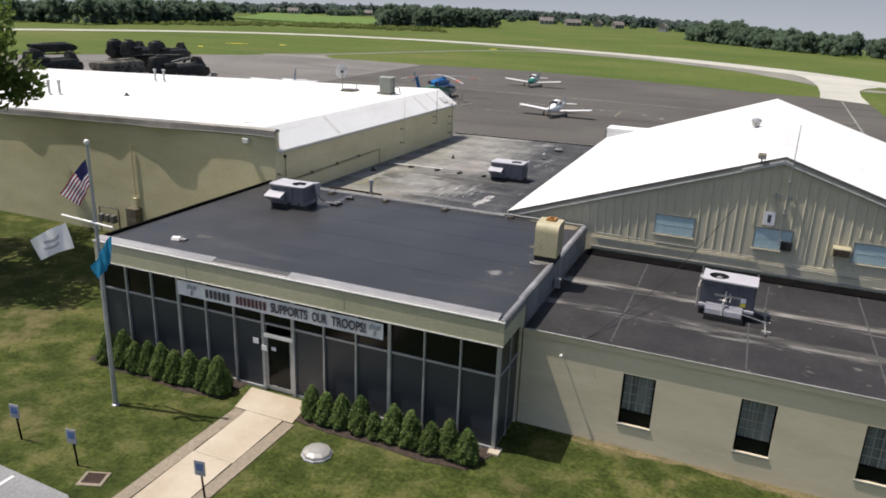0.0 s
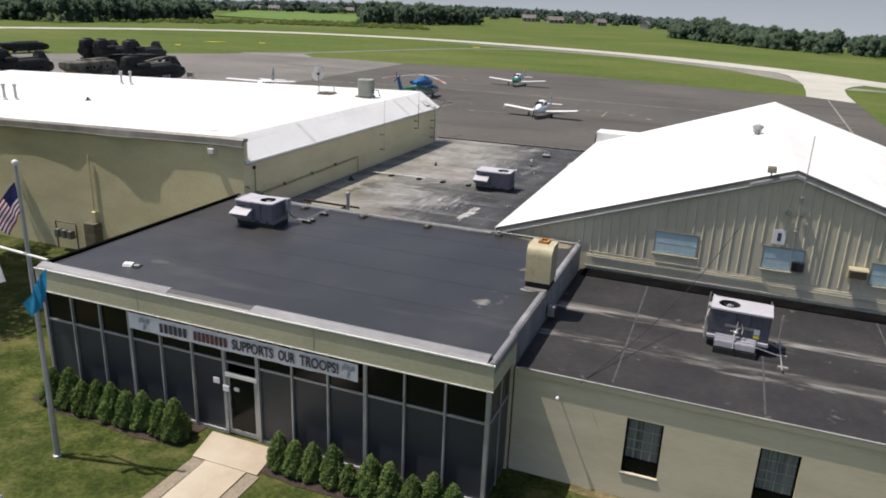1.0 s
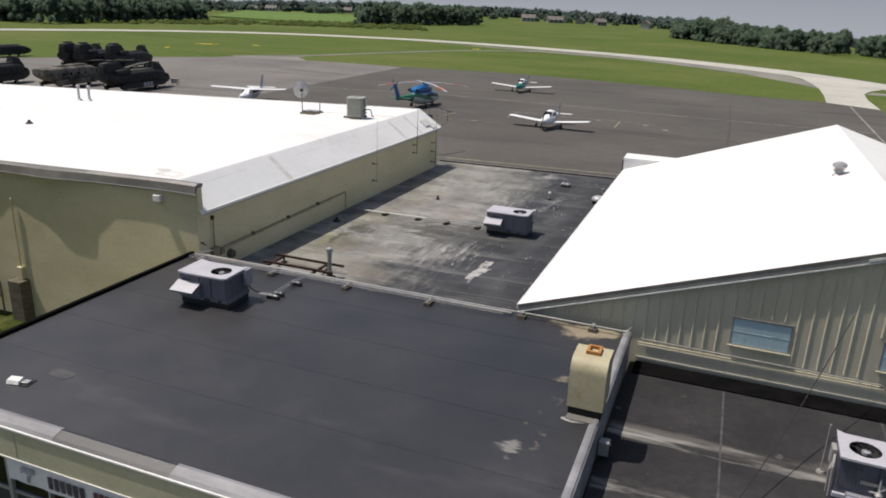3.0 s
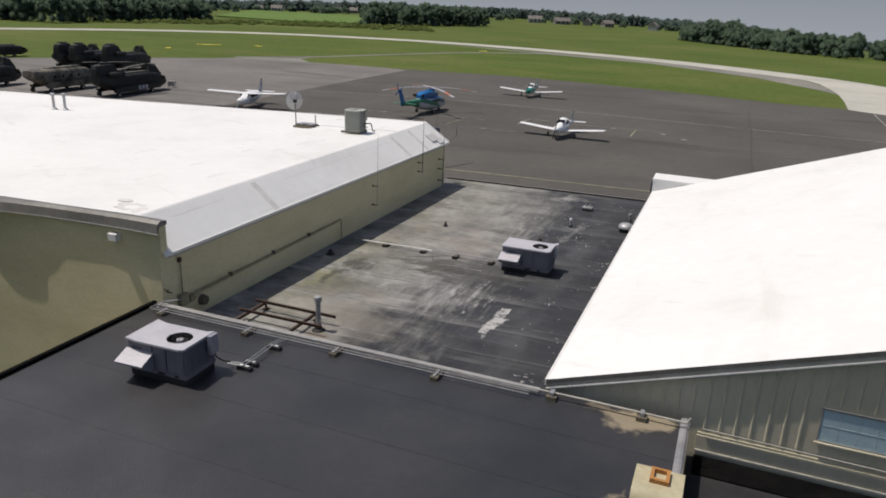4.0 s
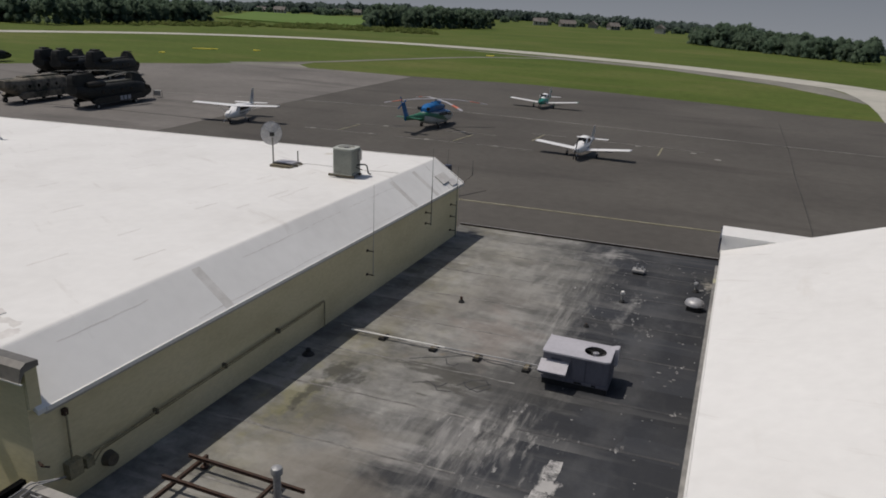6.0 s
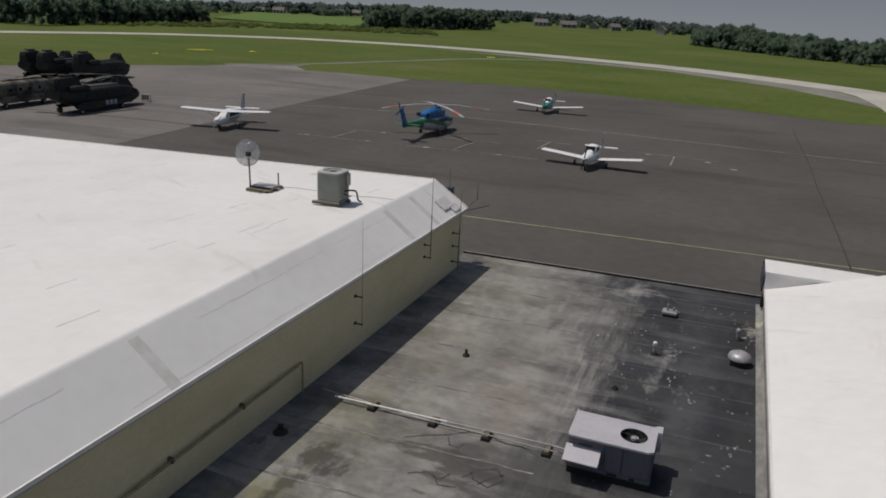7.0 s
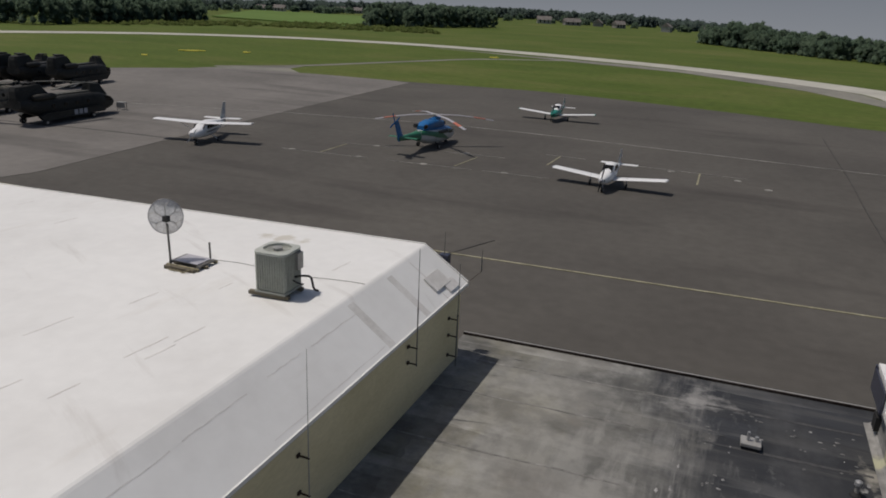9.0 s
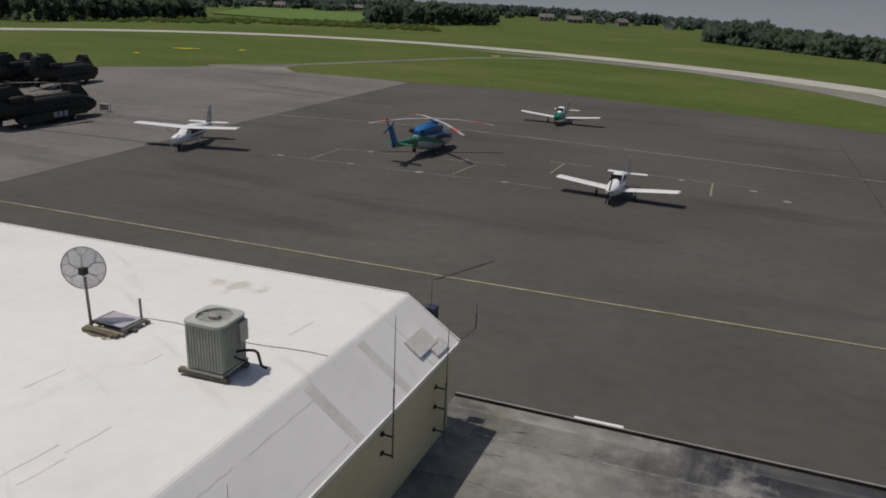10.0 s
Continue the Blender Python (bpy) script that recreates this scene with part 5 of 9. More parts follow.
prism(bm, [(-62, hz(-62) + 0.03), (-20.98, HT + 0.03), (-19.68, 5.9), (-19.68, 5.74), (-20.98, HT - 0.16), (-62, hz(-62) - 0.16)], "y", HY1, HY1 + 0.05)
part("far_trim", bm, M["white_trim"], big)
# front parapet end and its buckled metal edge
bm = bmesh.new()
prism(bm, [(-20.5, 5.9), (-19.8, 5.9), (-19.8, 6.82), (-20.9, 6.82)], "y", HY0 + 0.02, HY0 + 0.28)
part("parapet_end", bm, M["khaki"], big)
BUCKLE = [(-62, 0.14), (-41, 0.15), (-38.2, 0.14), (-36.9, 0.22), (-35.6, 0.14), (-33.4, 0.13), (-31.6, 0.16), (-30.9, 0.19), (-29.6, 0.13), (-28.4, 0.18), (-27.2, 0.30), (-26.3, 0.30), (-25.4, 0.19), (-24.2, 0.125), (-22.6, 0.12), (-21.2, 0.14), (-19.78, 0.15)]


def bulge(x):
    for (a, va), (b, vb) in zip(BUCKLE, BUCKLE[1:]):
        if a <= x <= b:
            t = (x - a) / (b - a)
            return va + (vb - va) * t * t * (3 - 2 * t)
    return 0.15


bm = bmesh.new()
rings = []
N = 220
for i in range(N + 1):
    x = -62 + (62 - 19.76) * i / N
    o, z = bulge(x), (hz(x) if x < -21 else HT)
    rings.append([(x, HY0 - o * 0.55, z - 0.02), (x, HY0 - o, z - 0.3), (x, HY0 - o + 0.02, z - 0.31), (x, HY0, z - 0.12), (x, HY0 + 0.3, z - 0.1), (x, HY0 + 0.3, z + 0.02), (x, HY0 + 0.05, z + 0.06)])
loft(bm, rings)
part("metal_coping", bm, M["dark_coping"], big, "buckled grey metal roof edge", smooth=True)
# laps and folds of the membrane on the sloped strip and the flat
def slope_strip(name, pts, width, mat):
    """A flat strip laid on the sloped edge; each point is (share of the way down, y)."""
    bm = bmesh.new()
    rows = []
    for i, (t, y) in enumerate(pts):
        t0, y0 = pts[max(0, i - 1)]
        t1, y1 = pts[min(len(pts) - 1, i + 1)]
        d = Vector((t1 - t0, (y1 - y0) / 1.45)).normalized()
        k = width * (0.5 + 0.5 * abs(math.sin(2.3 * i + y)))
        st, sy = -d.y * k / 2.9, d.x * k / 2
        def at(u, v, h):
            return (-20.84 + 1.12 * u + 0.64 * h, v, HT - 0.09 - 0.91 * u + 0.77 * h)
        rows.append([at(t - st, y - sy, -0.01), at(t - st, y - sy, 0.003), at(t + st, y + sy, 0.003), at(t + st, y + sy, -0.01)])
    loft(bm, rows)
    return part(name, bm, mat, big)


for y, w in ((33.95, 0.3), (45.6, 0.3), (47.75, 0.28), (49.2, 0.05)):
    bm = bmesh.new()
    prism(bm, [(-20.82, HT - 0.1), (-19.75, 5.889), (-19.75, 5.87), (-20.82, HT - 0.14)], "y", y, y + w)
    part("membrane_patch", bm, M["membrane_seam"], big)
fold = random.Random(8)
for t, y, L in ((0.2, 29.6, 2.6), (0.22, 35.8, 3.4), (0.2, 39.5, 1.8), (0.19, 42.0, 1.2), (0.2, 43.6, 2.3), (0.9, 33.0, 6.0), (0.9, 41.0, 4.5)):
    slope_strip("membrane_fold", [(t + 0.008 * math.sin(1.9 * i + y), y + L * i / 10) for i in range(11)], 0.028, M["fold"])
# short wrinkles on the flat part
spots = [(-25.5, 43.3, 0.9), (-23.05, 42.1, 0.9), (-24.2, 45.0, 0.5), (-23.0, 41.2, 0.8), (-26.2, 41.0, 1.2), (-24.6, 38.6, 1.0), (-22.3, 47.4, 0.9)]
spots += [(fold.uniform(-40, -22.5), fold.uniform(29.5, 49.5), fold.uniform(0.5, 1.4)) for k in range(18)]
for k, (x, y, L) in enumerate(spots):
    z = hz(x)
    pts = [(x + 0.04 * math.sin(1.7 * i + k) * L / 4 + 0.1 * L * i / 6, y + L * i / 6) for i in range(7)]
    rows = []
    for i, (px, py) in enumerate(pts):
        w = 0.012 + 0.012 * abs(math.sin(2.1 * i + k))
        rows.append([(px - w, py, hz(px) - 0.01), (px - w, py, hz(px) + 0.003), (px + w, py, hz(px) + 0.003), (px + w, py, hz(px) - 0.01)])
    bm = bmesh.new()
    loft(bm, rows)
    part("membrane_wrinkle", bm, M["fold"], big)
bm = bmesh.new()
n = Vector((0.62, 0.0, 0.79))
prism(bm, [(-20.35, 6.40), (-19.98, 6.10), (-19.95, 6.13), (-20.32, 6.43)], "y", 49.0, 49.95)
part("membrane_patch", bm, M["membrane_seam"], big, "grey patch on the sloped strip")
bm = bmesh.new()
prism(bm, [(-20.05, 6.14), (-19.8, 5.94), (-19.77, 5.97), (-20.02, 6.17)], "y", 49.55, 50.2)
part("membrane_patch", bm, M["fold"], big, "worn grey patch on the sloped strip")
# worn mends where an old unit stood, near the front corner
mend = random.Random(5)
for x, y, a, b, z, mat in ((-21.9, 29.3, 0.62, 0.4, 0.006, M["membrane_seam"]), (-21.75, 29.2, 0.36, 0.22, 0.011, M["membrane"]), (-21.35, 29.05, 0.22, 0.3, 0.016, M["fold"]), (-22.6, 29.75, 0.3, 0.16, 0.006, M["fold"])):
    bm = bmesh.new()
    ring = [(x + a * math.cos(k * 0.2618) * mend.uniform(0.7, 1.1), y + b * math.sin(k * 0.2618) * mend.uniform(0.7, 1.1)) for k in range(24)]
    prism(bm, ring, "z", HT - 0.2, HT + z - 0.022)
    part("membrane_patch", bm, mat, big)

# the side of the hangar runs slightly askew
def skew(ob, y0=0.0, x0=0.0):
    for v in ob.data.vertices:
        v.co.x += 0.012 * (v.co.y + y0 - 33) * min(1.0, max(0.0, (v.co.x + x0 + 21.0) / 1.28))


for ob in big.children:
    skew(ob)

# thin white lip under the buckled edge
bm = bmesh.new()
rings = []
for i in range(N + 1):
    x = -62 + (62 - 19.76) * i / N
    o, z = bulge(x), (hz(x) if x < -21 else HT)
    rings.append([(x, HY0 - o - 0.012, z - 0.315), (x, HY0 - o + 0.03, z - 0.33), (x, HY0 - o + 0.03, z - 0.30), (x, HY0 - o - 0.012, z - 0.285)])
loft(bm, rings)
part("coping_lip", bm, M["white_trim"], big, "thin pale lip of the roof edge")

# pale repairs, blisters and cut squares on the patched roof
rng = random.Random(31)
spots = []
# wear marks stand in rows and columns over the deck's fixings
for x, y, a, b, c in ((-10.9, 34.1, 0.1, 0.3, 9), (-10.95, 33.4, 0.12, 0.2, 5), (-12.4, 36.6, 0.12, 0.15, 4), (-10.9, 35.6, 0.12, 0.12, 4), (-9.7, 35.9, 0.12, 0.1, 4), (-8.55, 38.3, 0.12, 0.12, 4), (-8.7, 41.1, 0.15, 0.12, 5), (-10.45, 44.6, 0.12, 0.4, 7), (-9.7, 43.1, 0.15, 0.1, 4), (-8.5, 43.1, 0.15, 0.1, 3), (-10.6, 46.2, 0.12, 0.4, 8), (-8.3, 48.4, 0.15, 0.4, 7), (-12.4, 41.4, 0.2, 0.2, 5), (-12.6, 46.5, 0.4, 0.5, 5)):
    for k in range(c):
        spots.append((x + rng.gauss(0, a), y + rng.gauss(0, b), rng.uniform(0.02, 0.07), rng.uniform(0.04, 0.12)))
for x, y, c in ((-8.9, 30.4, 12), (-8.5, 31.6, 8), (-8.6, 33.5, 7), (-9.0, 40.1, 6), (-11.9, 49.6, 6), (-11.0, 50.8, 5), (-10.0, 50.6, 5), (-8.9, 50.4, 8), (-12.1, 44.0, 5), (-11.8, 47.4, 5)):
    for k in range(c):
        spots.append((x + rng.gauss(0, 0.22), y + rng.gauss(0, 0.3), rng.uniform(0.02, 0.08), rng.uniform(0.02, 0.05)))
for col in (-11.6, -10.9, -9.9, -9.0, -8.4):
    for row in range(22):
        if rng.random() < 0.6:
            for k in range(rng.choice((1, 1, 2))):
                spots.append((col + rng.gauss(0, 0.1), 29.4 + row * 1.02 + rng.gauss(0, 0.15), rng.uniform(0.015, 0.05), rng.uniform(0.015, 0.05)))
for x, y, a, b in spots:
    bm = bmesh.new()
    n = 9
    ring = [(x + a * math.cos(2 * math.pi * i / n) * rng.uniform(0.65, 1.15), y + b * math.sin(2 * math.pi * i / n) * rng.uniform(0.65, 1.15)) for i in range(n)]
    prism(bm, ring, "z", ROOF3 - 0.01, ROOF3 + 0.009 + 0.001 * rng.random())
    part("roof_patch", bm, M["patch"], low)
for x, y, a, b in ((-10.92, 34.35, 0.16, 0.42), (-10.98, 33.15, 0.2, 0.3), (-11.05, 32.7, 0.14, 0.2)):
    bm = bmesh.new()
    ring = [(x + a * sx * rng.uniform(0.85, 1.1), y + b * sy * rng.uniform(0.9, 1.08)) for sx, sy in ((-1, -1), (-0.1, -1.05), (0.9, -0.9), (1, 0.1), (0.95, 1), (0, 0.95), (-0.9, 1), (-1.05, 0))]
    prism(bm, ring, "z", ROOF3 - 0.01, ROOF3 + 0.011)
    part("roof_patch", bm, M["patch_pale"], low, "pale bare repair patch")
# pale wear before the air hood on the office roof
for x, y, a, b in ((-5.05, 22.7, 0.3, 0.12), (-16.9, 19.5, 0.45, 0.22)):
    bm = bmesh.new()
    n = 11
    ring = [(x + a * math.cos(2 * math.pi * i / n) * rng.uniform(0.7, 1.1), y + b * math.sin(2 * math.pi * i / n) * rng.uniform(0.7, 1.1)) for i in range(n)]
    prism(bm, ring, "z", ROOF1 - 0.01, ROOF1 + 0.007)
    part("roof_patch", bm, M["patch"] if x > -10 else M["faint_seam"], office)
# worn bare soil along the wall of the low wing
bm = bmesh.new()
rows = []
for i in range(66):
    x, w = -2.6 + 0.5 * i, 0.12 + 0.22 * rng.random() + 0.08 * math.sin(i * 0.7)
    rows.append([(x, 19.4, 0.0), (x, 19.4, 0.04), (x, 19.36 - w, 0.036), (x, 19.34 - w, 0.0)])
loft(bm, rows)
tagged(part("bare_soil", bm, M["soil"]), "bare brown soil along the foot of the wall", "soil", kind="structure")


# ---- on the roofs ----
def rooftop_unit(at, turn, label, hood=True, size=(1.8, 1.15, 0.84), fan_end=1, skin=None):
    """A packaged rooftop air conditioner: fan side at +x, intake hood on the -y face near -x."""
    L, W, H = size
    skin = skin or M["unit_grey"]
    u = thing("rooftop_unit", at, label, "air conditioner", "rooftop units", turn)
    b = 0.18
    boxes("curb", M["black"], u, (-L / 2 + 0.03, L / 2 - 0.03, -W / 2 + 0.03, W / 2 - 0.03, 0, b), label="black roof curb")
    boxes("base_rail", skin, u, (-L / 2, L / 2, -W / 2, W / 2, b, b + 0.1), bevel=0.01)
    x, y = L / 2 - 0.02, W / 2 - 0.02
    boxes("body", skin, u, (-x, x, -y, y, b + 0.1, b + H - 0.23), (-x, x, -y, -y + 0.02, b + H - 0.23, b + H - 0.04), (-x, x, y - 0.02, y, b + H - 0.23, b + H - 0.04), (-x, -x + 0.02, -y + 0.02, y - 0.02, b + H - 0.23, b + H - 0.04), (x - 0.02, x, -y + 0.02, y - 0.02, b + H - 0.23, b + H - 0.04))
    top = b + H
    # cover with a round opening for the fan
    bm = bmesh.new()
    cx, cy, r = fan_end * (L / 2 - 0.5), -0.1, 0.31
    n = 32
    inner = [(cx + r * math.cos(2 * math.pi * i / n), cy + r * math.sin(2 * math.pi * i / n)) for i in range(n)]
    outer = []
    for i in range(n):
        a = 2 * math.pi * i / n
        dx, dy = math.cos(a), math.sin(a)
        k = min(((L / 2 - cx) if dx > 0 else (L / 2 + cx)) / max(abs(dx), 1e-6), (W / 2) / max(abs(dy), 1e-6))
        outer.append((cx + dx * k, cy + dy * k))
    vo = [bm.verts.new((*p, top)) for p in outer]
    vi = [bm.verts.new((*p, top)) for p in inner]
    vd = [bm.verts.new((*p, top - 0.22)) for p in inner]
    vs = [bm.verts.new((*p, top - 0.05)) for p in outer]
    for i in range(n):
        j = (i + 1) % n
        bm.faces.new((vo[i], vo[j], vi[j], vi[i]))
        bm.faces.new((vi[i], vi[j], vd[j], vd[i]))
        bm.faces.new((vo[j], vo[i], vs[i], vs[j]))
    for sx, sy in ((-1, -1), (-1, 1), (1, 1), (1, -1)):
        c = Vector((sx * L / 2, sy * W / 2))
        near = sorted(range(n), key=lambda i: (Vector(outer[i]) - c).length)[:2]
        v = bm.verts.new((*c, top))
        bm.faces.new((vo[near[0]], vo[near[1]], v))
    # cover keeps the pale tone; the sides carry their shade in the colour
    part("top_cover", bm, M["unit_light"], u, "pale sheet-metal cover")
    bm = bmesh.new()
    for i in range(4):
        a = math.pi / 2 * i + 0.3
        p = Vector((math.cos(a), math.sin(a), 0))
        s = Vector((-p.y, p.x, 0)) * 0.1
        o = Vector((cx, cy, top - 0.16))
        loft(bm, [[o + p * 0.05 - s * 0.5, o + p * 0.05 + s * 0.5, o + p * 0.05 + s * 0.5 + Vector((0, 0, 0.01)), o + p * 0.05 - s * 0.5 + Vector((0, 0, 0.01))],
                  [o + p * 0.29 - s, o + p * 0.29 + s + Vector((0, 0, 0.06)), o + p * 0.29 + s + Vector((0, 0, 0.07)), o + p * 0.29 - s + Vector((0, 0, 0.01))]])
    rod(bm, (cx, cy, top - 0.2), (cx, cy, top - 0.08), 0.07)
    blades = part("fan", bm, M["black"], u, "black fan blades")
    bm = bmesh.new()
    lathe(bm, [(0.09, top - 0.08), (0.09, top - 0.03), (0.03, top - 0.015)], 14, (cx + 0.02, cy - 0.02, 0))
    part("fan_motor", bm, M["unit_light"], blades, smooth=True)
    # near-black lining: shade down the fan opening is put into its colour
    bm = bmesh.new()
    lathe(bm, [(r - 0.004, top - 0.225), (r - 0.004, top - 0.215)], 24, (cx, cy, 0))
    loft(bm, [[(cx + (r - 0.003) * math.cos(2 * math.pi * i / 32), cy + (r - 0.003) * math.sin(2 * math.pi * i / 32), z) for i in range(32)] for z in (top - 0.21, top - 0.004)], caps=False)
    part("fan_well", bm, M["shade_void"], u)
    bm = bmesh.new()
    for rr in (0.17,):
        pts = [(cx + rr * math.cos(2 * math.pi * i / 24), cy + rr * math.sin(2 * math.pi * i / 24), top + 0.012) for i in range(25)]
        for p, q in zip(pts, pts[1:]):
            rod(bm, p, q, 0.006, n=4)
    for i in range(3):
        a = math.pi * i / 3
        rod(bm, (cx - 0.3 * math.cos(a), cy - 0.3 * math.sin(a), top + 0.018), (cx + 0.3 * math.cos(a), cy + 0.3 * math.sin(a), top + 0.018), 0.006, n=4)
    part("fan_guard", bm, M["black"], u)
    # service panels on both long faces, coil on the end
    for y in (-W / 2, W / 2):
        for x0, x1 in ((-L / 2 + 0.06, -0.12), (-0.08, 0.28), (0.32, L / 2 - 0.06)):
            s = -1 if y < 0 else 1
            boxes("service_panel", skin, u, (x0, x1, min(y - 0.02 * s, y + 0.006 * s), max(y - 0.02 * s, y + 0.006 * s), b + 0.14, top - 0.08), bevel=0.004)
    for i in range(14):
        y = -W / 2 + 0.1 + i * (W - 0.2) / 13
        x = fan_end * (L / 2 - 0.008)
        boxes("coil_slat", skin, u, (x - 0.012, x + 0.012, y - 0.018, y + 0.018, b + 0.16, top - 0.1))
    boxes("lift_slot", M["black"], u, (0.0, 0.22, -W / 2 - 0.004, -W / 2 + 0.02, b + 0.02, b + 0.08))
    boxes("lift_slot", M["black"], u, (0.5, 0.62, -W / 2 - 0.004, -W / 2 + 0.02, b + 0.02, b + 0.08))
    boxes("data_plate", M["navy_stripe"], u, (-0.7, -0.4, -W / 2 - 0.009, -W / 2 - 0.002, top - 0.28, top - 0.2))
    if hood:
        bm = bmesh.new()
        y = -W / 2 - 0.008
        prism(bm, [(y, top - 0.3), (y - 0.4, top - 0.47), (y - 0.4, top - 0.53), (y - 0.05, top - 0.74), (y, top - 0.74)], "x", -L / 2 + 0.0, -L / 2 + 0.76)
        scoop = part("intake_hood", bm, M["unit_grey"], u, "sloped intake hood")
        bm = bmesh.new()
        prism(bm, [(y, top - 0.282), (y - 0.43, top - 0.465), (y - 0.43, top - 0.48), (y, top - 0.299)], "x", -L / 2 - 0.02, -L / 2 + 0.78)
        part("hood_lid", bm, M["unit_light"], scoop)
    return u


u1 = rooftop_unit((-16.62, 24.9, ROOF1), 2, "grey packaged air conditioner on the black office roof", size=(1.7, 1.12, 0.84), skin=M["unit_shaded"])
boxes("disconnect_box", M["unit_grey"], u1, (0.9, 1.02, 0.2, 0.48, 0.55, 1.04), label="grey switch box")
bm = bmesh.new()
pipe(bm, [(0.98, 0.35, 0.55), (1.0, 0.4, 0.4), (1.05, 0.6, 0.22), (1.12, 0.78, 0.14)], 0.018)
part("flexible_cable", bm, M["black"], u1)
u2 = rooftop_unit((-11.36, 38.95, ROOF3), 1, "grey packaged air conditioner on the patched flat roof", size=(1.92, 1.15, 0.9), skin=M["unit_shaded"])
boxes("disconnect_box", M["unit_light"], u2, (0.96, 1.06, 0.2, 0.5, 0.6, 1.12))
u3 = rooftop_unit((1.27, 23.75, ROOF2), -2, "grey air conditioner with wide intake hood on the low wing", hood=False, size=(1.72, 1.05, 1.1), fan_end=-1, skin=M["unit_shaded_deep"])
bm = bmesh.new()
prism(bm, [(-0.53, 0.46), (-0.92, 0.36), (-0.95, 0.22), (-0.92, 0.2), (-0.53, 0.2)], "x", -0.6, 0.5)
part("intake_hood", bm, M["unit_grey"], u3, "grey flat intake hood")
for i in range(3):
    boxes("hood_rib", M["unit_light"], u3, (-0.6, 0.5, -0.9 + 0.13 * i, -0.885 + 0.13 * i, 0.375 + 0.034 * i, 0.39 + 0.034 * i))
# plain black block paints the shade beneath the hood
boxes("hood_louver", M["black"], u3, (-0.62, 0.58, -0.98, -0.6, 0.0, 0.18))
boxes("base_tray", M["unit_light"], u3, (-0.86, 0.86, -0.6, -0.53, 0.3, 0.4), bevel=0.01)
for x in (-0.45, 0.15):
    boxes("tray_slot", M["black"], u3, (x, x + 0.22, -0.606, -0.598, 0.33, 0.37))
for x in (-0.62, 0.5):
    bm = bmesh.new()
    prism(bm, [(-0.53, 0.2), (-0.95, 0.2), (-0.92, 0.34), (-0.53, 0.47)], "x", x, x + 0.025)
    part("hood_cheek", bm, M["unit_shaded"], u3)
boxes("filter_frame", M["coping"], u3, (-0.4, 0.5, -0.545, -0.53, 0.72, 0.8))
boxes("label_plate", M["banner"], u3, (0.42, 0.58, -0.548, -0.534, 0.62, 0.78))
boxes("label_plate", M["yellow_panel"], u3, (0.42, 0.58, -0.548, -0.534, 0.5, 0.6), label="yellow warning label")
for k in range(9):
    boxes("coil_louver", M["unit_shaded"], u3, (-0.82 + 0.045 * k, -0.8 + 0.045 * k, -0.545, -0.53, 0.55, 1.15))
bm = bmesh.new()
pipe(bm, [(-0.05, -0.56, 0.95), (-0.05, -0.62, 0.7), (-0.1, -0.8, 0.55), (-0.08, -1.02, 0.25)], 0.022)
pipe(bm, [(0.05, -0.56, 0.9), (0.12, -0.6, 0.75), (0.1, -0.7, 0.62)], 0.018)
pipe(bm, [(-0.22, -0.6, 0.62), (-0.1, -0.66, 0.66), (0.05, -0.64, 0.78)], 0.018)
pipe(bm, [(-0.05, -0.9, 0.36), (0.55, -0.88, 0.36), (1.25, -0.8, 0.2)], 0.018)
part("service_pipes", bm, M["galv"], u3)
bm = bmesh.new()
lathe(bm, [(0.02, 0.6), (0.075, 0.62), (0.075, 0.66), (0.03, 0.7)], 12, (-0.06, -0.7, 0))
part("gas_regulator", bm, M["coping"], u3)
bm = bmesh.new()
pipe(bm, [(-0.9, -0.45, 0.2), (-0.93, -0.45, 0.95), (-0.9, -0.2, 1.05)], 0.03)
pipe(bm, [(-0.94, -0.3, 0.2), (-0.96, -0.3, 0.8), (-0.88, -0.1, 0.85)], 0.022)
part("refrigerant_line", bm, M["coping"], u3)
boxes("disconnect_box", M["coping"], u3, (-0.96, -0.86, -0.15, 0.15, 0.75, 1.15), bevel=0.01)
for x in (-0.95, 0.82):
    bm = bmesh.new()
    rod(bm, (x, 0.75, 0.0), (x, 0.75, 1.25), 0.02)
    lathe(bm, [(0.1, 0.0), (0.08, 0.05)], 8, (x, 0.75, 0))
    part("pipe_post", bm, M["coping"], u3)
# gas pipe rack beside the unit
gas = thing("gas_pipe", (2.35, 23.4, ROOF2), "thin pale gas pipe with clamps beside the air conditioner", "gas pipe")
bm = bmesh.new()
pipe(bm, [(0.15, -1.2, 0.1), (0.15, 1.0, 0.1), (0.15, 1.0, 0.9)], 0.025)
pipe(bm, [(0.15, 0.3, 0.1), (-0.3, 0.3, 0.3), (-0.42, 0.3, 0.3)], 0.02)
part("pipe", bm, M["coping"], gas)
for y in (-0.9, -0.1, 0.7):
    boxes("support_block", M["coping"], gas, (0.05, 0.32, y - 0.06, y + 0.06, 0, 0.08))

# chimney-like air hood on the parapet
hood = thing("air_hood", (-4.9, 23.3, ROOF1), "cream sheet-metal air hood with a rounded top at the parapet", "air hood")
bm = bmesh.new()
arc = [(-0.4 + 0.32 - 0.32 * math.sin(t * math.pi / 2 + 0), 1.1 + 0.32 * math.cos(t * math.pi / 2)) for t in (0, 0.2, 0.4, 0.6, 0.8, 1)]
prism(bm, [(-0.4, 0.22), (0.45, 0.22), (0.45, 1.42)] + arc, "x", -0.38, 0.44)
hb = part("hood_body", bm, M["chimney"], hood, smooth=True)
hb.data.set_sharp_from_angle(angle=radians(30))
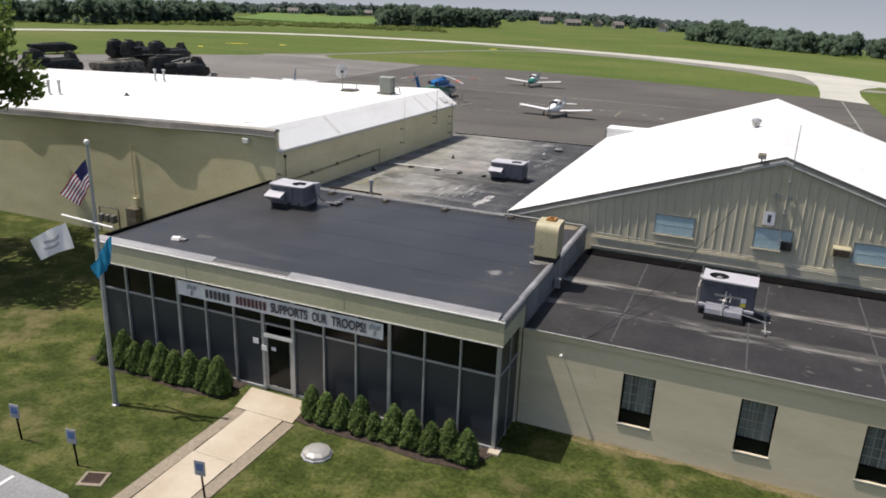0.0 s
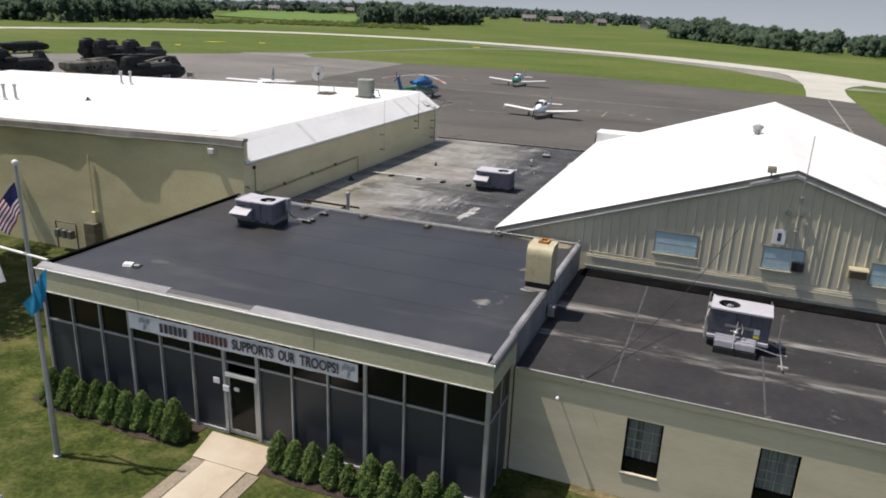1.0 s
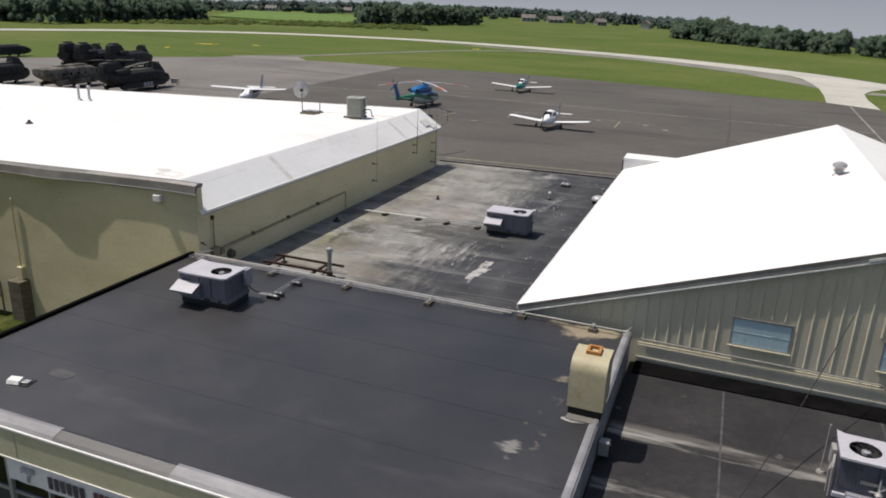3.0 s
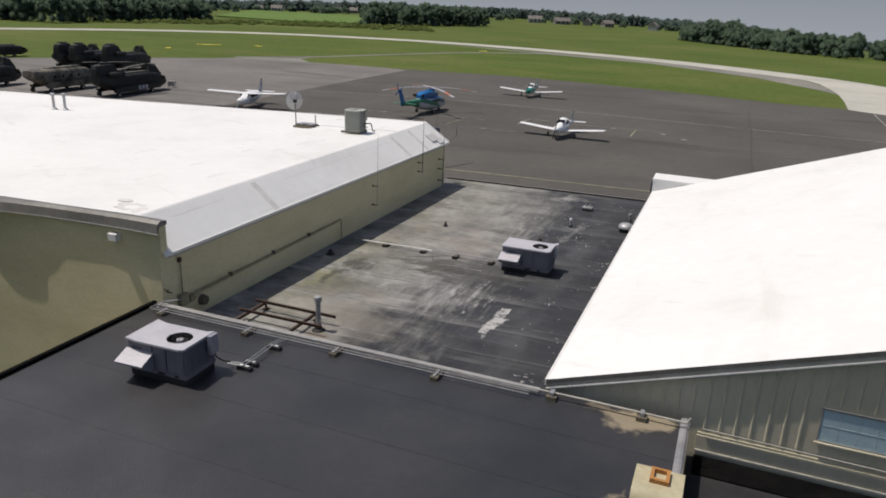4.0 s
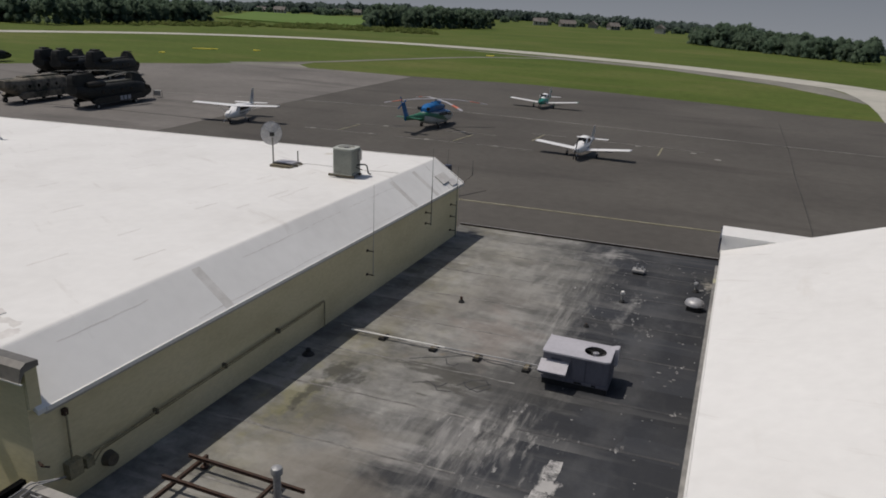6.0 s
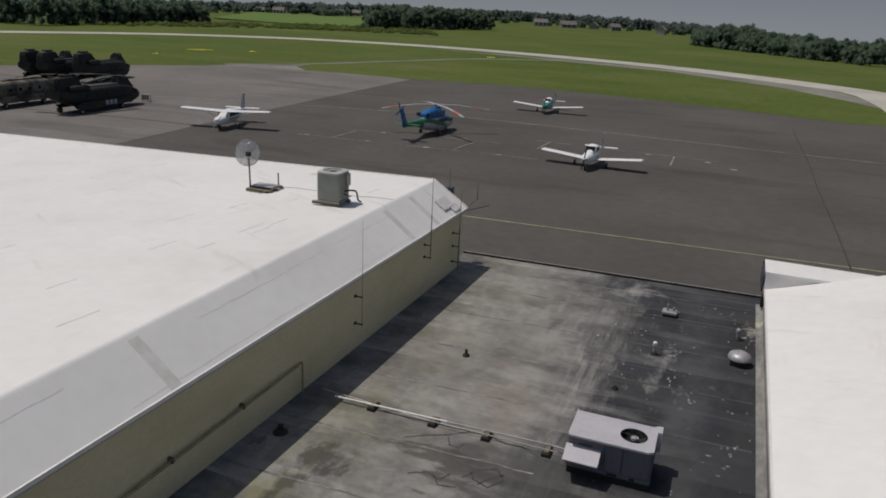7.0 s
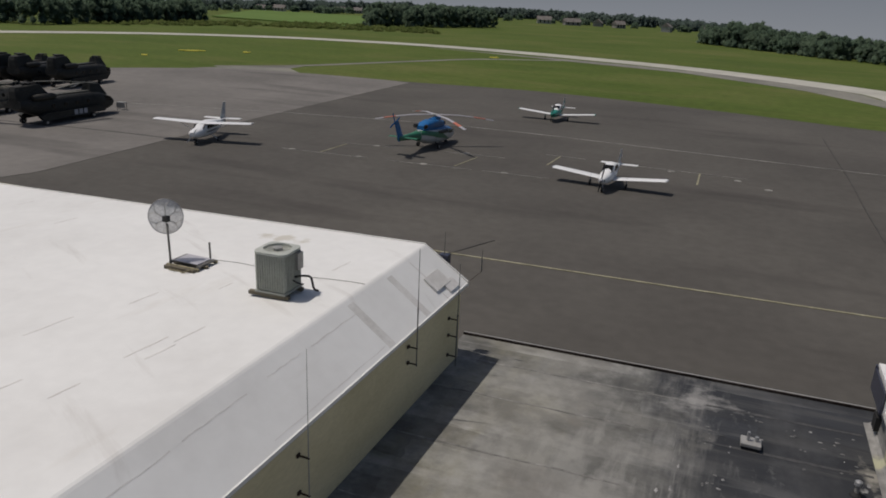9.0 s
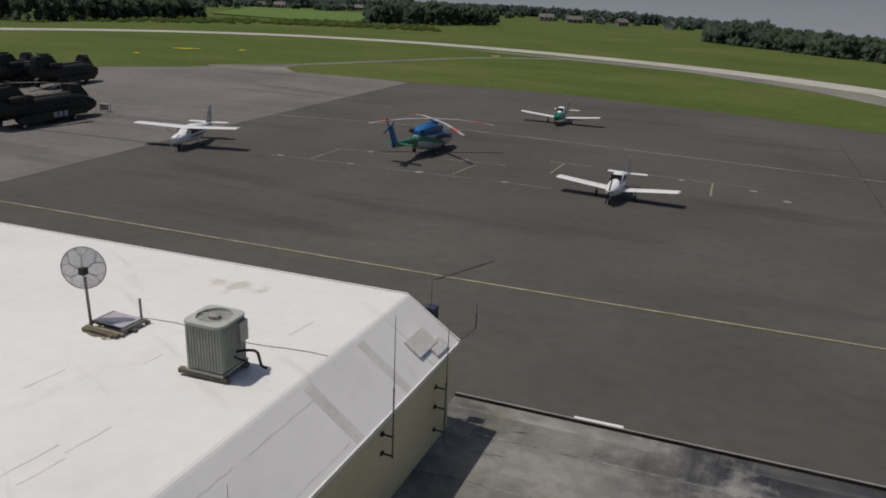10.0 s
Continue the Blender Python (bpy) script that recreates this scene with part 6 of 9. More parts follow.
# solid block at the foot; the slot's shade is painted as near-black
boxes("opening", M["shade_void"], hood, (-0.35, 0.41, -0.37, 0.42, 0.0, 0.219), label="near-black block for the shade in the hood's slot")
boxes("flange", M["dark_coping"], hood, (-0.34, 0.38, -0.62, -0.34, 0.0, 0.03))
for d in ((-0.12, 0.2, -0.02, 0.04), (-0.12, 0.2, 0.3, 0.36), (-0.12, -0.06, 0.04, 0.3), (0.14, 0.2, 0.04, 0.3)):
    boxes("cap_frame", M["brick_cap"], hood, (*d, 1.415, 1.5), label="rust-orange frame on the hood")
# small box on the parapet's outer face
jb = thing("junction_box", (-4.38, 23.0, 3.75), "grey junction box on the parapet side", "junction box")
boxes("body", M["coping"], jb, (-0.08, 0.16, -0.12, 0.12, -0.25, 0.1), bevel=0.01)
boxes("lid", M["black"], jb, (0.16, 0.2, -0.1, 0.1, -0.2, 0.05))

# pipe run along the curb at the back of the office roof
run = thing("pipe_run", (-19.6, 27.4, ROOF1), "pair of galvanised pipes on blocks along the roof edge", "pipe run")
for k, (y, z) in enumerate(((0.0, 0.14), (0.13, 0.14), (0.24, 0.17))):
    bm = bmesh.new()
    if k < 2:
        pipe(bm, [(0.3, 0.95 - 0.0 * k, z), (-0.12 + 0.12 * k, 0.5, z), (-0.1 + 0.14 * k, y, z), (5.0, y + 0.02, z), (11.4, y + 0.06, z)], 0.016)
    else:
        pipe(bm, [(0.2, y, z), (6, y + 0.02, z), (11.6, y + 0.06, z)], 0.018)
    part("pipe", bm, M["pipe_dull"], run)
for x in (0.35, 3.3, 6.1, 9.0):
    boxes("support_block", M["wood"], run, (x - 0.1, x + 0.1, -0.12, 0.36, 0.0, 0.1), bevel=0.01)
    boxes("strut_channel", M["galv"], run, (x - 0.03, x + 0.03, -0.1, 0.34, 0.1, 0.135))
branch = thing("branch_pipe", (-15.0, 25.0, ROOF1), "galvanised branch pipe from the air conditioner to the pipe run", "pipe run")
bm = bmesh.new()
pipe(bm, [(-0.53, 0.6, 0.14), (-0.11, 0.65, 0.14), (-0.06, 0.95, 0.15), (-0.1, 2.0, 0.15), (0.03, 2.4, 0.16)], 0.016)
pipe(bm, [(-0.5, 0.68, 0.14), (-0.2, 0.76, 0.14), (-0.16, 0.98, 0.15), (-0.2, 2.0, 0.15), (-0.08, 2.4, 0.16)], 0.015)
part("pipe", bm, M["galv"], branch)
for y in (0.72, 0.98, 2.0):
    boxes("support_block", M["black"], branch, (-0.3, 0.1, y - 0.07, y + 0.07, 0, 0.1))
    boxes("pipe_clamp", M["white_trim"], branch, (-0.24, 0.02, y - 0.03, y + 0.03, 0.1, 0.125))
# pipe toward the gable
gp = thing("pipe_run", (-8.3, 27.55, ROOF1), "thin pipe on blocks along the foot of the gable", "pipe run")
bm = bmesh.new()
pipe(bm, [(0.0, 0.2, 0.16), (1.4, 0.22, 0.16), (3.75, 0.2, 0.16), (3.8, 0.2, 0.3)], 0.026)
part("pipe", bm, M["rake_grey"], gp)
for x in (0.62, 2.75):
    boxes("support_block", M["wood"], gp, (x - 0.12, x + 0.12, 0.05, 0.32, 0, 0.11))
    boxes("bracket", M["galv"], gp, (x - 0.05, x + 0.05, 0.1, 0.3, 0.11, 0.2))

# rusted rack and flue on the flat roof
rack = thing("steel_frame", (-17.0, 30.3, ROOF3), "rusted steel equipment frame standing on the flat roof", "steel frame")
for y in (-0.3, 0.55):
    bm = bmesh.new()
    prism(bm, [(y - 0.034, 0.28), (y + 0.034, 0.28), (y + 0.034, 0.292), (y + 0.01, 0.296), (y + 0.01, 0.346), (y + 0.034, 0.35), (y + 0.034, 0.362), (y - 0.034, 0.362), (y - 0.034, 0.35), (y - 0.01, 0.346), (y - 0.01, 0.296), (y - 0.034, 0.292)], "x", -1.5, 1.55)
    part("beam", bm, M["rust"], rack)
for x in (-1.2, 0.75):
    boxes("cross_beam", M["rust"], rack, (x - 0.035, x + 0.035, -1.1, 0.8, 0.19, 0.278))
    for y in (-1.02, 0.7):
        bm = bmesh.new()
        rod(bm, (x, y, 0.0), (x, y, 0.19), 0.04)
        lathe(bm, [(0.11, 0.0), (0.1, 0.03), (0.05, 0.05)], 12, (x, y, 0))
        part("post", bm, M["rust"], rack)
flue = thing("flue_pipe", (-15.78, 30.35, ROOF3), "galvanised flue pipe with a round cap", "flue pipe")
bm = bmesh.new()
rod(bm, (0, 0, 0), (0, 0, 1.05), 0.08, n=16)
part("pipe", bm, M["galv"], flue, smooth=True)
bm = bmesh.new()
lathe(bm, [(0.09, 0.98), (0.125, 1.0), (0.125, 1.1), (0.11, 1.14), (0.04, 1.17)], 16)
part("cap", bm, M["galv"], flue, smooth=True)
bm = bmesh.new()
lathe(bm, [(0.22, 0.0), (0.21, 0.02), (0.12, 0.07), (0.095, 0.2)], 16)
part("flashing_boot", bm, M["black"], flue, smooth=True)
stub = thing("vent_stub", (-17.85, 29.3, ROOF3), "short rusty vent stub on the flat roof", "vent pipe")
bm = bmesh.new()
rod(bm, (0, 0, 0), (0.03, 0, 0.35), 0.05)
part("pipe", bm, M["rust"], stub)
# gas pipe across the flat roof
gl = thing("gas_pipe", (-18.72, 38.68, ROOF3), "long white gas pipe on blocks across the flat roof", "gas pipe")
bm = bmesh.new()
pipe(bm, [(0.0, 0.1, 0.14), (3.2, 0.25, 0.14)], 0.025)
part("pipe", bm, M["white_trim"], gl)
bm = bmesh.new()
pipe(bm, [(3.2, 0.25, 0.14), (6.0, 0.4, 0.14), (6.9, 0.1, 0.25)], 0.02)
part("pipe", bm, M["galv"], gl)
bm = bmesh.new()
pipe(bm, [(-0.5, 0.35, 0.1), (2.6, 0.12, 0.12), (6.1, 0.2, 0.12)], 0.013)
part("pipe", bm, M["coping"], gl)
for x in (1.1, 2.85, 4.3, 5.85):
    boxes("support_block", M["black"], gl, (x - 0.1, x + 0.1, 0.02, 0.42, 0.0, 0.09))
    boxes("timber", M["wood"], gl, (x - 0.06, x + 0.06, 0.06, 0.38, 0.09, 0.13))


def vent_pipe(at, label, r=0.06, h=0.35, mat=None, cap=None):
    v = thing("vent_pipe", at, label, "vent pipe", "roof vents")
    bm = bmesh.new()
    rod(bm, (0, 0, 0), (0, 0, h), r, n=12)
    part("pipe", bm, mat or M["galv"], v, smooth=True)
    bm = bmesh.new()
    lathe(bm, [(r * 2.6, 0), (r * 2.4, 0.03), (r * 1.3, 0.1)], 14)
    part("flashing_boot", bm, M["black"], v)
    if cap:
        bm = bmesh.new()
        lathe(bm, [(r * 1.2, h - 0.04), (r * 1.7, h), (r * 1.5, h + 0.08), (r * 0.4, h + 0.12)], 14)
        part("cap", bm, cap, v, smooth=True)
    return v


vent_pipe((-16.48, 42.9, ROOF3), "small dark vent pipe on the flat roof", 0.045, 0.22, M["rust"])
vent_pipe((-11.15, 45.75, ROOF3), "small vent pipe with a white cap on the flat roof", 0.045, 0.34, M["coping"], M["white_trim"])
vent_pipe((-8.7, 48.22, ROOF3), "small grey vent pipe near the hangar eave", 0.055, 0.3, M["coping"], M["galv"])
vent_pipe((-11.9, 42.9, ROOF3), "tiny vent stub on the flat roof", 0.04, 0.12, M["rust"])
vent_pipe((-19.15, 36.85, ROOF3), "black round roof drain stub in the shade", 0.075, 0.2, M["black"])
duct = thing("curb_vent", (-11.03, 49.25, ROOF3), "low square roof vent with a short pipe", "roof vent", "roof vents")
boxes("curb", M["black"], duct, (-0.22, 0.22, -0.18, 0.18, 0, 0.1))
boxes("lid", M["coping"], duct, (-0.25, 0.25, -0.21, 0.21, 0.1, 0.2), bevel=0.02)
bm = bmesh.new()
rod(bm, (-0.08, 0, 0.2), (-0.08, 0, 0.44), 0.04)
part("pipe", bm, M["galv"], duct)
bm = bmesh.new()
rod(bm, (0.13, 0.04, 0.2), (0.13, 0.04, 0.32), 0.05)
part("pipe", bm, M["galv"], duct)
dome = thing("exhaust_dome", (-8.62, 46.3, ROOF3), "spun aluminium mushroom exhaust fan on the flat roof", "exhaust fan", "roof vents")
boxes("curb", M["black"], dome, (-0.26, 0.26, -0.26, 0.26, 0, 0.14))
bm = bmesh.new()
lathe(bm, [(0.22, 0.14), (0.24, 0.2), (0.35, 0.2), (0.35, 0.25), (0.31, 0.34), (0.2, 0.4), (0.1, 0.43), (0.02, 0.44)], 24)
part("dome", bm, M["stack_galv"], dome, smooth=True)
ov = thing("roof_vent", (-17.5, 18.78, ROOF1), "low white roof vent hood on a dark flashing plate", "roof vent", "roof vents", turn=12)
boxes("flashing_plate", M["black"], ov, (-0.1, 0.34, -0.16, 0.16, 0.0, 0.025), bevel=0.006)
bm = bmesh.new()
prism(bm, [(-0.16, 0.025), (0.14, 0.025), (0.16, 0.06), (0.05, 0.13), (-0.12, 0.11)], "x", -0.22, 0.1)
part("hood", bm, M["white_trim"], ov)
boxes("outlet", M["coping"], ov, (0.1, 0.3, -0.09, 0.07, 0.025, 0.07), bevel=0.012)

# on the gabled roof
tv = thing("turbine_vent", (1.35, 38.6, roof_z(1.35)), "galvanised capped roof vent near the ridge", "roof vent", "roof vents")
bm = bmesh.new()
lathe(bm, [(0.24, -0.14), (0.19, 0.0), (0.12, 0.06), (0.12, 0.36)], 16)
part("throat", bm, M["stack_galv"], tv, smooth=True)
bm = bmesh.new()
lathe(bm, [(0.16, 0.26), (0.25, 0.3), (0.26, 0.36), (0.22, 0.44), (0.1, 0.49), (0.02, 0.5)], 18)
part("cap", bm, M["stack_galv"], tv, smooth=True)
for i in range(12):
    a = 2 * math.pi * i / 12
    bm = bmesh.new()
    rod(bm, (0.165 * math.cos(a), 0.165 * math.sin(a), 0.1), (0.2 * math.cos(a + 0.2), 0.2 * math.sin(a + 0.2), 0.31), 0.012, n=4)
    part("vane", bm, M["coping"], tv)
fl = thing("flood_light", (1.66, 28.22, roof_z(1.66) + 0.02), "grey flood light on the gable rake", "flood light")
bm = bmesh.new()
rod(bm, (0, 0, 0), (0, 0, 0.16), 0.025)
part("stem", bm, M["wood"], fl)
bm = bmesh.new()
prism(bm, [(-0.16, 0.14), (0.1, 0.19), (0.1, 0.33), (-0.12, 0.28)], "x", -0.14, 0.14)
part("housing", bm, M["wood"], fl)
boxes("lens", M["coping"], fl, (-0.12, 0.12, -0.172, -0.15, 0.15, 0.26))
mast = thing("antenna_mast", (2.75, 28.2, 4.7), "thin antenna mast on the gable wall", "antenna")
bm = bmesh.new()
rod(bm, (0, 0, 0), (0, 0, 4.55), 0.022, 0.012, 8)
part("mast", bm, M["galv"], mast)
boxes("bracket", M["galv"], mast, (-0.05, 0.05, -0.02, 0.2, 1.2, 1.26))
boxes("bracket", M["galv"], mast, (-0.05, 0.05, -0.02, 0.2, 2.4, 2.46))
for s in (-1, 1):
    lamp2 = thing("twin_spot_lamp", (2.62 + 0.2 * s, 28.3, 6.55), "small grey twin spot lamp on the gable", "spot lamp", "gable spot lamps")
    bm = bmesh.new()
    rod(bm, (0, 0.02, 0), (0, 0.08, 0), 0.1, 0.08, 16)
    part("shade", bm, M["galv"], lamp2, smooth=True)
    bm = bmesh.new()
    rod(bm, (0, 0.012, 0), (0, 0.02, 0), 0.06, n=14)
    part("lens", bm, M["coping"], lamp2)
num = thing("number_sign", (2.28, 28.36, 5.66), "small white square sign with a dark mark", "sign")
boxes("plate", M["banner"], num, (-0.2, 0.2, -0.02, 0.0, -0.26, 0.26))
boxes("number_bar", M["ink"], num, (-0.06, 0.06, -0.026, -0.021, -0.15, 0.15))
wu = thing("window_unit", (3.02, 28.3, 4.52), "black window fan set in the pane corner", "window fan")
boxes("body", M["black"], wu, (-0.2, 0.2, -0.06, 0.1, 0, 0.34), bevel=0.02)
wa = thing("wall_air_conditioner", (4.87, 28.3, 4.6), "cream through-wall air conditioner", "air conditioner")
bm = bmesh.new()
prism(bm, [(0.1, 0.0), (-0.16, 0.0), (-0.16, 0.3), (-0.12, 0.345), (0.1, 0.37)], "x", -0.3, 0.3)
part("cabinet", bm, M["chimney"], wa)
for k in range(6):
    boxes("grille_slat", M["rust"], wa, (-0.26, 0.26, -0.172, -0.16, 0.03 + 0.042 * k, 0.058 + 0.042 * k))
wire = thing("cable", (0, 0, 0), "sagging black cable between the gable and the low roof", "cable")
bm = bmesh.new()
pts = []
for i in range(13):
    t = i / 12
    pts.append((1.0 + (-2.6 - 1.0) * t, 28.25 - 9.0 * t, 5.9 - 2.55 * t - 0.5 * math.sin(math.pi * t)))
pipe(bm, pts, 0.012, 5)
part("strand", bm, M["black"], wire)

# ---- on and about the large hangar ----
cu = thing("condenser_unit", (-22.63, 45.38, HT), "grey-green condenser unit on timber skids on the white roof", "air conditioner", turn=3)
for y in (-0.36, 0.3):
    boxes("skid", M["wood"], cu, (-0.62, 0.5, y - 0.06, y + 0.06, 0, 0.09))
boxes("base_pan", M["cond_green"], cu, (-0.43, 0.43, -0.43, 0.43, 0.09, 0.15), bevel=0.01)
bm = bmesh.new()
box(bm, -0.41, 0.41, -0.41, 0.41, 0.15, 1.12, 0.04)
part("coil_core", bm, M["cond_green"], cu)
for side in range(4):
    for i in range(11):
        p = -0.34 + 0.068 * i
        if side == 0:
            d = (p - 0.014, p + 0.014, -0.432, -0.408, 0.18, 1.08)
        elif side == 1:
            d = (p - 0.014, p + 0.014, 0.408, 0.432, 0.18, 1.08)
        elif side == 2:
            d = (-0.432, -0.408, p - 0.014, p + 0.014, 0.18, 1.08)
        else:
            d = (0.408, 0.432, p - 0.014, p + 0.014, 0.18, 1.08)
        boxes("louver", M["cond_green"], cu, d)
bm = bmesh.new()
n = 32
top = 1.16
ring = lambda r, z: [(r * math.cos(2 * math.pi * i / n), r * math.sin(2 * math.pi * i / n), z) for i in range(n)]
sq = []
for i in range(n):
    a = 2 * math.pi * i / n
    k = 0.45 / max(abs(math.cos(a)), abs(math.sin(a)))
    k = min(k, 0.57)
    sq.append((k * math.cos(a), k * math.sin(a)))
loft(bm, [[(*p, 1.1) for p in sq], [(*p, top) for p in sq], ring(0.35, top + 0.015), ring(0.34, top - 0.12)], caps=False)
part("top_cover", bm, M["cond_lit_top"], cu, "lightened green-grey top cover with round fan opening")
bm = bmesh.new()
for i in range(3):
    a = 2 * math.pi * i / 3
    p = Vector((math.cos(a), math.sin(a), 0))
    s = Vector((-p.y, p.x, 0)) * 0.12
    o = Vector((0, 0, top - 0.1))
    loft(bm, [[o + p * 0.06 - s * 0.5, o + p * 0.06 + s * 0.5, o + p * 0.06 + s * 0.5 + Vector((0, 0, 0.01)), o + p * 0.06 - s * 0.5 + Vector((0, 0, 0.01))], [o + p * 0.32 - s, o + p * 0.32 + s, o + p * 0.32 + s + Vector((0, 0, 0.05)), o + p * 0.32 - s + Vector((0, 0, 0.01))]])
part("fan", bm, M["black"], cu)
bm = bmesh.new()
lathe(bm, [(0.12, top - 0.06), (0.12, top + 0.03), (0.03, top + 0.045)], 16)
for i in range(10):
    a = 2 * math.pi * i / 10
    rod(bm, (0.1 * math.cos(a), 0.1 * math.sin(a), top + 0.02), (0.36 * math.cos(a), 0.36 * math.sin(a), top + 0.015), 0.006, n=4)
part("fan_guard", bm, M["coping"], cu)
boxes("valve_panel", M["coping"], cu, (0.42, 0.5, 0.1, 0.36, 0.62, 1.05), label="dark service box")
bm = bmesh.new()
pipe(bm, [(0.43, 0.05, 0.45), (0.6, 0.1, 0.5), (0.8, 0.2, 0.48), (0.85, 0.25, 0.12), (0.95, 0.3, 0.08)], 0.03)
pipe(bm, [(0.43, -0.05, 0.4), (0.55, 0.0, 0.32), (0.68, 0.05, 0.3)], 0.02)
part("refrigerant_line", bm, M["black"], cu, "black insulated pipe")

dish = thing("dish_antenna", (-26.5, 45.85, hz(-26.5)), "mesh dish antenna on a timber-weighted roof frame", "antenna")
bm = bmesh.new()
rod(bm, (0, 0, 0.05), (-0.02, 0, 1.22), 0.032, n=10)
part("mast", bm, M["dark_coping"], dish)
for y, x0, x1 in ((-0.06, -0.08, 1.0), (0.72, -0.02, 0.98)):
    boxes("frame_rail", M["conduit"], dish, (x0, x1, y - 0.04, y + 0.04, 0.02, 0.1))
for x in (0.0, 0.92):
    boxes("frame_cross", M["dark_coping"], dish, (x - 0.04, x + 0.04, -0.02, 0.68, 0.102, 0.16))
boxes("ballast_timber", M["wood"], dish, (-0.05, 0.95, -0.22, -0.12, 0.0, 0.1))
boxes("ballast_timber", M["wood"], dish, (-0.1, 1.05, 0.2, 0.3, 0.0, 0.1))
boxes("ballast_panel", M["unit_light"], dish, (0.08, 0.88, 0.05, 0.62, 0.165, 0.19), label="pale sheet-metal panel")
bm = bmesh.new()
pipe(bm, [(0.15, -0.25, 0.02), (0.35, -0.3, 0.05), (0.5, -0.24, 0.02), (0.7, -0.33, 0.04), (0.85, -0.2, 0.12)], 0.02, 6)
part("cable_coil", bm, M["conduit"], dish, "tangled pale cable")
bm = bmesh.new()
rod(bm, (0.78, 0.7, 0.1), (0.78, 0.7, 0.62), 0.028)
part("short_post", bm, M["dark_coping"], dish)
# the dish: a shallow mesh bowl that faces away from the office
dc = Vector((-0.04, -0.02, 1.37))
face = Vector((-0.62, 0.78, 0.1)).normalized()
q = face.to_track_quat("Z", "Y")
R = 0.51
bm = bmesh.new()
rings = [[dc + q @ Vector((0.88 * r * math.cos(2 * math.pi * i / 32), r * math.sin(2 * math.pi * i / 32), 0.16 * (r / R) ** 2)) for i in range(32)] for r in (0.03, 0.18, 0.36, R)]
loft(bm, rings, caps=False)
part("mesh_bowl", bm, M["gauze"], dish, "grey wire mesh bowl", smooth=True)
bm = bmesh.new()
pts = [dc + q @ Vector((0.88 * R * math.cos(2 * math.pi * i / 32), R * math.sin(2 * math.pi * i / 32), 0.16)) for i in range(33)]
for a, b in zip(pts, pts[1:]):
    rod(bm, a, b, 0.013, n=5)
part("rim", bm, M["fan_mesh"], dish)
bm = bmesh.new()
for i in range(6):
    a = 2 * math.pi * (i + 0.5) / 6
    pts = [dc + q @ Vector((0.88 * r * math.cos(a), r * math.sin(a), 0.18 * (r / R) ** 2 - 0.02)) for r in (0.0, 0.33)]
    rod(bm, pts[0], pts[1], 0.013, n=5)
    for s in (-0.35, 0.35):
        rod(bm, pts[1], dc + q @ Vector((0.88 * R * math.cos(a + s), R * math.sin(a + s), 0.17)), 0.011, n=5)
part("back_rib", bm, M["coping"], dish)
bm = bmesh.new()
box(bm, -0.1, 0.06, -0.09, 0.05, 1.29, 1.45, 0.015)
part("hub_box", bm, M["black"], dish)
cable = thing("cable", (0, 0, 0), "thin grey cable lying across the white roof", "cable")
bm = bmesh.new()
pipe(bm, [(x, 46.75 + 0.1 * math.sin(x * 1.7), hz(x) + 0.012) for x in (-26.2, -25.6, -25.0, -24.4, -23.8, -23.2, -22.6, -22.0, -21.4, -20.98)], 0.008, 5)
part("strand", bm, M["coping"], cable)


def whip(at, low, high, label, brackets, thick=1.0, mat=M["dark_coping"], arm=0.3):
    a = thing("whip_antenna", at, label, "antenna", "whip antennas on the hangar")
    bm = bmesh.new()
    rod(bm, (0, 0, low), (0, 0, (low + high) / 2), 0.024 * thick, n=8)
    part("lower_rod", bm, mat, a)
    bm = bmesh.new()
    lathe(bm, [(0.03 * thick, (low + high) / 2 - 0.04), (0.03 * thick, (low + high) / 2 + 0.04)], 8)
    rod(bm, (0, 0, (low + high) / 2), (0, 0, high), 0.016 * thick, 0.009 * thick, 8)
    part("upper_rod", bm, mat, a)
    for z in brackets:
        boxes("bracket", M["rust"], a, (-arm, 0.02, -0.015, 0.015, z - 0.015, z + 0.015), (-arm - 0.02, -arm + 0.02, -0.05, 0.05, z - 0.04, z + 0.04))
    return a


whip((-19.44, 46.85, 0), 4.83, 8.1, "tall thin whip antenna bracketed to the hangar wall", (4.88, 5.35), arm=0.24, thick=0.8)
whip((-19.38, 49.65, 0), 3.55, 6.83, "thick whip antenna bracketed near the hangar corner", (3.85, 4.5, 5.05), arm=0.27)
whip((-19.5, 41.75, 0), 4.22, 7.6, "thin whip antenna bracketed to the hangar wall", (4.26, 5.16), thick=0.55, mat=M["coping"], arm=0.24)
whip((-20.38, 50.9, 0), 5.0, 7.3, "short antenna on the hangar's far wall", (5.2,))
wf = bpy.data.objects["whip_antenna.003"]
bm = bmesh.new()
rod(bm, (0, 0, 5.2), (0, -0.31, 5.2), 0.02)
part("wall_bracket", bm, M["rust"], wf)
wh = whip((-19.15, 50.9, 0), 6.2, 6.92, "short antenna held off the hangar's far corner", ())
bm = bmesh.new()
rod(bm, (0, 0, 6.22), (-0.36, -0.25, 5.86), 0.007)
part("standoff_arm", bm, M["rust"], wh)
boxx = thing("wall_light", (-20.4, 50.92, 6.15), "dark flood light box on the far wall", "flood light")
boxes("housing", M["navy_stripe"], boxx, (-0.13, 0.17, -0.12, 0.15, 0, 0.42), bevel=0.02)
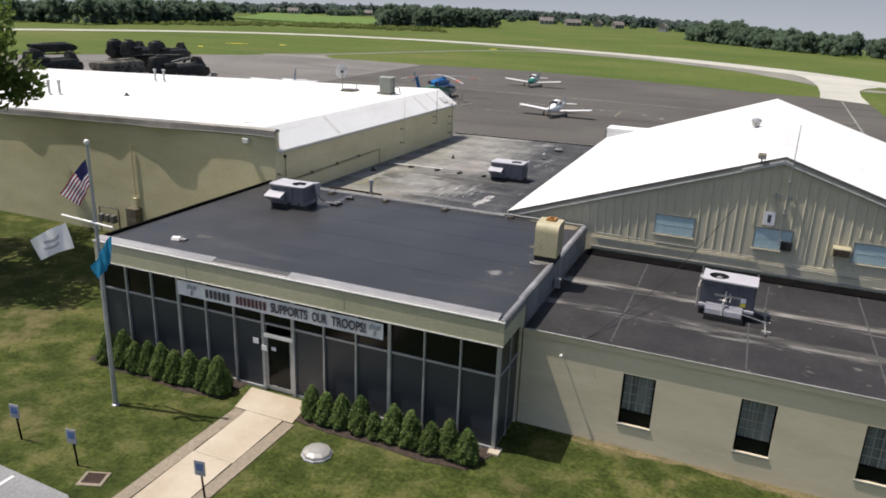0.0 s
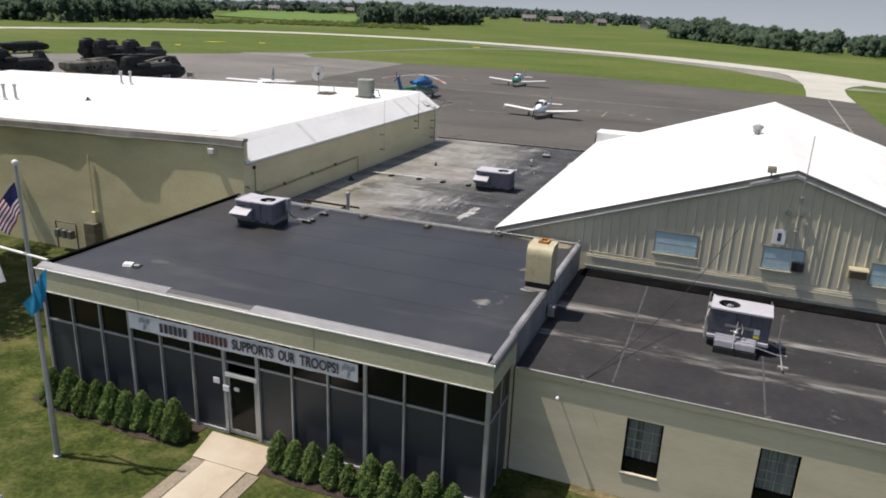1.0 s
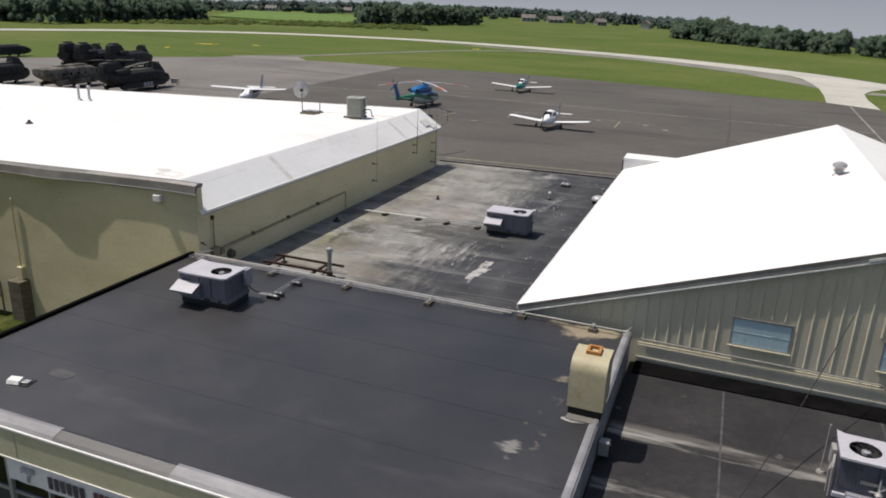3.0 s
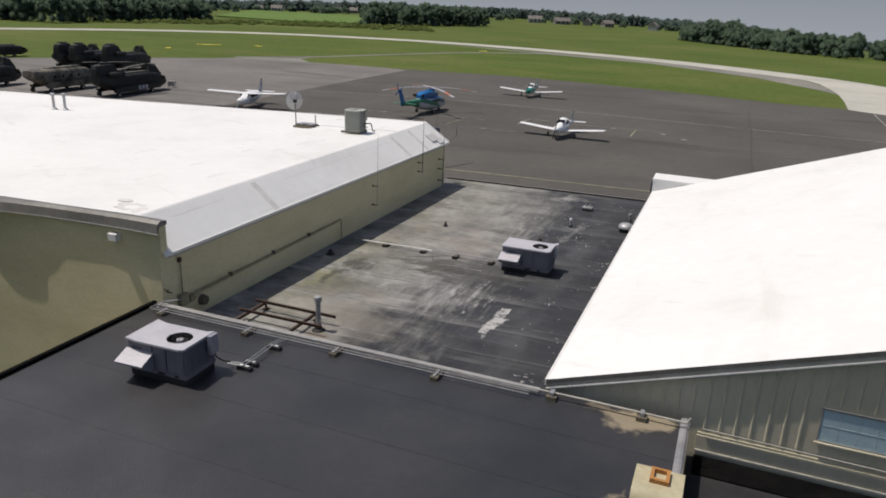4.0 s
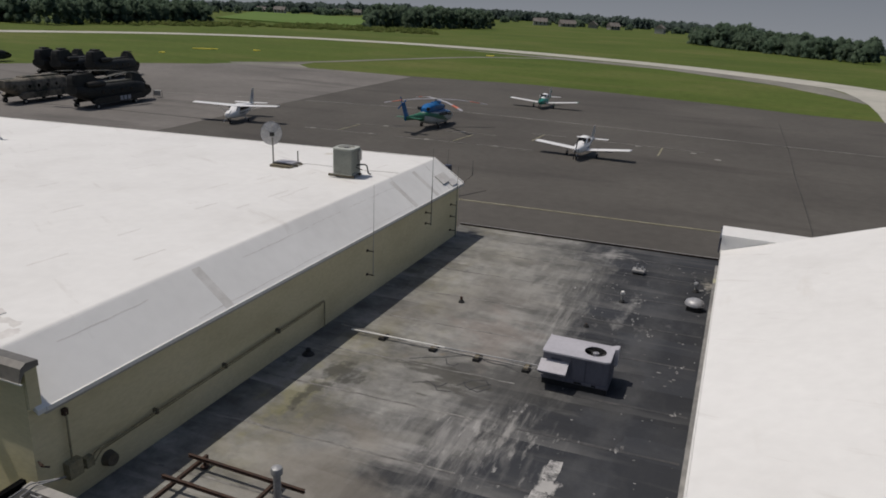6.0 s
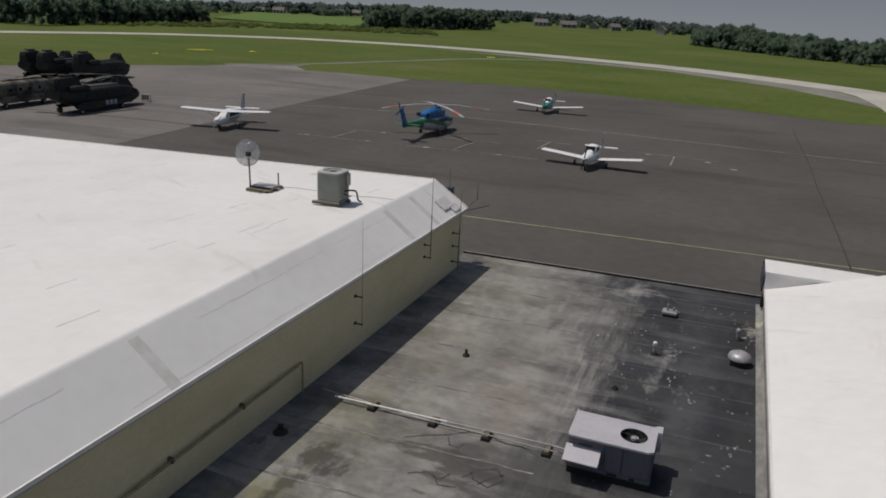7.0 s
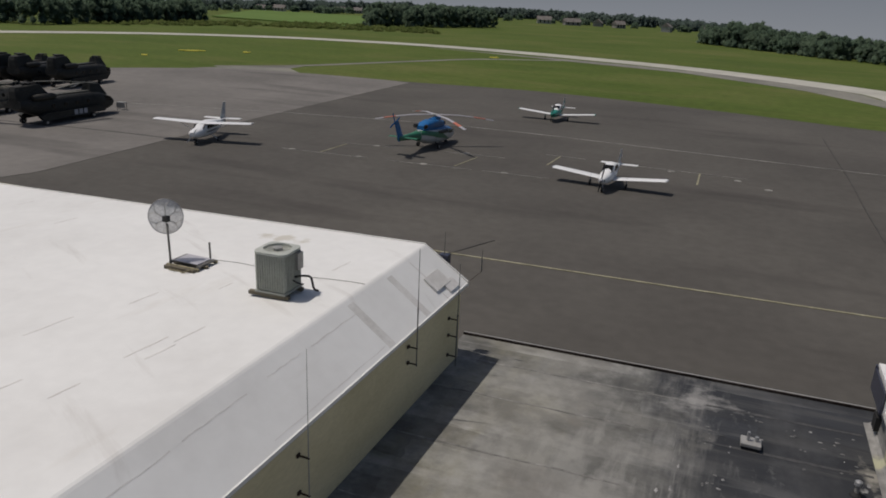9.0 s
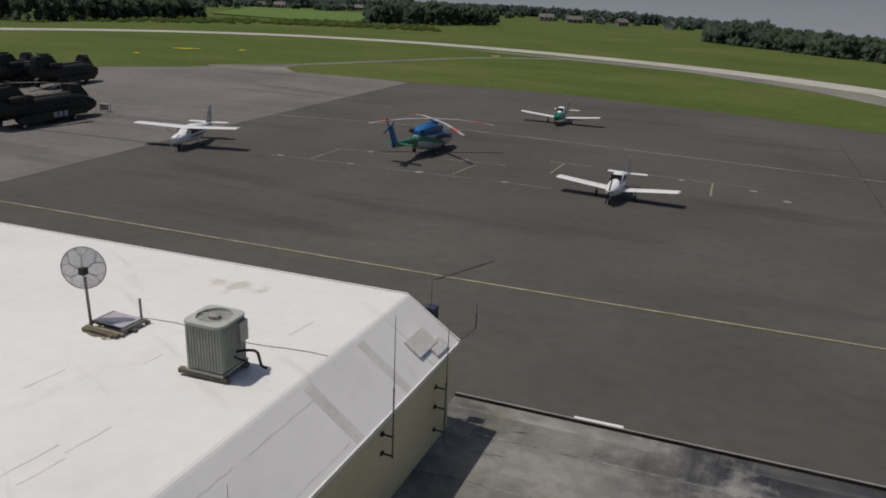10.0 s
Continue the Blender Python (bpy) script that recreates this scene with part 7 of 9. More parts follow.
for x, y in ((-42.0, 34.2), (-41.4, 34.5), (-43.3, 45.1), (-42.5, 45.2)):
    st = thing("roof_stack", (x, y, hz(x)), "tall galvanised stack with a collar on the white roof", "roof stack", "roof stacks")
    bm = bmesh.new()
    rod(bm, (0, 0, -0.05), (0, 0, 0.85), 0.085, n=12)
    part("pipe", bm, M["stack_galv"], st, smooth=True)
    bm = bmesh.new()
    lathe(bm, [(0.09, 0.83), (0.125, 0.85), (0.125, 0.97), (0.08, 1.0)], 12)
    part("cap", bm, M["stack_galv"], st, smooth=True)
    bm = bmesh.new()
    lathe(bm, [(0.2, -0.02), (0.19, 0.04), (0.1, 0.14)], 12)
    part("flashing_boot", bm, M["membrane"], st, smooth=True)
vent_pipe((-37.3, 36.2, hz(-37.3)), "small dark vent on the white roof", 0.08, 0.2, M["rust"])
wl2 = thing("wall_light", (-21.5, 28.1, 6.1), "small white flood light on the hangar wall", "flood light")
boxes("housing", M["white_trim"], wl2, (-0.16, 0.16, -0.12, 0.1, 0, 0.24), bevel=0.02)
boxes("bracket", M["galv"], wl2, (-0.04, 0.04, -0.02, 0.1, -0.06, 0.0))
cb = thing("meter_cabinet", (-29.1, 27.95, 0.03), "khaki electrical cabinet with a conduit up the hangar wall", "meter cabinet")
boxes("cabinet", M["wood"], cb, (-0.35, 0.35, -0.25, 0.25, 0, 1.75), bevel=0.02)
bm = bmesh.new()
rod(bm, (0.05, 0.17, 1.75), (0.05, 0.17, 5.2), 0.035)
part("conduit", bm, M["khaki"], cb)
boxes("fitting", M["khaki"], cb, (-0.08, 0.18, 0.05, 0.25, 1.76, 2.3), bevel=0.02)
gm = thing("gas_meter", (-31.0, 27.8, 0.03), "grey gas meters on a pipe frame against the hangar", "gas meter")
bm = bmesh.new()
pipe(bm, [(-0.7, 0.2, 0), (-0.7, 0.2, 1.5), (0.7, 0.2, 1.5), (0.7, 0.2, 0)], 0.04)
pipe(bm, [(-0.7, 0.2, 0.8), (0.7, 0.2, 0.8)], 0.035)
part("pipe_frame", bm, M["dark_coping"], gm)
for x in (-0.4, 0.05, 0.45):
    bm = bmesh.new()
    box(bm, x - 0.15, x + 0.15, -0.1, 0.2, 0.7, 1.15, 0.05)
    part("meter", bm, M["dark_coping"], gm)
# conduit along the side wall and its boxes
cd = thing("wall_conduit", (-19.8, 28.6, 0), "weathered brown conduits and boxes along the hangar's side wall", "conduit")
bm = bmesh.new()
pipe(bm, [(0.02, 0.35, 5.5), (0.02, 0.35, 4.05), (0.02, 0.75, 4.08), (0.02, 0.95, 4.22), (0.02, 10.15, 4.33), (0.02, 10.15, 3.4)], 0.022)
part("pipe", bm, M["conduit"], cd)
bm = bmesh.new()
pipe(bm, [(0.0, 0.42, 3.95), (0.0, 0.9, 3.98), (0.0, 1.1, 4.14), (0.0, 10.0, 4.25)], 0.012)
part("pipe", bm, M["conduit"], cd)
for y in (2.7, 5.2, 7.6):
    boxes("clamp", M["wood"], cd, (-0.07, 0.075, y - 0.03, y + 0.03, 4.15 + 0.012 * y, 4.28 + 0.012 * y))
boxes("pull_box", M["conduit"], cd, (-0.07, 0.12, 0.18, 0.52, 3.98, 4.36), bevel=0.01)
boxes("pull_box", M["conduit"], cd, (-0.07, 0.1, 0.62, 0.82, 3.98, 4.22), bevel=0.01)
bm = bmesh.new()
rod(bm, (-0.07, 1.28, 3.82), (0.12, 1.28, 3.82), 0.19, 0.15, 16)
part("alarm_bell", bm, M["wood"], cd, smooth=True)
boxes("bracket", M["rust"], cd, (-0.07, 0.04, 0.3, 0.4, 5.42, 5.56))
for ob in cd.children:
    skew(ob, 28.6, -19.8)
hk = thing("wall_hook", (-19.86, 28.24, 4.75), "rusty forked hook on the hangar corner", "hook")
bm = bmesh.new()
pipe(bm, [(0, 0, 0), (0.14, -0.06, -0.03), (0.22, -0.1, 0.06)], 0.025)
pipe(bm, [(0.14, -0.06, -0.03), (0.2, 0.06, -0.1)], 0.02)
part("hook", bm, M["rust"], hk)


# ---- on the lawn ----
pole = thing("flagpole", (-16.65, 14.45, 0.03), "grey aluminium flagpole with a white yardarm and gold ball", "flagpole")
bm = bmesh.new()
rod(bm, (0, 0, 0), (0.08, 0, 8.6), 0.085, 0.045, 14)
part("shaft", bm, M["alu"], pole, smooth=True)
bm = bmesh.new()
bmesh.ops.create_uvsphere(bm, u_segments=14, v_segments=8, radius=0.085, matrix=Matrix.Translation((0.08, 0, 8.67)))
part("ball", bm, M["white_trim"], pole, smooth=True)
bm = bmesh.new()
rod(bm, (-1.32, 0.0, 6.28), (0.85, -0.1, 6.22), 0.035, 0.035, 10)
part("yardarm", bm, M["white_trim"], pole, "white painted yardarm")
bm = bmesh.new()
lathe(bm, [(0.13, 0.0), (0.125, 0.04), (0.09, 0.06)], 16)
part("base_collar", bm, M["alu"], pole)


def flag(name, corner, along, down, n, m, wave, mats, label, stripes=None, fly=None, print_at=()):
    """Cloth that hangs from a corner: along the fly, down the hoist, rippled sideways."""
    f = thing(name, corner, label, "flag", "flags on the flagpole")
    A, D = Vector(along), Vector(down)
    F = Vector(fly) if fly else D * 0.88
    side = A.cross(D).normalized()
    def at(u, v):
        w = wave * (0.3 + u) * math.sin(6.5 * u + 1.8 * v) + 0.5 * wave * math.sin(13 * u - 2.5 * v)
        return A * u + (D * (1 - u) + F * u) * v + side * w + Vector((0, 0, -0.12 * u * u * A.length))
    strips = stripes or [(0, 1, 0, 1, 0)]
    for u0, u1, v0, v1, k in strips:
        bm = bmesh.new()
        a, b = max(2, int(n * (u1 - u0))), max(1, int(m * (v1 - v0)))
        rows = []
        for j in range(b + 1):
            v = v0 + (v1 - v0) * j / b
            rows.append([bm.verts.new(at(u0 + (u1 - u0) * i / a, v)) for i in range(a + 1)])
        for r, s in zip(rows, rows[1:]):
            for i in range(a):
                bm.faces.new((r[i], r[i + 1], s[i + 1], s[i]))
        part("cloth" if len(strips) == 1 else ("canton" if k == 2 else "stripe"), bm, mats[k], f, smooth=True)
    for u0, u1, v0, v1 in print_at:
        bm = bmesh.new()
        for lift in (-0.006, 0.006):
            rows = [[bm.verts.new(at(u0 + (u1 - u0) * i / 8, v + 0.1 * math.sin(math.pi * i / 8)) + side * lift) for i in range(9)] for v in (v0, (v0 + v1) / 2, v1)]
            for r, s in zip(rows, rows[1:]):
                for i in range(8):
                    bm.faces.new((r[i], r[i + 1], s[i + 1], s[i]))
        part("printed_emblem", bm, M["flag_grey"], f, "pale grey printed emblem")
    return f


us = []
for i in range(13):
    v0, v1 = i / 13, (i + 1) / 13
    us.append((0.42 if i < 7 else 0.0, 1.0, v0, v1, i % 2))
us.append((0.0, 0.42, 0.0, 7 / 13, 2))
flag("striped_flag", (-16.65, 14.42, 8.2), (-0.82, -0.34, -0.92), (0.05, 0.02, -0.76), 16, 26, 0.05, (M["flag_red"], M["flag_white"], M["flag_navy"]), "red and white striped flag with a navy canton", us, fly=(0.53, 0.22, -0.36))
flag("white_flag", (-17.82, 14.42, 6.08), (-1.1, -0.42, -0.46), (0.18, 0.05, -0.8), 16, 12, 0.06, (M["flag_white"],), "white flag with a pale grey emblem hanging from the yardarm", fly=(0.25, 0.1, -0.64), print_at=((0.25, 0.75, 0.3, 0.42), (0.35, 0.8, 0.55, 0.66)))
flag("blue_flag", (-15.95, 14.4, 5.97), (-0.66, -0.28, -0.86), (-0.06, -0.1, -0.86), 18, 12, 0.11, (M["flag_blue"],), "light blue flag hanging from the yardarm", fly=(0.2, 0.1, -0.42))
for x, y, lean in ((-15.04, 11.52, -3), (-17.57, 11.74, -3), (-10.86, 11.9, 2)):
    s = thing("lawn_sign", (x, y, 0.03), "small blue and white parking sign on a dark post", "sign", "lawn signs", 8)
    bm = bmesh.new()
    rod(bm, (0.0, 0, 0), (-0.06, 0, 0.95), 0.028, n=8)
    part("post", bm, M["dark_edge"], s)
    boxes("plate", M["ink_grey"], s, (-0.22, 0.1, -0.045, -0.025, 0.75, 1.2), bevel=0.004)
    boxes("symbol", M["sign_blue"], s, (-0.17, 0.05, -0.052, -0.047, 0.9, 1.12))
hatch = thing("well_cover", (-9.28, 14.95, 0.03), "round pale grey fibreglass well cover on the lawn", "well cover")
bm = bmesh.new()
lathe(bm, [(0.44, 0.0), (0.44, 0.1), (0.41, 0.14), (0.27, 0.19), (0.05, 0.21)], 10)
part("cover", bm, M["coping"], hatch)
bm = bmesh.new()
lathe(bm, [(0.47, 0.0), (0.47, 0.05), (0.44, 0.06)], 10)
part("rim", bm, M["unit_light"], hatch)
gr = thing("drain_grate", (-14.15, 11.25, 0.03), "square storm drain with a concrete collar in the lawn", "storm drain", turn=20)
bm = bmesh.new()
box(bm, -0.36, 0.36, -0.31, 0.31, -0.05, 0.03, 0.01)
part("collar", bm, M["kerb"], gr)
for i in range(7):
    boxes("bar", M["rust"], gr, (-0.26, 0.26, -0.2 + i * 0.065, -0.165 + i * 0.065, 0.028, 0.05))


# ---- plants ----
def leaf_cloud(bm, points, size, rng, up=0.4):
    """Small folded leaves, one at each point."""
    for p in points:
        d = Vector((rng.gauss(0, 1), rng.gauss(0, 1), rng.gauss(up, 1))).normalized()
        s = d.orthogonal().normalized()
        t = d.cross(s)
        k = size * rng.uniform(0.6, 1.3)
        a = Vector(p)
        vs = [bm.verts.new(a + v) for v in (s * k * 0.5, t * k * 0.28 + d * k * 0.08, -s * k * 0.5, -t * k * 0.28 + d * k * 0.08)]
        bm.faces.new(vs)


def shrub(seed, h, r):
    rng = random.Random(seed)
    s = thing("dwarf_spruce", (0, 0, 0), "dense green conical dwarf spruce in the mulch bed", "shrub", "shrubs along the glass front")
    bm = bmesh.new()
    rod(bm, (0, 0, -0.05), (0, 0, h * 0.5), 0.04, 0.02, 8)
    part("trunk", bm, M["bark"], s)
    bm = bmesh.new()
    pts = []
    def rad(z, a):
        t = min(1.0, max(0.0, z / h))
        return r * 1.04 * (1 - t) ** 0.58 * min(1, 0.62 + 3 * t) * (1 + 0.13 * math.sin(3 * a + 9 * t + seed) + 0.08 * math.sin(7 * a + seed * 2 - 14 * t))
    for i in range(6000):
        z = h * (1 - math.sqrt(rng.random())) * 0.99 + 0.02
        a = rng.uniform(0, 2 * math.pi)
        q = rad(z, a) * rng.uniform(0.82, 1.08)
        pts.append((q * math.cos(a), q * math.sin(a), z + rng.uniform(-0.03, 0.03)))
    leaf_cloud(bm, pts, 0.06, rng, 0.8)
    n = 14
    rings = []
    for k in range(10):
        z = 0.03 + (h * 0.97) * k / 9
        rings.append([(0.85 * rad(z, 2 * math.pi * i / n) * math.cos(2 * math.pi * i / n), 0.85 * rad(z, 2 * math.pi * i / n) * math.sin(2 * math.pi * i / n), z) for i in range(n)])
    loft(bm, rings)
    part("foliage", bm, M["spruce"], s)
    return s


kinds = [shrub(1, 1.2, 0.4), shrub(2, 1.1, 0.39), shrub(3, 1.26, 0.43), shrub(4, 0.82, 0.33)]
SPOTS = [(-19.15, 0, 1.05), (-18.45, 2, 1.1), (-17.85, 1, 1.0), (-17.3, 0, 1.02), (-16.7, 2, 1.02), (-16.05, 1, 1.08), (-15.5, 2, 1.0), (-14.75, 0, 0.98), (-14.2, 2, 1.08),
         (-10.55, 0, 0.95), (-9.95, 1, 1.0), (-9.4, 0, 0.95), (-8.75, 2, 0.98), (-8.2, 3, 1.0), (-7.6, 2, 0.98), (-7.0, 0, 1.0), (-6.3, 1, 0.95), (-5.75, 0, 1.0), (-5.15, 1, 1.0)]
used = set()
for i, (x, k, s) in enumerate(SPOTS):
    m = pose(x, 16.62 + 0.06 * math.sin(i * 2.3), 0.05, 0, 0, 47 * i) @ Matrix.Diagonal((s, s, s, 1))
    if k not in used:
        used.add(k)
        kinds[k].matrix_basis = m
    else:
        made = copy_thing(kinds[k], m)
        made.matrix_basis = m


def shade_tree(at, h, crown, seed, label, leaves=17000, leaf=0.42):
    rng = random.Random(seed)
    t = thing("shade_tree", at, label, "tree", "trees beside the lawn")
    bm = bmesh.new()
    rod(bm, (0, 0, -0.2), (0.1, 0.05, h * 0.35), 0.32, 0.22, 12)
    rod(bm, (0.1, 0.05, h * 0.35), (0.0, 0.0, h * 0.8), 0.22, 0.06, 10)
    ends = []
    for i in range(16):
        a = i * 2.4 + rng.uniform(-0.3, 0.3)
        z0 = h * rng.uniform(0.42, 0.66)
        L = crown * rng.uniform(0.5, 0.95)
        e = Vector((L * math.cos(a), L * math.sin(a), z0 + L * rng.uniform(0.3, 0.8)))
        mid = Vector((e.x * 0.5, e.y * 0.5, z0 + (e.z - z0) * 0.35))
        rod(bm, (0.05, 0, z0), mid, 0.12, 0.08, 7)
        rod(bm, mid, e, 0.08, 0.02, 6)
        ends += [mid * 0.3 + e * 0.7, e]
        for k in range(2):
            f = e + Vector((rng.gauss(0, 0.9), rng.gauss(0, 0.9), rng.uniform(-0.6, 1.2)))
            rod(bm, mid * 0.4 + e * 0.6, f, 0.04, 0.012, 5)
            ends.append(f)
    part("trunk", bm, M["bark"], t)
    bm = bmesh.new()
    ends += [Vector((rng.gauss(0, crown * 0.3), rng.gauss(0, crown * 0.3), h * rng.uniform(0.6, 0.95))) for _ in range(14)]
    pts = []
    for i in range(leaves):
        c = ends[rng.randrange(len(ends))]
        d = Vector((rng.gauss(0, 1), rng.gauss(0, 1), rng.gauss(0, 0.8))).normalized() * rng.uniform(0.1, 1.0) ** 0.5 * crown * 0.26
        pts.append(c + d)
    leaf_cloud(bm, pts, leaf, rng)
    part("crown", bm, M["leaf"], t, "loose leafy crown with gaps")
    return t


shade_tree((-34.6, 21.0, 0.03), 13.0, 5.0, 5, "tall leafy shade tree on the lawn beside the office")


def woods(name, spots, mat, label, seed, leaf=0.5, per=340, clumps=30):
    """A stand of far trees: trunks and crowns of ragged leaf clumps, in one mesh."""
    rng = random.Random(seed)
    vs, fs, lean = [], [], []
    def quad(c, k, out):
        d = (out + Vector((rng.gauss(0, 0.28), rng.gauss(0, 0.28), rng.gauss(0.3, 0.28)))).normalized()
        s = d.orthogonal().normalized() * k * 0.5
        t = d.cross(s).normalized() * k * 0.4
        b = len(vs)
        vs.extend((c + s, c + t, c - s, c - t))
        lean.extend([out] * 4)
        fs.append((b, b + 1, b + 2, b + 3))
    for x, y, h, r in spots:
        z = terrain(x, y)
        base = Vector((x, y, z))
        b = len(vs)
        for k in range(5):
            vs.append(base + Vector((0.25 * math.cos(k * 1.257), 0.25 * math.sin(k * 1.257), -0.5)))
            lean.append(Vector((math.cos(k * 1.257), math.sin(k * 1.257), 0)))
        vs.append(base + Vector((0, 0, h * 0.7)))
        lean.append(Vector((0, 0, 1)))
        fs.extend((b + k, b + (k + 1) % 5, b + 5) for k in range(5))
        # rounded crown: clumps over a dome, a skirt of low boughs, a filled heart
        lobes = []
        wide = rng.uniform(0.85, 1.1)
        for k in range(clumps):
            up = rng.uniform(-0.35, 1.0)
            a = k * 2.4 + rng.uniform(-0.4, 0.4)
            flat = math.sqrt(max(0.0, 1 - up * up)) * wide
            lobes.append((Vector((r * 0.78 * flat * math.cos(a), r * 0.78 * flat * math.sin(a), h * (0.52 + 0.34 * up))) * rng.uniform(0.92, 1.06), r * rng.uniform(0.2, 0.4)))
        lobes += [(Vector((r * 0.75 * math.cos(k * 1.05 + x), r * 0.75 * math.sin(k * 1.05 + x), h * rng.uniform(0.06, 0.3))), r * rng.uniform(0.3, 0.42)) for k in range(6)]
        lobes.append((Vector((0, 0, h * 0.5)), r * 0.8))
        for c, q in lobes:
            # dark core of each clump, a ragged eight-sided lump
            b = len(vs)
            ring = []
            for j, (zz, rr) in enumerate(((-0.75, 0.5), (-0.1, 0.9), (0.55, 0.65))):
                for k in range(6):
                    a = k * 1.047 + j * 0.5
                    vs.append(base + c + Vector((math.cos(a) * rr, math.sin(a) * rr, zz)) * q * 0.85 * rng.uniform(0.8, 1.1))
                    lean.append(Vector((math.cos(a) * rr, math.sin(a) * rr, zz)).normalized())
            top = len(vs)
            vs.append(base + c + Vector((0, 0, q * 0.85)))
            lean.append(Vector((0, 0, 1)))
            for j in range(2):
                for k in range(6):
                    fs.append((b + j * 6 + k, b + j * 6 + (k + 1) % 6, b + j * 6 + 6 + (k + 1) % 6, b + j * 6 + 6 + k))
            fs.extend((b + 12 + k, b + 12 + (k + 1) % 6, top) for k in range(6))
            for _ in range(per // 8):
                d = Vector((rng.gauss(0, 1), rng.gauss(0, 1), rng.gauss(0.15, 1))).normalized() * q * rng.uniform(0.86, 1.06)
                p = base + c + d
                if p.z > z + 0.3:
                    quad(p, leaf * rng.uniform(0.6, 1.3), d.normalized())
    me = bpy.data.meshes.new(name)
    me.from_pydata(vs, [], fs)
    me.polygons.foreach_set("use_smooth", [True] * len(me.polygons))
    me.normals_split_custom_set_from_vertices([(d * 0.5 + Vector((0, -0.15, 0.8))).normalized() for d in lean])
    me.materials.append(mat)
    return tagged(new(name, me), label, "woods", kind="stuff")


def stand(a, b, depth, count, h, r, seed):
    rng = random.Random(seed)
    out = []
    a, b = Vector(a), Vector(b)
    back = (a + b) / 2 - HUB
    back.normalize()
    for i in range(count):
        t = (i + rng.random()) / count
        p = a.lerp(b, t) + back * rng.uniform(0, depth)
        out.append((p.x, p.y, h * rng.uniform(0.8, 1.2), r * rng.uniform(0.8, 1.25)))
    return out


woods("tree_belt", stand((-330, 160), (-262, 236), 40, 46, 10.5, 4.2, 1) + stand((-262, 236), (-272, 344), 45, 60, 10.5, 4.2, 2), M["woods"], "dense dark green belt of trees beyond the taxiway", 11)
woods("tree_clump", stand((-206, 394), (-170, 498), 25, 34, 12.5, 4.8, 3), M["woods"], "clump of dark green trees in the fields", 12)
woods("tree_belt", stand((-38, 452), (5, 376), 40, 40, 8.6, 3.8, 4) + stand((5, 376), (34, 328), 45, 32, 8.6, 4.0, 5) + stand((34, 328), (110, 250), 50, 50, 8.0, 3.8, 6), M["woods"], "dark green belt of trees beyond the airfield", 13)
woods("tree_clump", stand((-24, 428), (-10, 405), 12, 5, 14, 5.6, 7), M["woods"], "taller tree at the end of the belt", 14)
# hedgerows and weeds along the fields
woods("hedgerow", stand((-262, 244), (-225, 330), 50, 120, 0.55, 1.8, 8) + stand((-225, 330), (-150, 360), 70, 170, 0.55, 1.8, 9), M["weeds"], "low tangled weeds and scrub at the field edge", 15, leaf=0.6, per=64, clumps=6)
# far wooded skyline
ring = []
rng = random.Random(77)
for i in range(420):
    u = -0.95 + 1.9 * i / 420
    d = rng.uniform(900, 1250)
    p = HUB + (AHEAD + Vector((AHEAD.y, -AHEAD.x)) * u) * d
    ring.append((p.x, p.y, rng.uniform(9, 14), rng.uniform(7, 10)))
mids = []
for i in range(44):
    u = rng.uniform(-0.34, 0.34)
    p = HUB + (AHEAD + Vector((AHEAD.y, -AHEAD.x)) * u) * rng.uniform(740, 850)
    mids.append((p.x, p.y, rng.uniform(4.5, 8), rng.uniform(3.5, 5.5)))
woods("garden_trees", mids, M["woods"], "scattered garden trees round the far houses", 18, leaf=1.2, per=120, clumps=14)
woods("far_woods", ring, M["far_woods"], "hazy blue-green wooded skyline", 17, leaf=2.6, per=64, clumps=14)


def house(x, y, w, d, h, turn, siding):
    z = terrain(x, y)
    o = thing("house", (x, y, z), "pale far-off house with a brown-grey pitched roof", "house", "far houses", turn)
    boxes("wall", siding, o, (-w / 2, w / 2, -d / 2, d / 2, -1, h))
    bm = bmesh.new()
    prism(bm, [(-d / 2 - 0.5, h), (d / 2 + 0.5, h), (0, h + d * 0.42)], "x", -w / 2 - 0.4, w / 2 + 0.4)
    part("roof", bm, M["house_roof"], o)
    for fx in (-0.3, 0.0, 0.3):
        for fz in (0.8, h * 0.55):
            boxes("window", M["glass_dark"], o, (fx * w - 0.6, fx * w + 0.6, -d / 2 - 0.05, -d / 2 + 0.02, fz, fz + 1.5))
    boxes("chimney", M["house_roof"], o, (w * 0.25, w * 0.25 + 0.9, -0.4, 0.5, h + 1, h + d * 0.42 + 1.0))


for u, dist, w, h, t, light in ((-0.254, 850, 9, 3.2, 20, 0), (-0.23, 830, 12, 3.6, 0, 1), (-0.151, 850, 10, 3, 30, 0), (-0.128, 840, 9, 3, 0, 0), (0.113, 730, 13, 3.4, 0, 1),
                                (0.149, 720, 15, 3.0, 10, 0), (0.183, 740, 9, 3.4, 70, 0), (0.21, 720, 10, 3.2, 20, 0), (0.272, 690, 8, 4.4, 60, 1), (0.326, 680, 11, 4.0, 0, 1)):
    p = HUB + (AHEAD + Vector((AHEAD.y, -AHEAD.x)) * u) * dist
    house(p.x, p.y, w, 8.0, h, t + 21, M["coping"] if light else M["house_wall"])
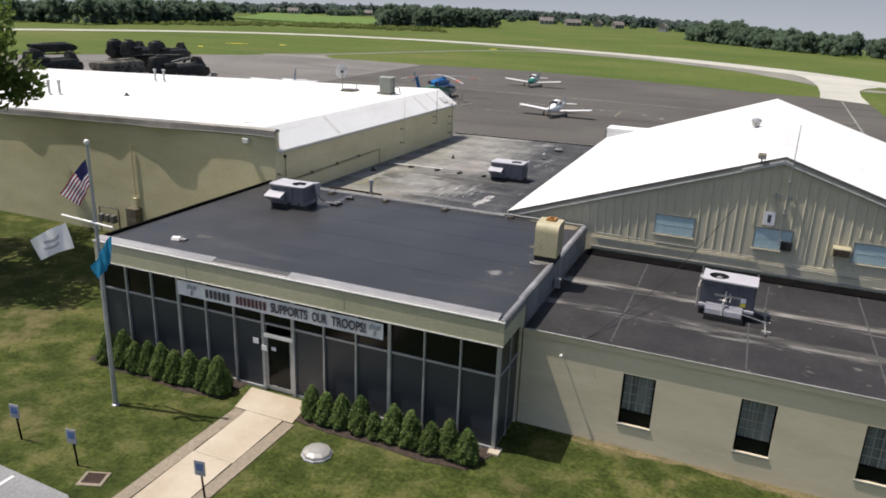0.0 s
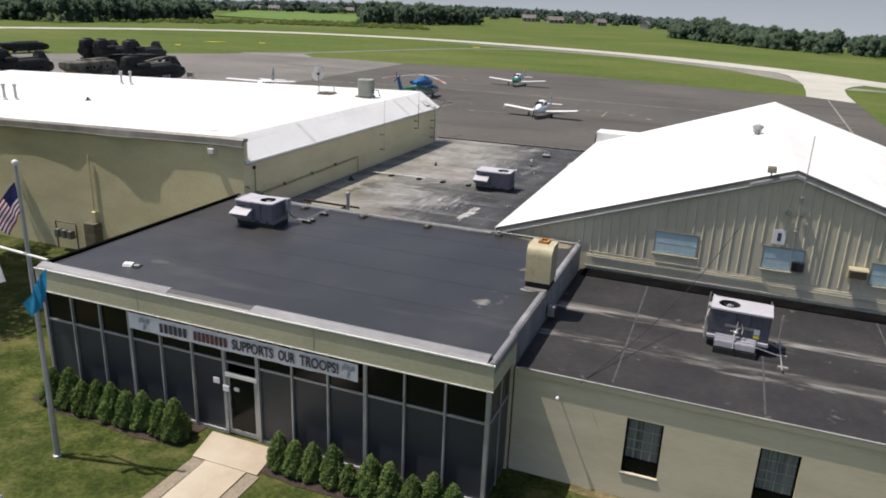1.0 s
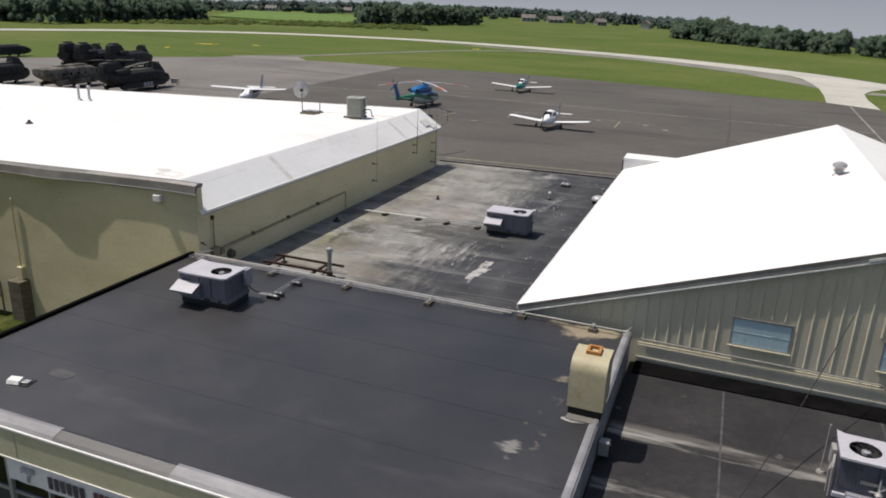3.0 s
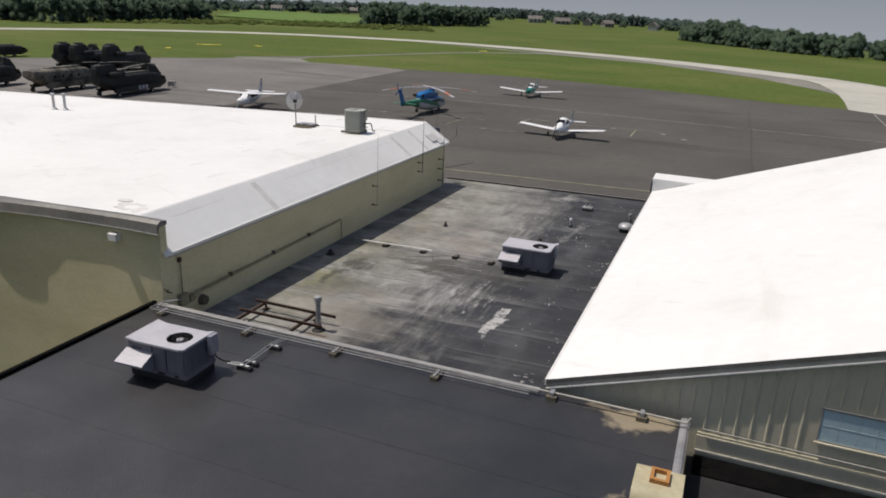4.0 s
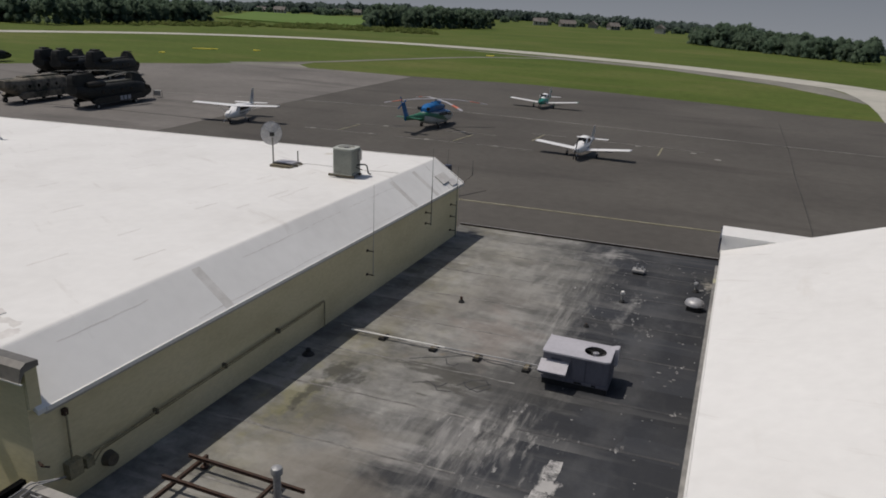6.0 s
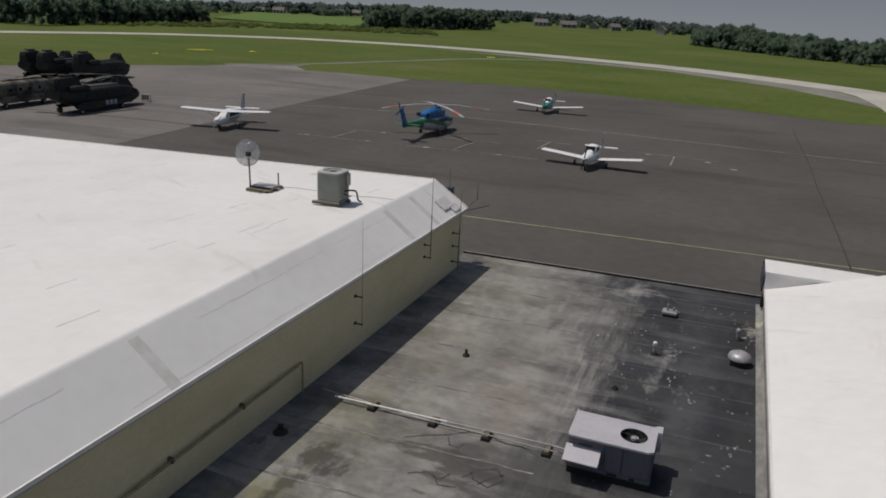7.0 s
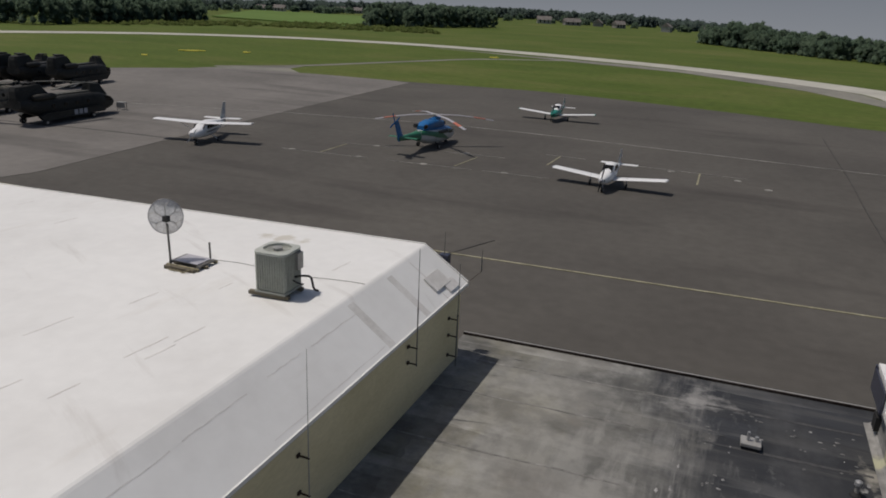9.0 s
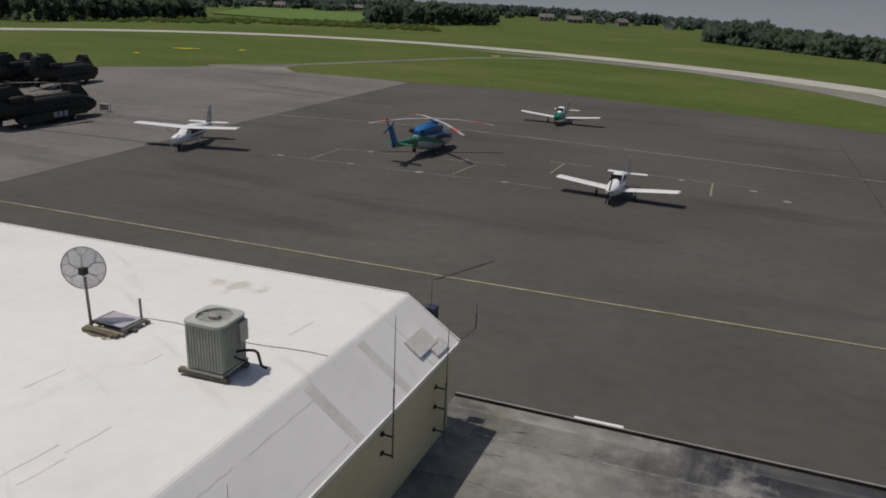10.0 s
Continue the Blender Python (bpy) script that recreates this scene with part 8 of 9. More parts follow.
for x, y, a, L in ((-142.2, 181.5, 35, 6.5), (-139.4, 162.5, 60, 1.2), (-130.8, 188.4, 20, 1.8), (-79.1, 231, 30, 2.4)):
    mk = thing("runway_marker", (x, y, 0.0), "low yellow marker panel lying in the airfield grass", "marker", "yellow markers", a)
    boxes("panel", M["yellow_panel"], mk, (-L / 2, L / 2, -0.4, 0.4, 0, 0.2), bevel=0.05)
    boxes("panel", M["yellow_panel"], mk, (-L / 4, L / 4, -1.3, -0.51, 0, 0.2), bevel=0.05)


# ---- aircraft ----
def section(w, h, zc, y, n=16, p=2.6):
    out = []
    for i in range(n):
        a = 2 * math.pi * i / n
        c, s = math.cos(a), math.sin(a)
        out.append((w * math.copysign(abs(c) ** (2 / p), c), y, zc + h * math.copysign(abs(s) ** (2 / p), s)))
    return out


def surface(bm, root, tip, root_chord, tip_chord, thick, vertical=False):
    """A tapered wing or tail panel with a rounded section from root to tip; chord runs along y."""
    rings = []
    for p, c in ((root, root_chord), (tip, tip_chord)):
        ring = []
        for u, t in ((0, 0), (0.06, 0.5), (0.3, 1.0), (0.65, 0.7), (1, 0.08), (0.65, -0.5), (0.3, -0.7), (0.06, -0.45)):
            off = thick * c * t * 0.5
            ring.append((p[0] + (off if vertical else 0), p[1] + u * c, p[2] + (0 if vertical else off)))
        rings.append(ring)
    loft(bm, rings)


def wheel(parent, x, y, r, w=0.14, name="wheel"):
    bm = bmesh.new()
    rod(bm, (x - w / 2, y, r), (x + w / 2, y, r), r, n=16)
    tyre = part(name, bm, M["black"], parent, smooth=True)
    bm = bmesh.new()
    rod(bm, (x - w * 0.52, y, r), (x + w * 0.52, y, r), r * 0.5, n=12)
    part("rim", bm, M["coping"], tyre)
    return tyre


def low_wing_plane(at, turn, paint, accent, label, span=9.5):
    """A small low-wing tourer; nose toward -y."""
    a = thing("light_aircraft", at, label, "aircraft", "parked aircraft", turn)
    bm = bmesh.new()
    loft(bm, [section(0.14, 0.15, 1.05, -2.75), section(0.33, 0.29, 1.03, -2.45), section(0.48, 0.42, 1.04, -1.7), section(0.55, 0.48, 1.07, -0.7), section(0.55, 0.5, 1.09, 0.6), section(0.35, 0.35, 1.12, 1.9), section(0.17, 0.2, 1.2, 3.6), section(0.06, 0.1, 1.25, 4.5)])
    part("fuselage", bm, paint, a, smooth=True)
    bm = bmesh.new()
    loft(bm, [section(0.4, 0.05, 1.46, -1.1), section(0.5, 0.38, 1.56, -0.3), section(0.5, 0.46, 1.6, 0.5), section(0.4, 0.3, 1.52, 1.6), section(0.17, 0.05, 1.44, 2.5)])
    part("cabin_roof", bm, M["white_paint"], a, smooth=True)
    for x in (-1, 1):
        bm = bmesh.new()
        prism(bm, [(-0.4, 1.46), (0.35, 1.46), (1.15, 1.5), (0.72, 1.84), (-0.05, 1.86)], "x", x * 0.47 - 0.035, x * 0.47 + 0.035)
        part("side_window", bm, M["glass_dark"], a)
    bm = bmesh.new()
    loft(bm, [[(-0.42, -1.12, 1.45), (0.42, -1.12, 1.45), (0.42, -1.05, 1.47), (-0.42, -1.05, 1.47)], [(-0.4, -0.42, 1.92), (0.4, -0.42, 1.92), (0.4, -0.35, 1.94), (-0.4, -0.35, 1.94)]])
    part("windscreen", bm, M["glass_dark"], a)
    for s in (-1, 1):
        bm = bmesh.new()
        surface(bm, (s * 0.38, -0.62, 0.74), (s * span / 2, -0.5, 1.14), 1.35, 1.15, 0.13)
        part("wing", bm, M["white_paint"], a, smooth=True)
        bm = bmesh.new()
        surface(bm, (s * (span / 2 - 0.02), -0.5, 1.135), (s * (span / 2 + 0.12), -0.4, 1.15), 1.15, 0.85, 0.1)
        part("wing_tip", bm, accent, a, smooth=True)
        bm = bmesh.new()
        surface(bm, (s * 0.08, 3.75, 1.22), (s * 1.6, 3.85, 1.24), 0.75, 0.65, 0.1)
        part("tailplane", bm, M["white_paint"], a, smooth=True)
        rod_bm = bmesh.new()
        rod(rod_bm, (s * 1.5, 0.05, 0.95), (s * 1.5, 0.02, 0.2), 0.05)
        part("main_strut", rod_bm, accent, a)
        wheel(a, s * 1.5, 0.02, 0.22, name="main_wheel")
        boxes("stripe", accent, a, (s * 0.55 - 0.012, s * 0.55 + 0.012, -0.6, 0.7, 1.0, 1.1))
    bm = bmesh.new()
    surface(bm, (0, 3.35, 1.35), (0, 4.2, 2.5), 1.25, 0.55, 0.1, vertical=True)
    part("fin", bm, M["heli_white"], a, smooth=True)
    boxes("fin_stripe", accent, a, (-0.07, 0.07, 4.15, 4.7, 1.85, 2.0))
    bm = bmesh.new()
    rod(bm, (0, -2.0, 0.8), (0, -2.15, 0.2), 0.045)
    part("nose_strut", bm, accent, a)
    wheel(a, 0, -2.15, 0.2, name="nose_wheel")
    bm = bmesh.new()
    lathe(bm, [(0.14, 0), (0.12, 0.12), (0.02, 0.26)], 12)
    bmesh.ops.rotate(bm, cent=(0, 0, 0), matrix=Matrix.Rotation(radians(90), 3, "X"), verts=bm.verts[:])
    bmesh.ops.translate(bm, vec=(0, -2.75, 1.12), verts=bm.verts[:])
    part("spinner", bm, accent, a, smooth=True)
    for s in (-1, 1):
        boxes("cowl_intake", M["shade_void"], a, (s * 0.17 - 0.08, s * 0.17 + 0.08, -2.66, -2.5, 1.0, 1.14))
    for s in (-1, 1):
        bm = bmesh.new()
        p = Vector((0.15 * s, 0, 0.95 * s))
        loft(bm, [[(-0.05, -2.86, 1.12), (0.05, -2.84, 1.12), (0.05, -2.82, 1.12), (-0.05, -2.84, 1.12)], [(p.x - 0.05, -2.85, 1.12 + p.z), (p.x + 0.05, -2.84, 1.12 + p.z), (p.x + 0.05, -2.82, 1.12 + p.z), (p.x - 0.05, -2.83, 1.12 + p.z)]])
        part("propeller_blade", bm, M["black"], a)
    return a


def high_wing_plane(at, turn, label, span=10.4):
    a = thing("light_aircraft", at, label, "aircraft", "parked aircraft", turn)
    bm = bmesh.new()
    loft(bm, [section(0.26, 0.27, 1.25, -2.75), section(0.5, 0.47, 1.25, -2.4), section(0.6, 0.58, 1.27, -1.4), section(0.68, 0.84, 1.48, -0.6, p=3.2), section(0.68, 0.88, 1.5, 1.1, p=3.2), section(0.56, 0.7, 1.52, 2.2, p=3), section(0.3, 0.4, 1.6, 3.8), section(0.1, 0.2, 1.68, 5.1)])
    part("fuselage", bm, M["white_paint"], a, smooth=True)
    bm = bmesh.new()
    loft(bm, [[(-0.5, -1.42, 1.72), (0.5, -1.42, 1.72), (0.5, -1.36, 1.72), (-0.5, -1.36, 1.72)], [(-0.5, -0.66, 2.24), (0.5, -0.66, 2.24), (0.5, -0.6, 2.26), (-0.5, -0.6, 2.26)]])
    part("windscreen", bm, M["glass_dark"], a)
    for s in (-1, 1):
        for y0, y1 in ((-0.75, -0.2), (-0.1, 0.35), (0.45, 0.85), (0.95, 1.35), (1.45, 1.8)):
            bm = bmesh.new()
            prism(bm, [(y0, 1.62), (y1, 1.62), (y1 - 0.03, 2.08), (y0 + 0.06, 2.08)], "x", s * 0.675 - 0.025, s * 0.675 + 0.025)
            part("side_window", bm, M["glass_dark"], a)
        boxes("stripe", M["navy_stripe"], a, (s * 0.675 - 0.02, s * 0.675 + 0.02, -0.9, 1.7, 1.22, 1.34))
        bm = bmesh.new()
        surface(bm, (s * 0.0, -0.85, 2.2), (s * span / 2, -0.7, 2.42), 1.6, 1.2, 0.12)
        part("wing", bm, M["white_paint"], a, smooth=True)
        bm = bmesh.new()
        rod(bm, (s * 0.5, -0.3, 1.0), (s * 2.5, -0.3, 2.25), 0.035)
        part("wing_strut", bm, M["white_paint"], a)
        bm = bmesh.new()
        surface(bm, (s * 0.08, 4.0, 1.95), (s * 1.95, 4.15, 1.98), 1.0, 0.75, 0.1)
        part("tailplane", bm, M["white_paint"], a, smooth=True)
        bm = bmesh.new()
        rod(bm, (s * 0.4, 0.4, 0.8), (s * 1.2, 0.4, 0.22), 0.05)
        part("main_strut", bm, M["white_paint"], a)
        wheel(a, s * 1.22, 0.4, 0.23, name="main_wheel")
        bm = bmesh.new()
        p = Vector((0.5 * s, 0, 0.8 * s))
        loft(bm, [[(-0.05, -2.88, 1.15), (0.05, -2.84, 1.15), (0.05, -2.82, 1.15), (-0.05, -2.84, 1.15)], [(p.x - 0.05, -2.86, 1.15 + p.z), (p.x + 0.05, -2.84, 1.15 + p.z), (p.x + 0.05, -2.82, 1.15 + p.z), (p.x - 0.05, -2.83, 1.15 + p.z)]])
        part("propeller_blade", bm, M["white_paint"], a)
    bm = bmesh.new()
    surface(bm, (0, 3.6, 1.6), (0, 4.75, 3.9), 1.45, 0.6, 0.1, vertical=True)
    part("fin", bm, M["heli_white"], a, smooth=True)
    boxes("fin_mark", M["ink_grey"], a, (-0.08, 0.08, 4.55, 5.05, 2.5, 3.2), label="grey printed mark")
    bm = bmesh.new()
    rod(bm, (0, -1.9, 0.85), (0, -2.0, 0.22), 0.05)
    part("nose_strut", bm, M["black"], a)
    wheel(a, 0, -2.0, 0.23, 0.18, name="nose_wheel")
    a.matrix_basis = a.matrix_basis @ Matrix.Diagonal((1, 1, 0.82, 1))
    return a


low_wing_plane((-21.95, 91.0, 0.03), -2, M["white_paint"], M["ink_grey"], "white low-wing light aircraft parked on the apron", 9.3)
low_wing_plane((-34.9, 125.3, 0.03), 2, M["teal_paint"], M["teal_paint"], "low-wing light aircraft with teal nose and white wings", 9.9)
high_wing_plane((-61.3, 88.7, 0.03), 15.5, "white high-wing light aircraft parked on the apron", 9.9)


def hull_at(stations, y):
    """Half width, half height and centre height of a hull between its stations (w, h, zc, y)."""
    st = sorted(stations, key=lambda q: q[3])
    y = min(max(y, st[0][3]), st[-1][3])
    for a, b in zip(st, st[1:]):
        if a[3] <= y <= b[3]:
            t = (y - a[3]) / (b[3] - a[3])
            return tuple(p + (q - p) * t for p, q in zip(a[:3], b[:3]))
    return st[-1][:3]


def hull_panel(bm, stations, ys, lo, hi, lift=0.02, n=9, p=2.6):
    """A thin panel lying on the hull between two angles (degrees from the +x side over the top) at each y."""
    rings = []
    for y, a0, a1 in zip(ys, lo, hi):
        w, h, zc = hull_at(stations, y)
        outer, inner = [], []
        for i in range(n):
            a = radians(a0 + (a1 - a0) * i / (n - 1))
            c, s = math.cos(a), math.sin(a)
            cx, sz = math.copysign(abs(c) ** (2 / p), c), math.copysign(abs(s) ** (2 / p), s)
            outer.append(((w + lift) * cx, y, zc + (h + lift) * sz))
            inner.append(((w - 0.03) * cx, y, zc + (h - 0.03) * sz))
        rings.append(outer + inner[::-1])
    loft(bm, rings)


def light_helicopter(at, turn):
    """A twin-engined executive helicopter; nose toward +y."""
    h = thing("helicopter", at, "blue, green and white helicopter parked on the apron", "helicopter", "parked aircraft", turn)
    body = [(0.16, 0.15, 1.2, 4.3), (0.5, 0.38, 1.25, 3.7), (0.82, 0.66, 1.38, 2.6), (1.0, 0.86, 1.5, 1.2), (1.02, 0.88, 1.52, -0.8), (0.86, 0.74, 1.6, -2.2), (0.5, 0.5, 1.78, -3.6), (0.3, 0.32, 1.9, -4.8), (0.2, 0.22, 2.0, -7.2)]
    bm = bmesh.new()
    loft(bm, [section(w, hh, zc, y) for w, hh, zc, y in body if y > -3.7])
    part("fuselage", bm, M["heli_white"], h, smooth=True)
    bm = bmesh.new()
    loft(bm, [section(w, hh, zc, y) for w, hh, zc, y in body if y < -3.5])
    part("tail_boom", bm, M["green_paint"], h, smooth=True)
    # blue over the cabin roof
    ys = [3.5, 2.8, 2.0, 1.0, 0.0, -1.0, -2.0, -2.8]
    bm = bmesh.new()
    hull_panel(bm, body, ys, [62, 42, 34, 32, 34, 40, 50, 66], [118, 138, 146, 148, 146, 140, 130, 114], 0.02)
    part("cabin_roof", bm, M["blue_paint"], h, smooth=True)
    for s in (0, 1):
        def turned(v):
            return [180 - q for q in v] if s else v
        bm = bmesh.new()
        hull_panel(bm, body, [1.6, 0.8, 0.0, -1.0, -2.0, -2.9, -3.55], turned([-38, -24, -14, -6, 2, 8, 10]), turned([-30, -8, 8, 22, 36, 60, 88]), 0.022)
        part("green_swoosh", bm, M["green_paint"], h, "green painted swoosh", smooth=True)
        bm = bmesh.new()
        hull_panel(bm, body, [2.75, 2.2, 1.4], turned([4, 2, 2]), turned([36, 34, 30]), 0.026)
        part("cockpit_door_glass", bm, M["glass_dark"], h, smooth=True)
        bm = bmesh.new()
        hull_panel(bm, body, [1.2, 0.5, -0.2, -0.9], turned([6, 6, 8, 12]), turned([29, 29, 29, 30]), 0.026)
        part("cabin_window", bm, M["glass_dark"], h, smooth=True)
    bm = bmesh.new()
    hull_panel(bm, body, [3.65, 3.2, 2.85], [30, 34, 42], [86, 86, 86], 0.028)
    hull_panel(bm, body, [3.65, 3.2, 2.85], [94, 94, 94], [150, 146, 138], 0.028)
    part("windscreen", bm, M["glass_dark"], h, smooth=True)
    # engine cowling with exhausts
    bm = bmesh.new()
    loft(bm, [section(0.3, 0.12, 2.38, 1.9, p=3), section(0.6, 0.34, 2.5, 1.2, p=3), section(0.72, 0.46, 2.6, 0.2, p=3.2), section(0.74, 0.5, 2.62, -1.2, p=3.2), section(0.68, 0.46, 2.55, -2.3, p=3), section(0.4, 0.3, 2.4, -3.0, p=3)])
    part("engine_cowling", bm, M["blue_paint"], h, smooth=True)
    for s in (-1, 1):
        bm = bmesh.new()
        rod(bm, (s * 0.4, -2.5, 2.62), (s * 0.62, -3.1, 2.66), 0.2, 0.19, 14)
        part("exhaust", bm, M["black"], h, smooth=True)
        boxes("engine_intake", M["shade_void"], h, (s * 0.5 - 0.14, s * 0.5 + 0.14, 1.0, 1.16, 2.5, 2.74))
    bm = bmesh.new()
    loft(bm, [section(0.3, 0.16, 3.06, 0.9, p=2.4), section(0.42, 0.22, 3.05, 0.1, p=2.4), section(0.3, 0.14, 3.03, -0.9, p=2.4)])
    part("mast_fairing", bm, M["blue_paint"], h, smooth=True)
    bm = bmesh.new()
    surface(bm, (0, -7.3, 1.75), (0, -8.1, 3.75), 1.15, 0.75, 0.16, vertical=True)
    part("fin", bm, M["blue_paint"], h, smooth=True)
    for s in (-1, 1):
        bm = bmesh.new()
        surface(bm, (s * 0.15, -6.6, 2.02), (s * 1.5, -6.6, 2.02), 0.7, 0.6, 0.12)
        part("tailplane", bm, M["green_paint"], h, smooth=True)
    for k in range(4):
        a = math.pi / 2 * k + 0.4
        bm = bmesh.new()
        c = Vector((-0.2, -7.65, 3.55))
        p = Vector((0, math.cos(a), math.sin(a)))
        s = Vector((0, -math.sin(a), math.cos(a))) * 0.08
        loft(bm, [[c - s, c + s, c + s + Vector((0.02, 0, 0)), c - s + Vector((0.02, 0, 0))], [c + p * 0.95 - s, c + p * 0.95 + s, c + p * 0.95 + s + Vector((0.02, 0, 0)), c + p * 0.95 - s + Vector((0.02, 0, 0))]])
        part("tail_rotor_blade", bm, M["blue_paint"], h)
    bm = bmesh.new()
    rod(bm, (0, 0.1, 3.0), (0, 0.1, 3.55), 0.09)
    lathe(bm, [(0.3, 3.4), (0.32, 3.5), (0.1, 3.58)], 12, (0, 0.1, 0))
    part("rotor_hub", bm, M["coping"], h)
    for k, ang in enumerate((36, 140, 216, 325)):
        a = radians(ang)
        d = Vector((math.cos(a), math.sin(a), 0))
        s = Vector((-d.y, d.x, 0)) * 0.17
        o = Vector((0, 0.1, 3.46))
        up = Vector((0, 0, 0.035))
        rings = []
        for r, dz in ((0.3, 0), (2.5, -0.06), (4.6, -0.3), (6.1, -0.55)):
            c = o + d * r + Vector((0, 0, dz))
            rings.append([c - s, c + s, c + s + up, c - s + up])
        bm = bmesh.new()
        loft(bm, rings)
        blade = part("rotor_blade", bm, M["unit_light"], h)
        bm = bmesh.new()
        c0, c1 = o + d * 4.0 + Vector((0, 0, -0.225)), o + d * 5.2 + Vector((0, 0, -0.395))
        s2 = s * 1.03
        loft(bm, [[c0 - s2 - up * 0.2, c0 + s2 - up * 0.2, c0 + s2 + up * 1.3, c0 - s2 + up * 1.3], [c1 - s2 - up * 0.2, c1 + s2 - up * 0.2, c1 + s2 + up * 1.3, c1 - s2 + up * 1.3]])
        part("blade_band", bm, M["red_paint"], blade)
    for s in (-1, 1):
        bm = bmesh.new()
        rod(bm, (s * 0.7, -1.2, 1.0), (s * 1.15, -1.2, 0.55), 0.06)
        part("main_strut", bm, M["black"], h)
        wheel(h, s * 1.17, -1.2, 0.24, 0.18, "main_wheel").location.z = 0.3
    bm = bmesh.new()
    rod(bm, (0, 2.7, 0.9), (0, 2.7, 0.5), 0.05)
    part("nose_strut", bm, M["black"], h)
    wheel(h, 0, 2.7, 0.2, 0.2, "nose_wheel").location.z = 0.3
    return h


light_helicopter((-41.3, 99.55, -0.27), -4.4)


def tandem_helicopter(at, turn, skin, top, label, aft=True, fwd=True, blades=(), size=0.86):
    """A large tandem-rotor transport helicopter; nose toward +y; origin under the rear wheels."""
    h = thing("transport_helicopter", at, label, "helicopter", "parked military helicopters", turn)
    bm = bmesh.new()
    P = 4.0
    loft(bm, [section(0.32, 0.3, 1.5, 11.7, p=2.4), section(0.72, 0.62, 1.5, 11.2, p=2.6), section(1.08, 1.0, 1.62, 10.3, p=3), section(1.3, 1.3, 1.8, 9.0, p=P), section(1.36, 1.38, 1.9, 7.5, p=P), section(1.36, 1.38, 1.9, 2.0, p=P), section(1.34, 1.18, 2.1, 0.4, p=P), section(1.2, 0.75, 2.5, -1.6, p=P), section(1.0, 0.5, 2.7, -2.4, p=P)])
    part("fuselage", bm, skin, h, smooth=True)
    for y in (2.2, 4.0, 5.8, 7.6):
        bm = bmesh.new()
        loft(bm, [section(1.375, 1.395, 1.9, y + k, p=P) for k in (0.0, 0.06)])
        part("frame_band", bm, skin, h, smooth=True)
    boxes("tunnel_cover", top, h, (-0.55, 0.55, 1.2, 8.2, 3.22, 3.44), bevel=0.08)
    bm = bmesh.new()
    for s in (-1, 1):
        prism(bm, [(0.2, 1.5), (8.3, 1.5), (9.2, 1.15), (8.6, 0.66), (-0.2, 0.66), (-0.6, 1.1)], "x", s * 1.46 - 0.26, s * 1.46 + 0.26)
    part("fuel_pod", bm, skin, h)
    if fwd:
        bm = bmesh.new()
        loft(bm, [[(-0.7, 7.6, 3.1), (0.7, 7.6, 3.1), (0.6, 10.4, 2.6), (-0.6, 10.4, 2.6)], [(-0.5, 7.9, 4.2), (0.5, 7.9, 4.2), (0.35, 9.5, 4.1), (-0.35, 9.5, 4.1)]])
        part("forward_pylon", bm, skin, h)
        bm = bmesh.new()
        rod(bm, (0, 8.6, 4.0), (0, 8.6, 4.36), 0.22)
        lathe(bm, [(0.4, 4.22), (0.44, 4.34), (0.15, 4.46)], 12, (0, 8.6, 0))
        for k in range(3):
            a = k * 2.094 + 0.4
            rod(bm, (0, 8.6, 4.32), (0.85 * math.cos(a), 8.6 + 0.85 * math.sin(a), 4.32), 0.15, 0.1, 8)
        part("forward_rotor_head", bm, M["black"], h)
    if aft:
        bm = bmesh.new()
        def pylon(w, y0, y1, z0, z1):
            return [(-w, y0 + 0.25, z0), (-w * 0.6, y0, z0), (w * 0.6, y0, z0), (w, y0 + 0.25, z0), (w, y1 - 0.3, z1), (w * 0.5, y1, z1), (-w * 0.5, y1, z1), (-w, y1 - 0.3, z1)]
        loft(bm, [pylon(0.95, -2.4, 2.6, 2.7, 3.1), pylon(0.8, -2.45, 1.9, 3.5, 3.6), pylon(0.7, -2.4, 1.3, 4.3, 4.35), pylon(0.62, -2.25, 1.0, 4.8, 4.85), pylon(0.4, -1.6, 0.5, 4.95, 4.98)])
        part("aft_pylon", bm, skin, h)
        for s in (-1, 1):
            bm = bmesh.new()
            loft(bm, [section(0.25, 0.25, 3.4, 2.1, 12, 2), section(0.42, 0.42, 3.4, 1.6, 12, 2), section(0.42, 0.42, 3.4, -0.2, 12, 2), section(0.3, 0.3, 3.4, -0.9, 12, 2)])
            bmesh.ops.translate(bm, vec=(s * 1.12, 0, 0), verts=bm.verts[:])
            part("engine", bm, skin, h, smooth=True)
        bm = bmesh.new()
        rod(bm, (0, -0.6, 4.9), (0, -0.6, 5.2), 0.22)
        lathe(bm, [(0.4, 5.04), (0.44, 5.16), (0.15, 5.28)], 12, (0, -0.6, 0))
        for k in range(3):
            a = k * 2.094 + 0.9
            rod(bm, (0, -0.6, 5.12), (0.85 * math.cos(a), -0.6 + 0.85 * math.sin(a), 5.12), 0.15, 0.1, 8)
        part("aft_rotor_head", bm, M["black"], h)
    for (y0, z0, ang, L, mat) in blades:
        a = radians(ang)
        d = Vector((math.cos(a), math.sin(a), 0))
        s = Vector((-d.y, d.x, 0)) * 0.35
        bm = bmesh.new()
        rings = []
        for r, dz in ((0.9, 0), (L * 0.5, -0.15), (L, -0.7)):
            c = Vector((0, y0, z0)) + d * r + Vector((0, 0, dz))
            rings.append([c - s, c + s, c + s + Vector((0, 0, 0.07)), c - s + Vector((0, 0, 0.07))])
        loft(bm, rings)
        part("rotor_blade", bm, mat, h)
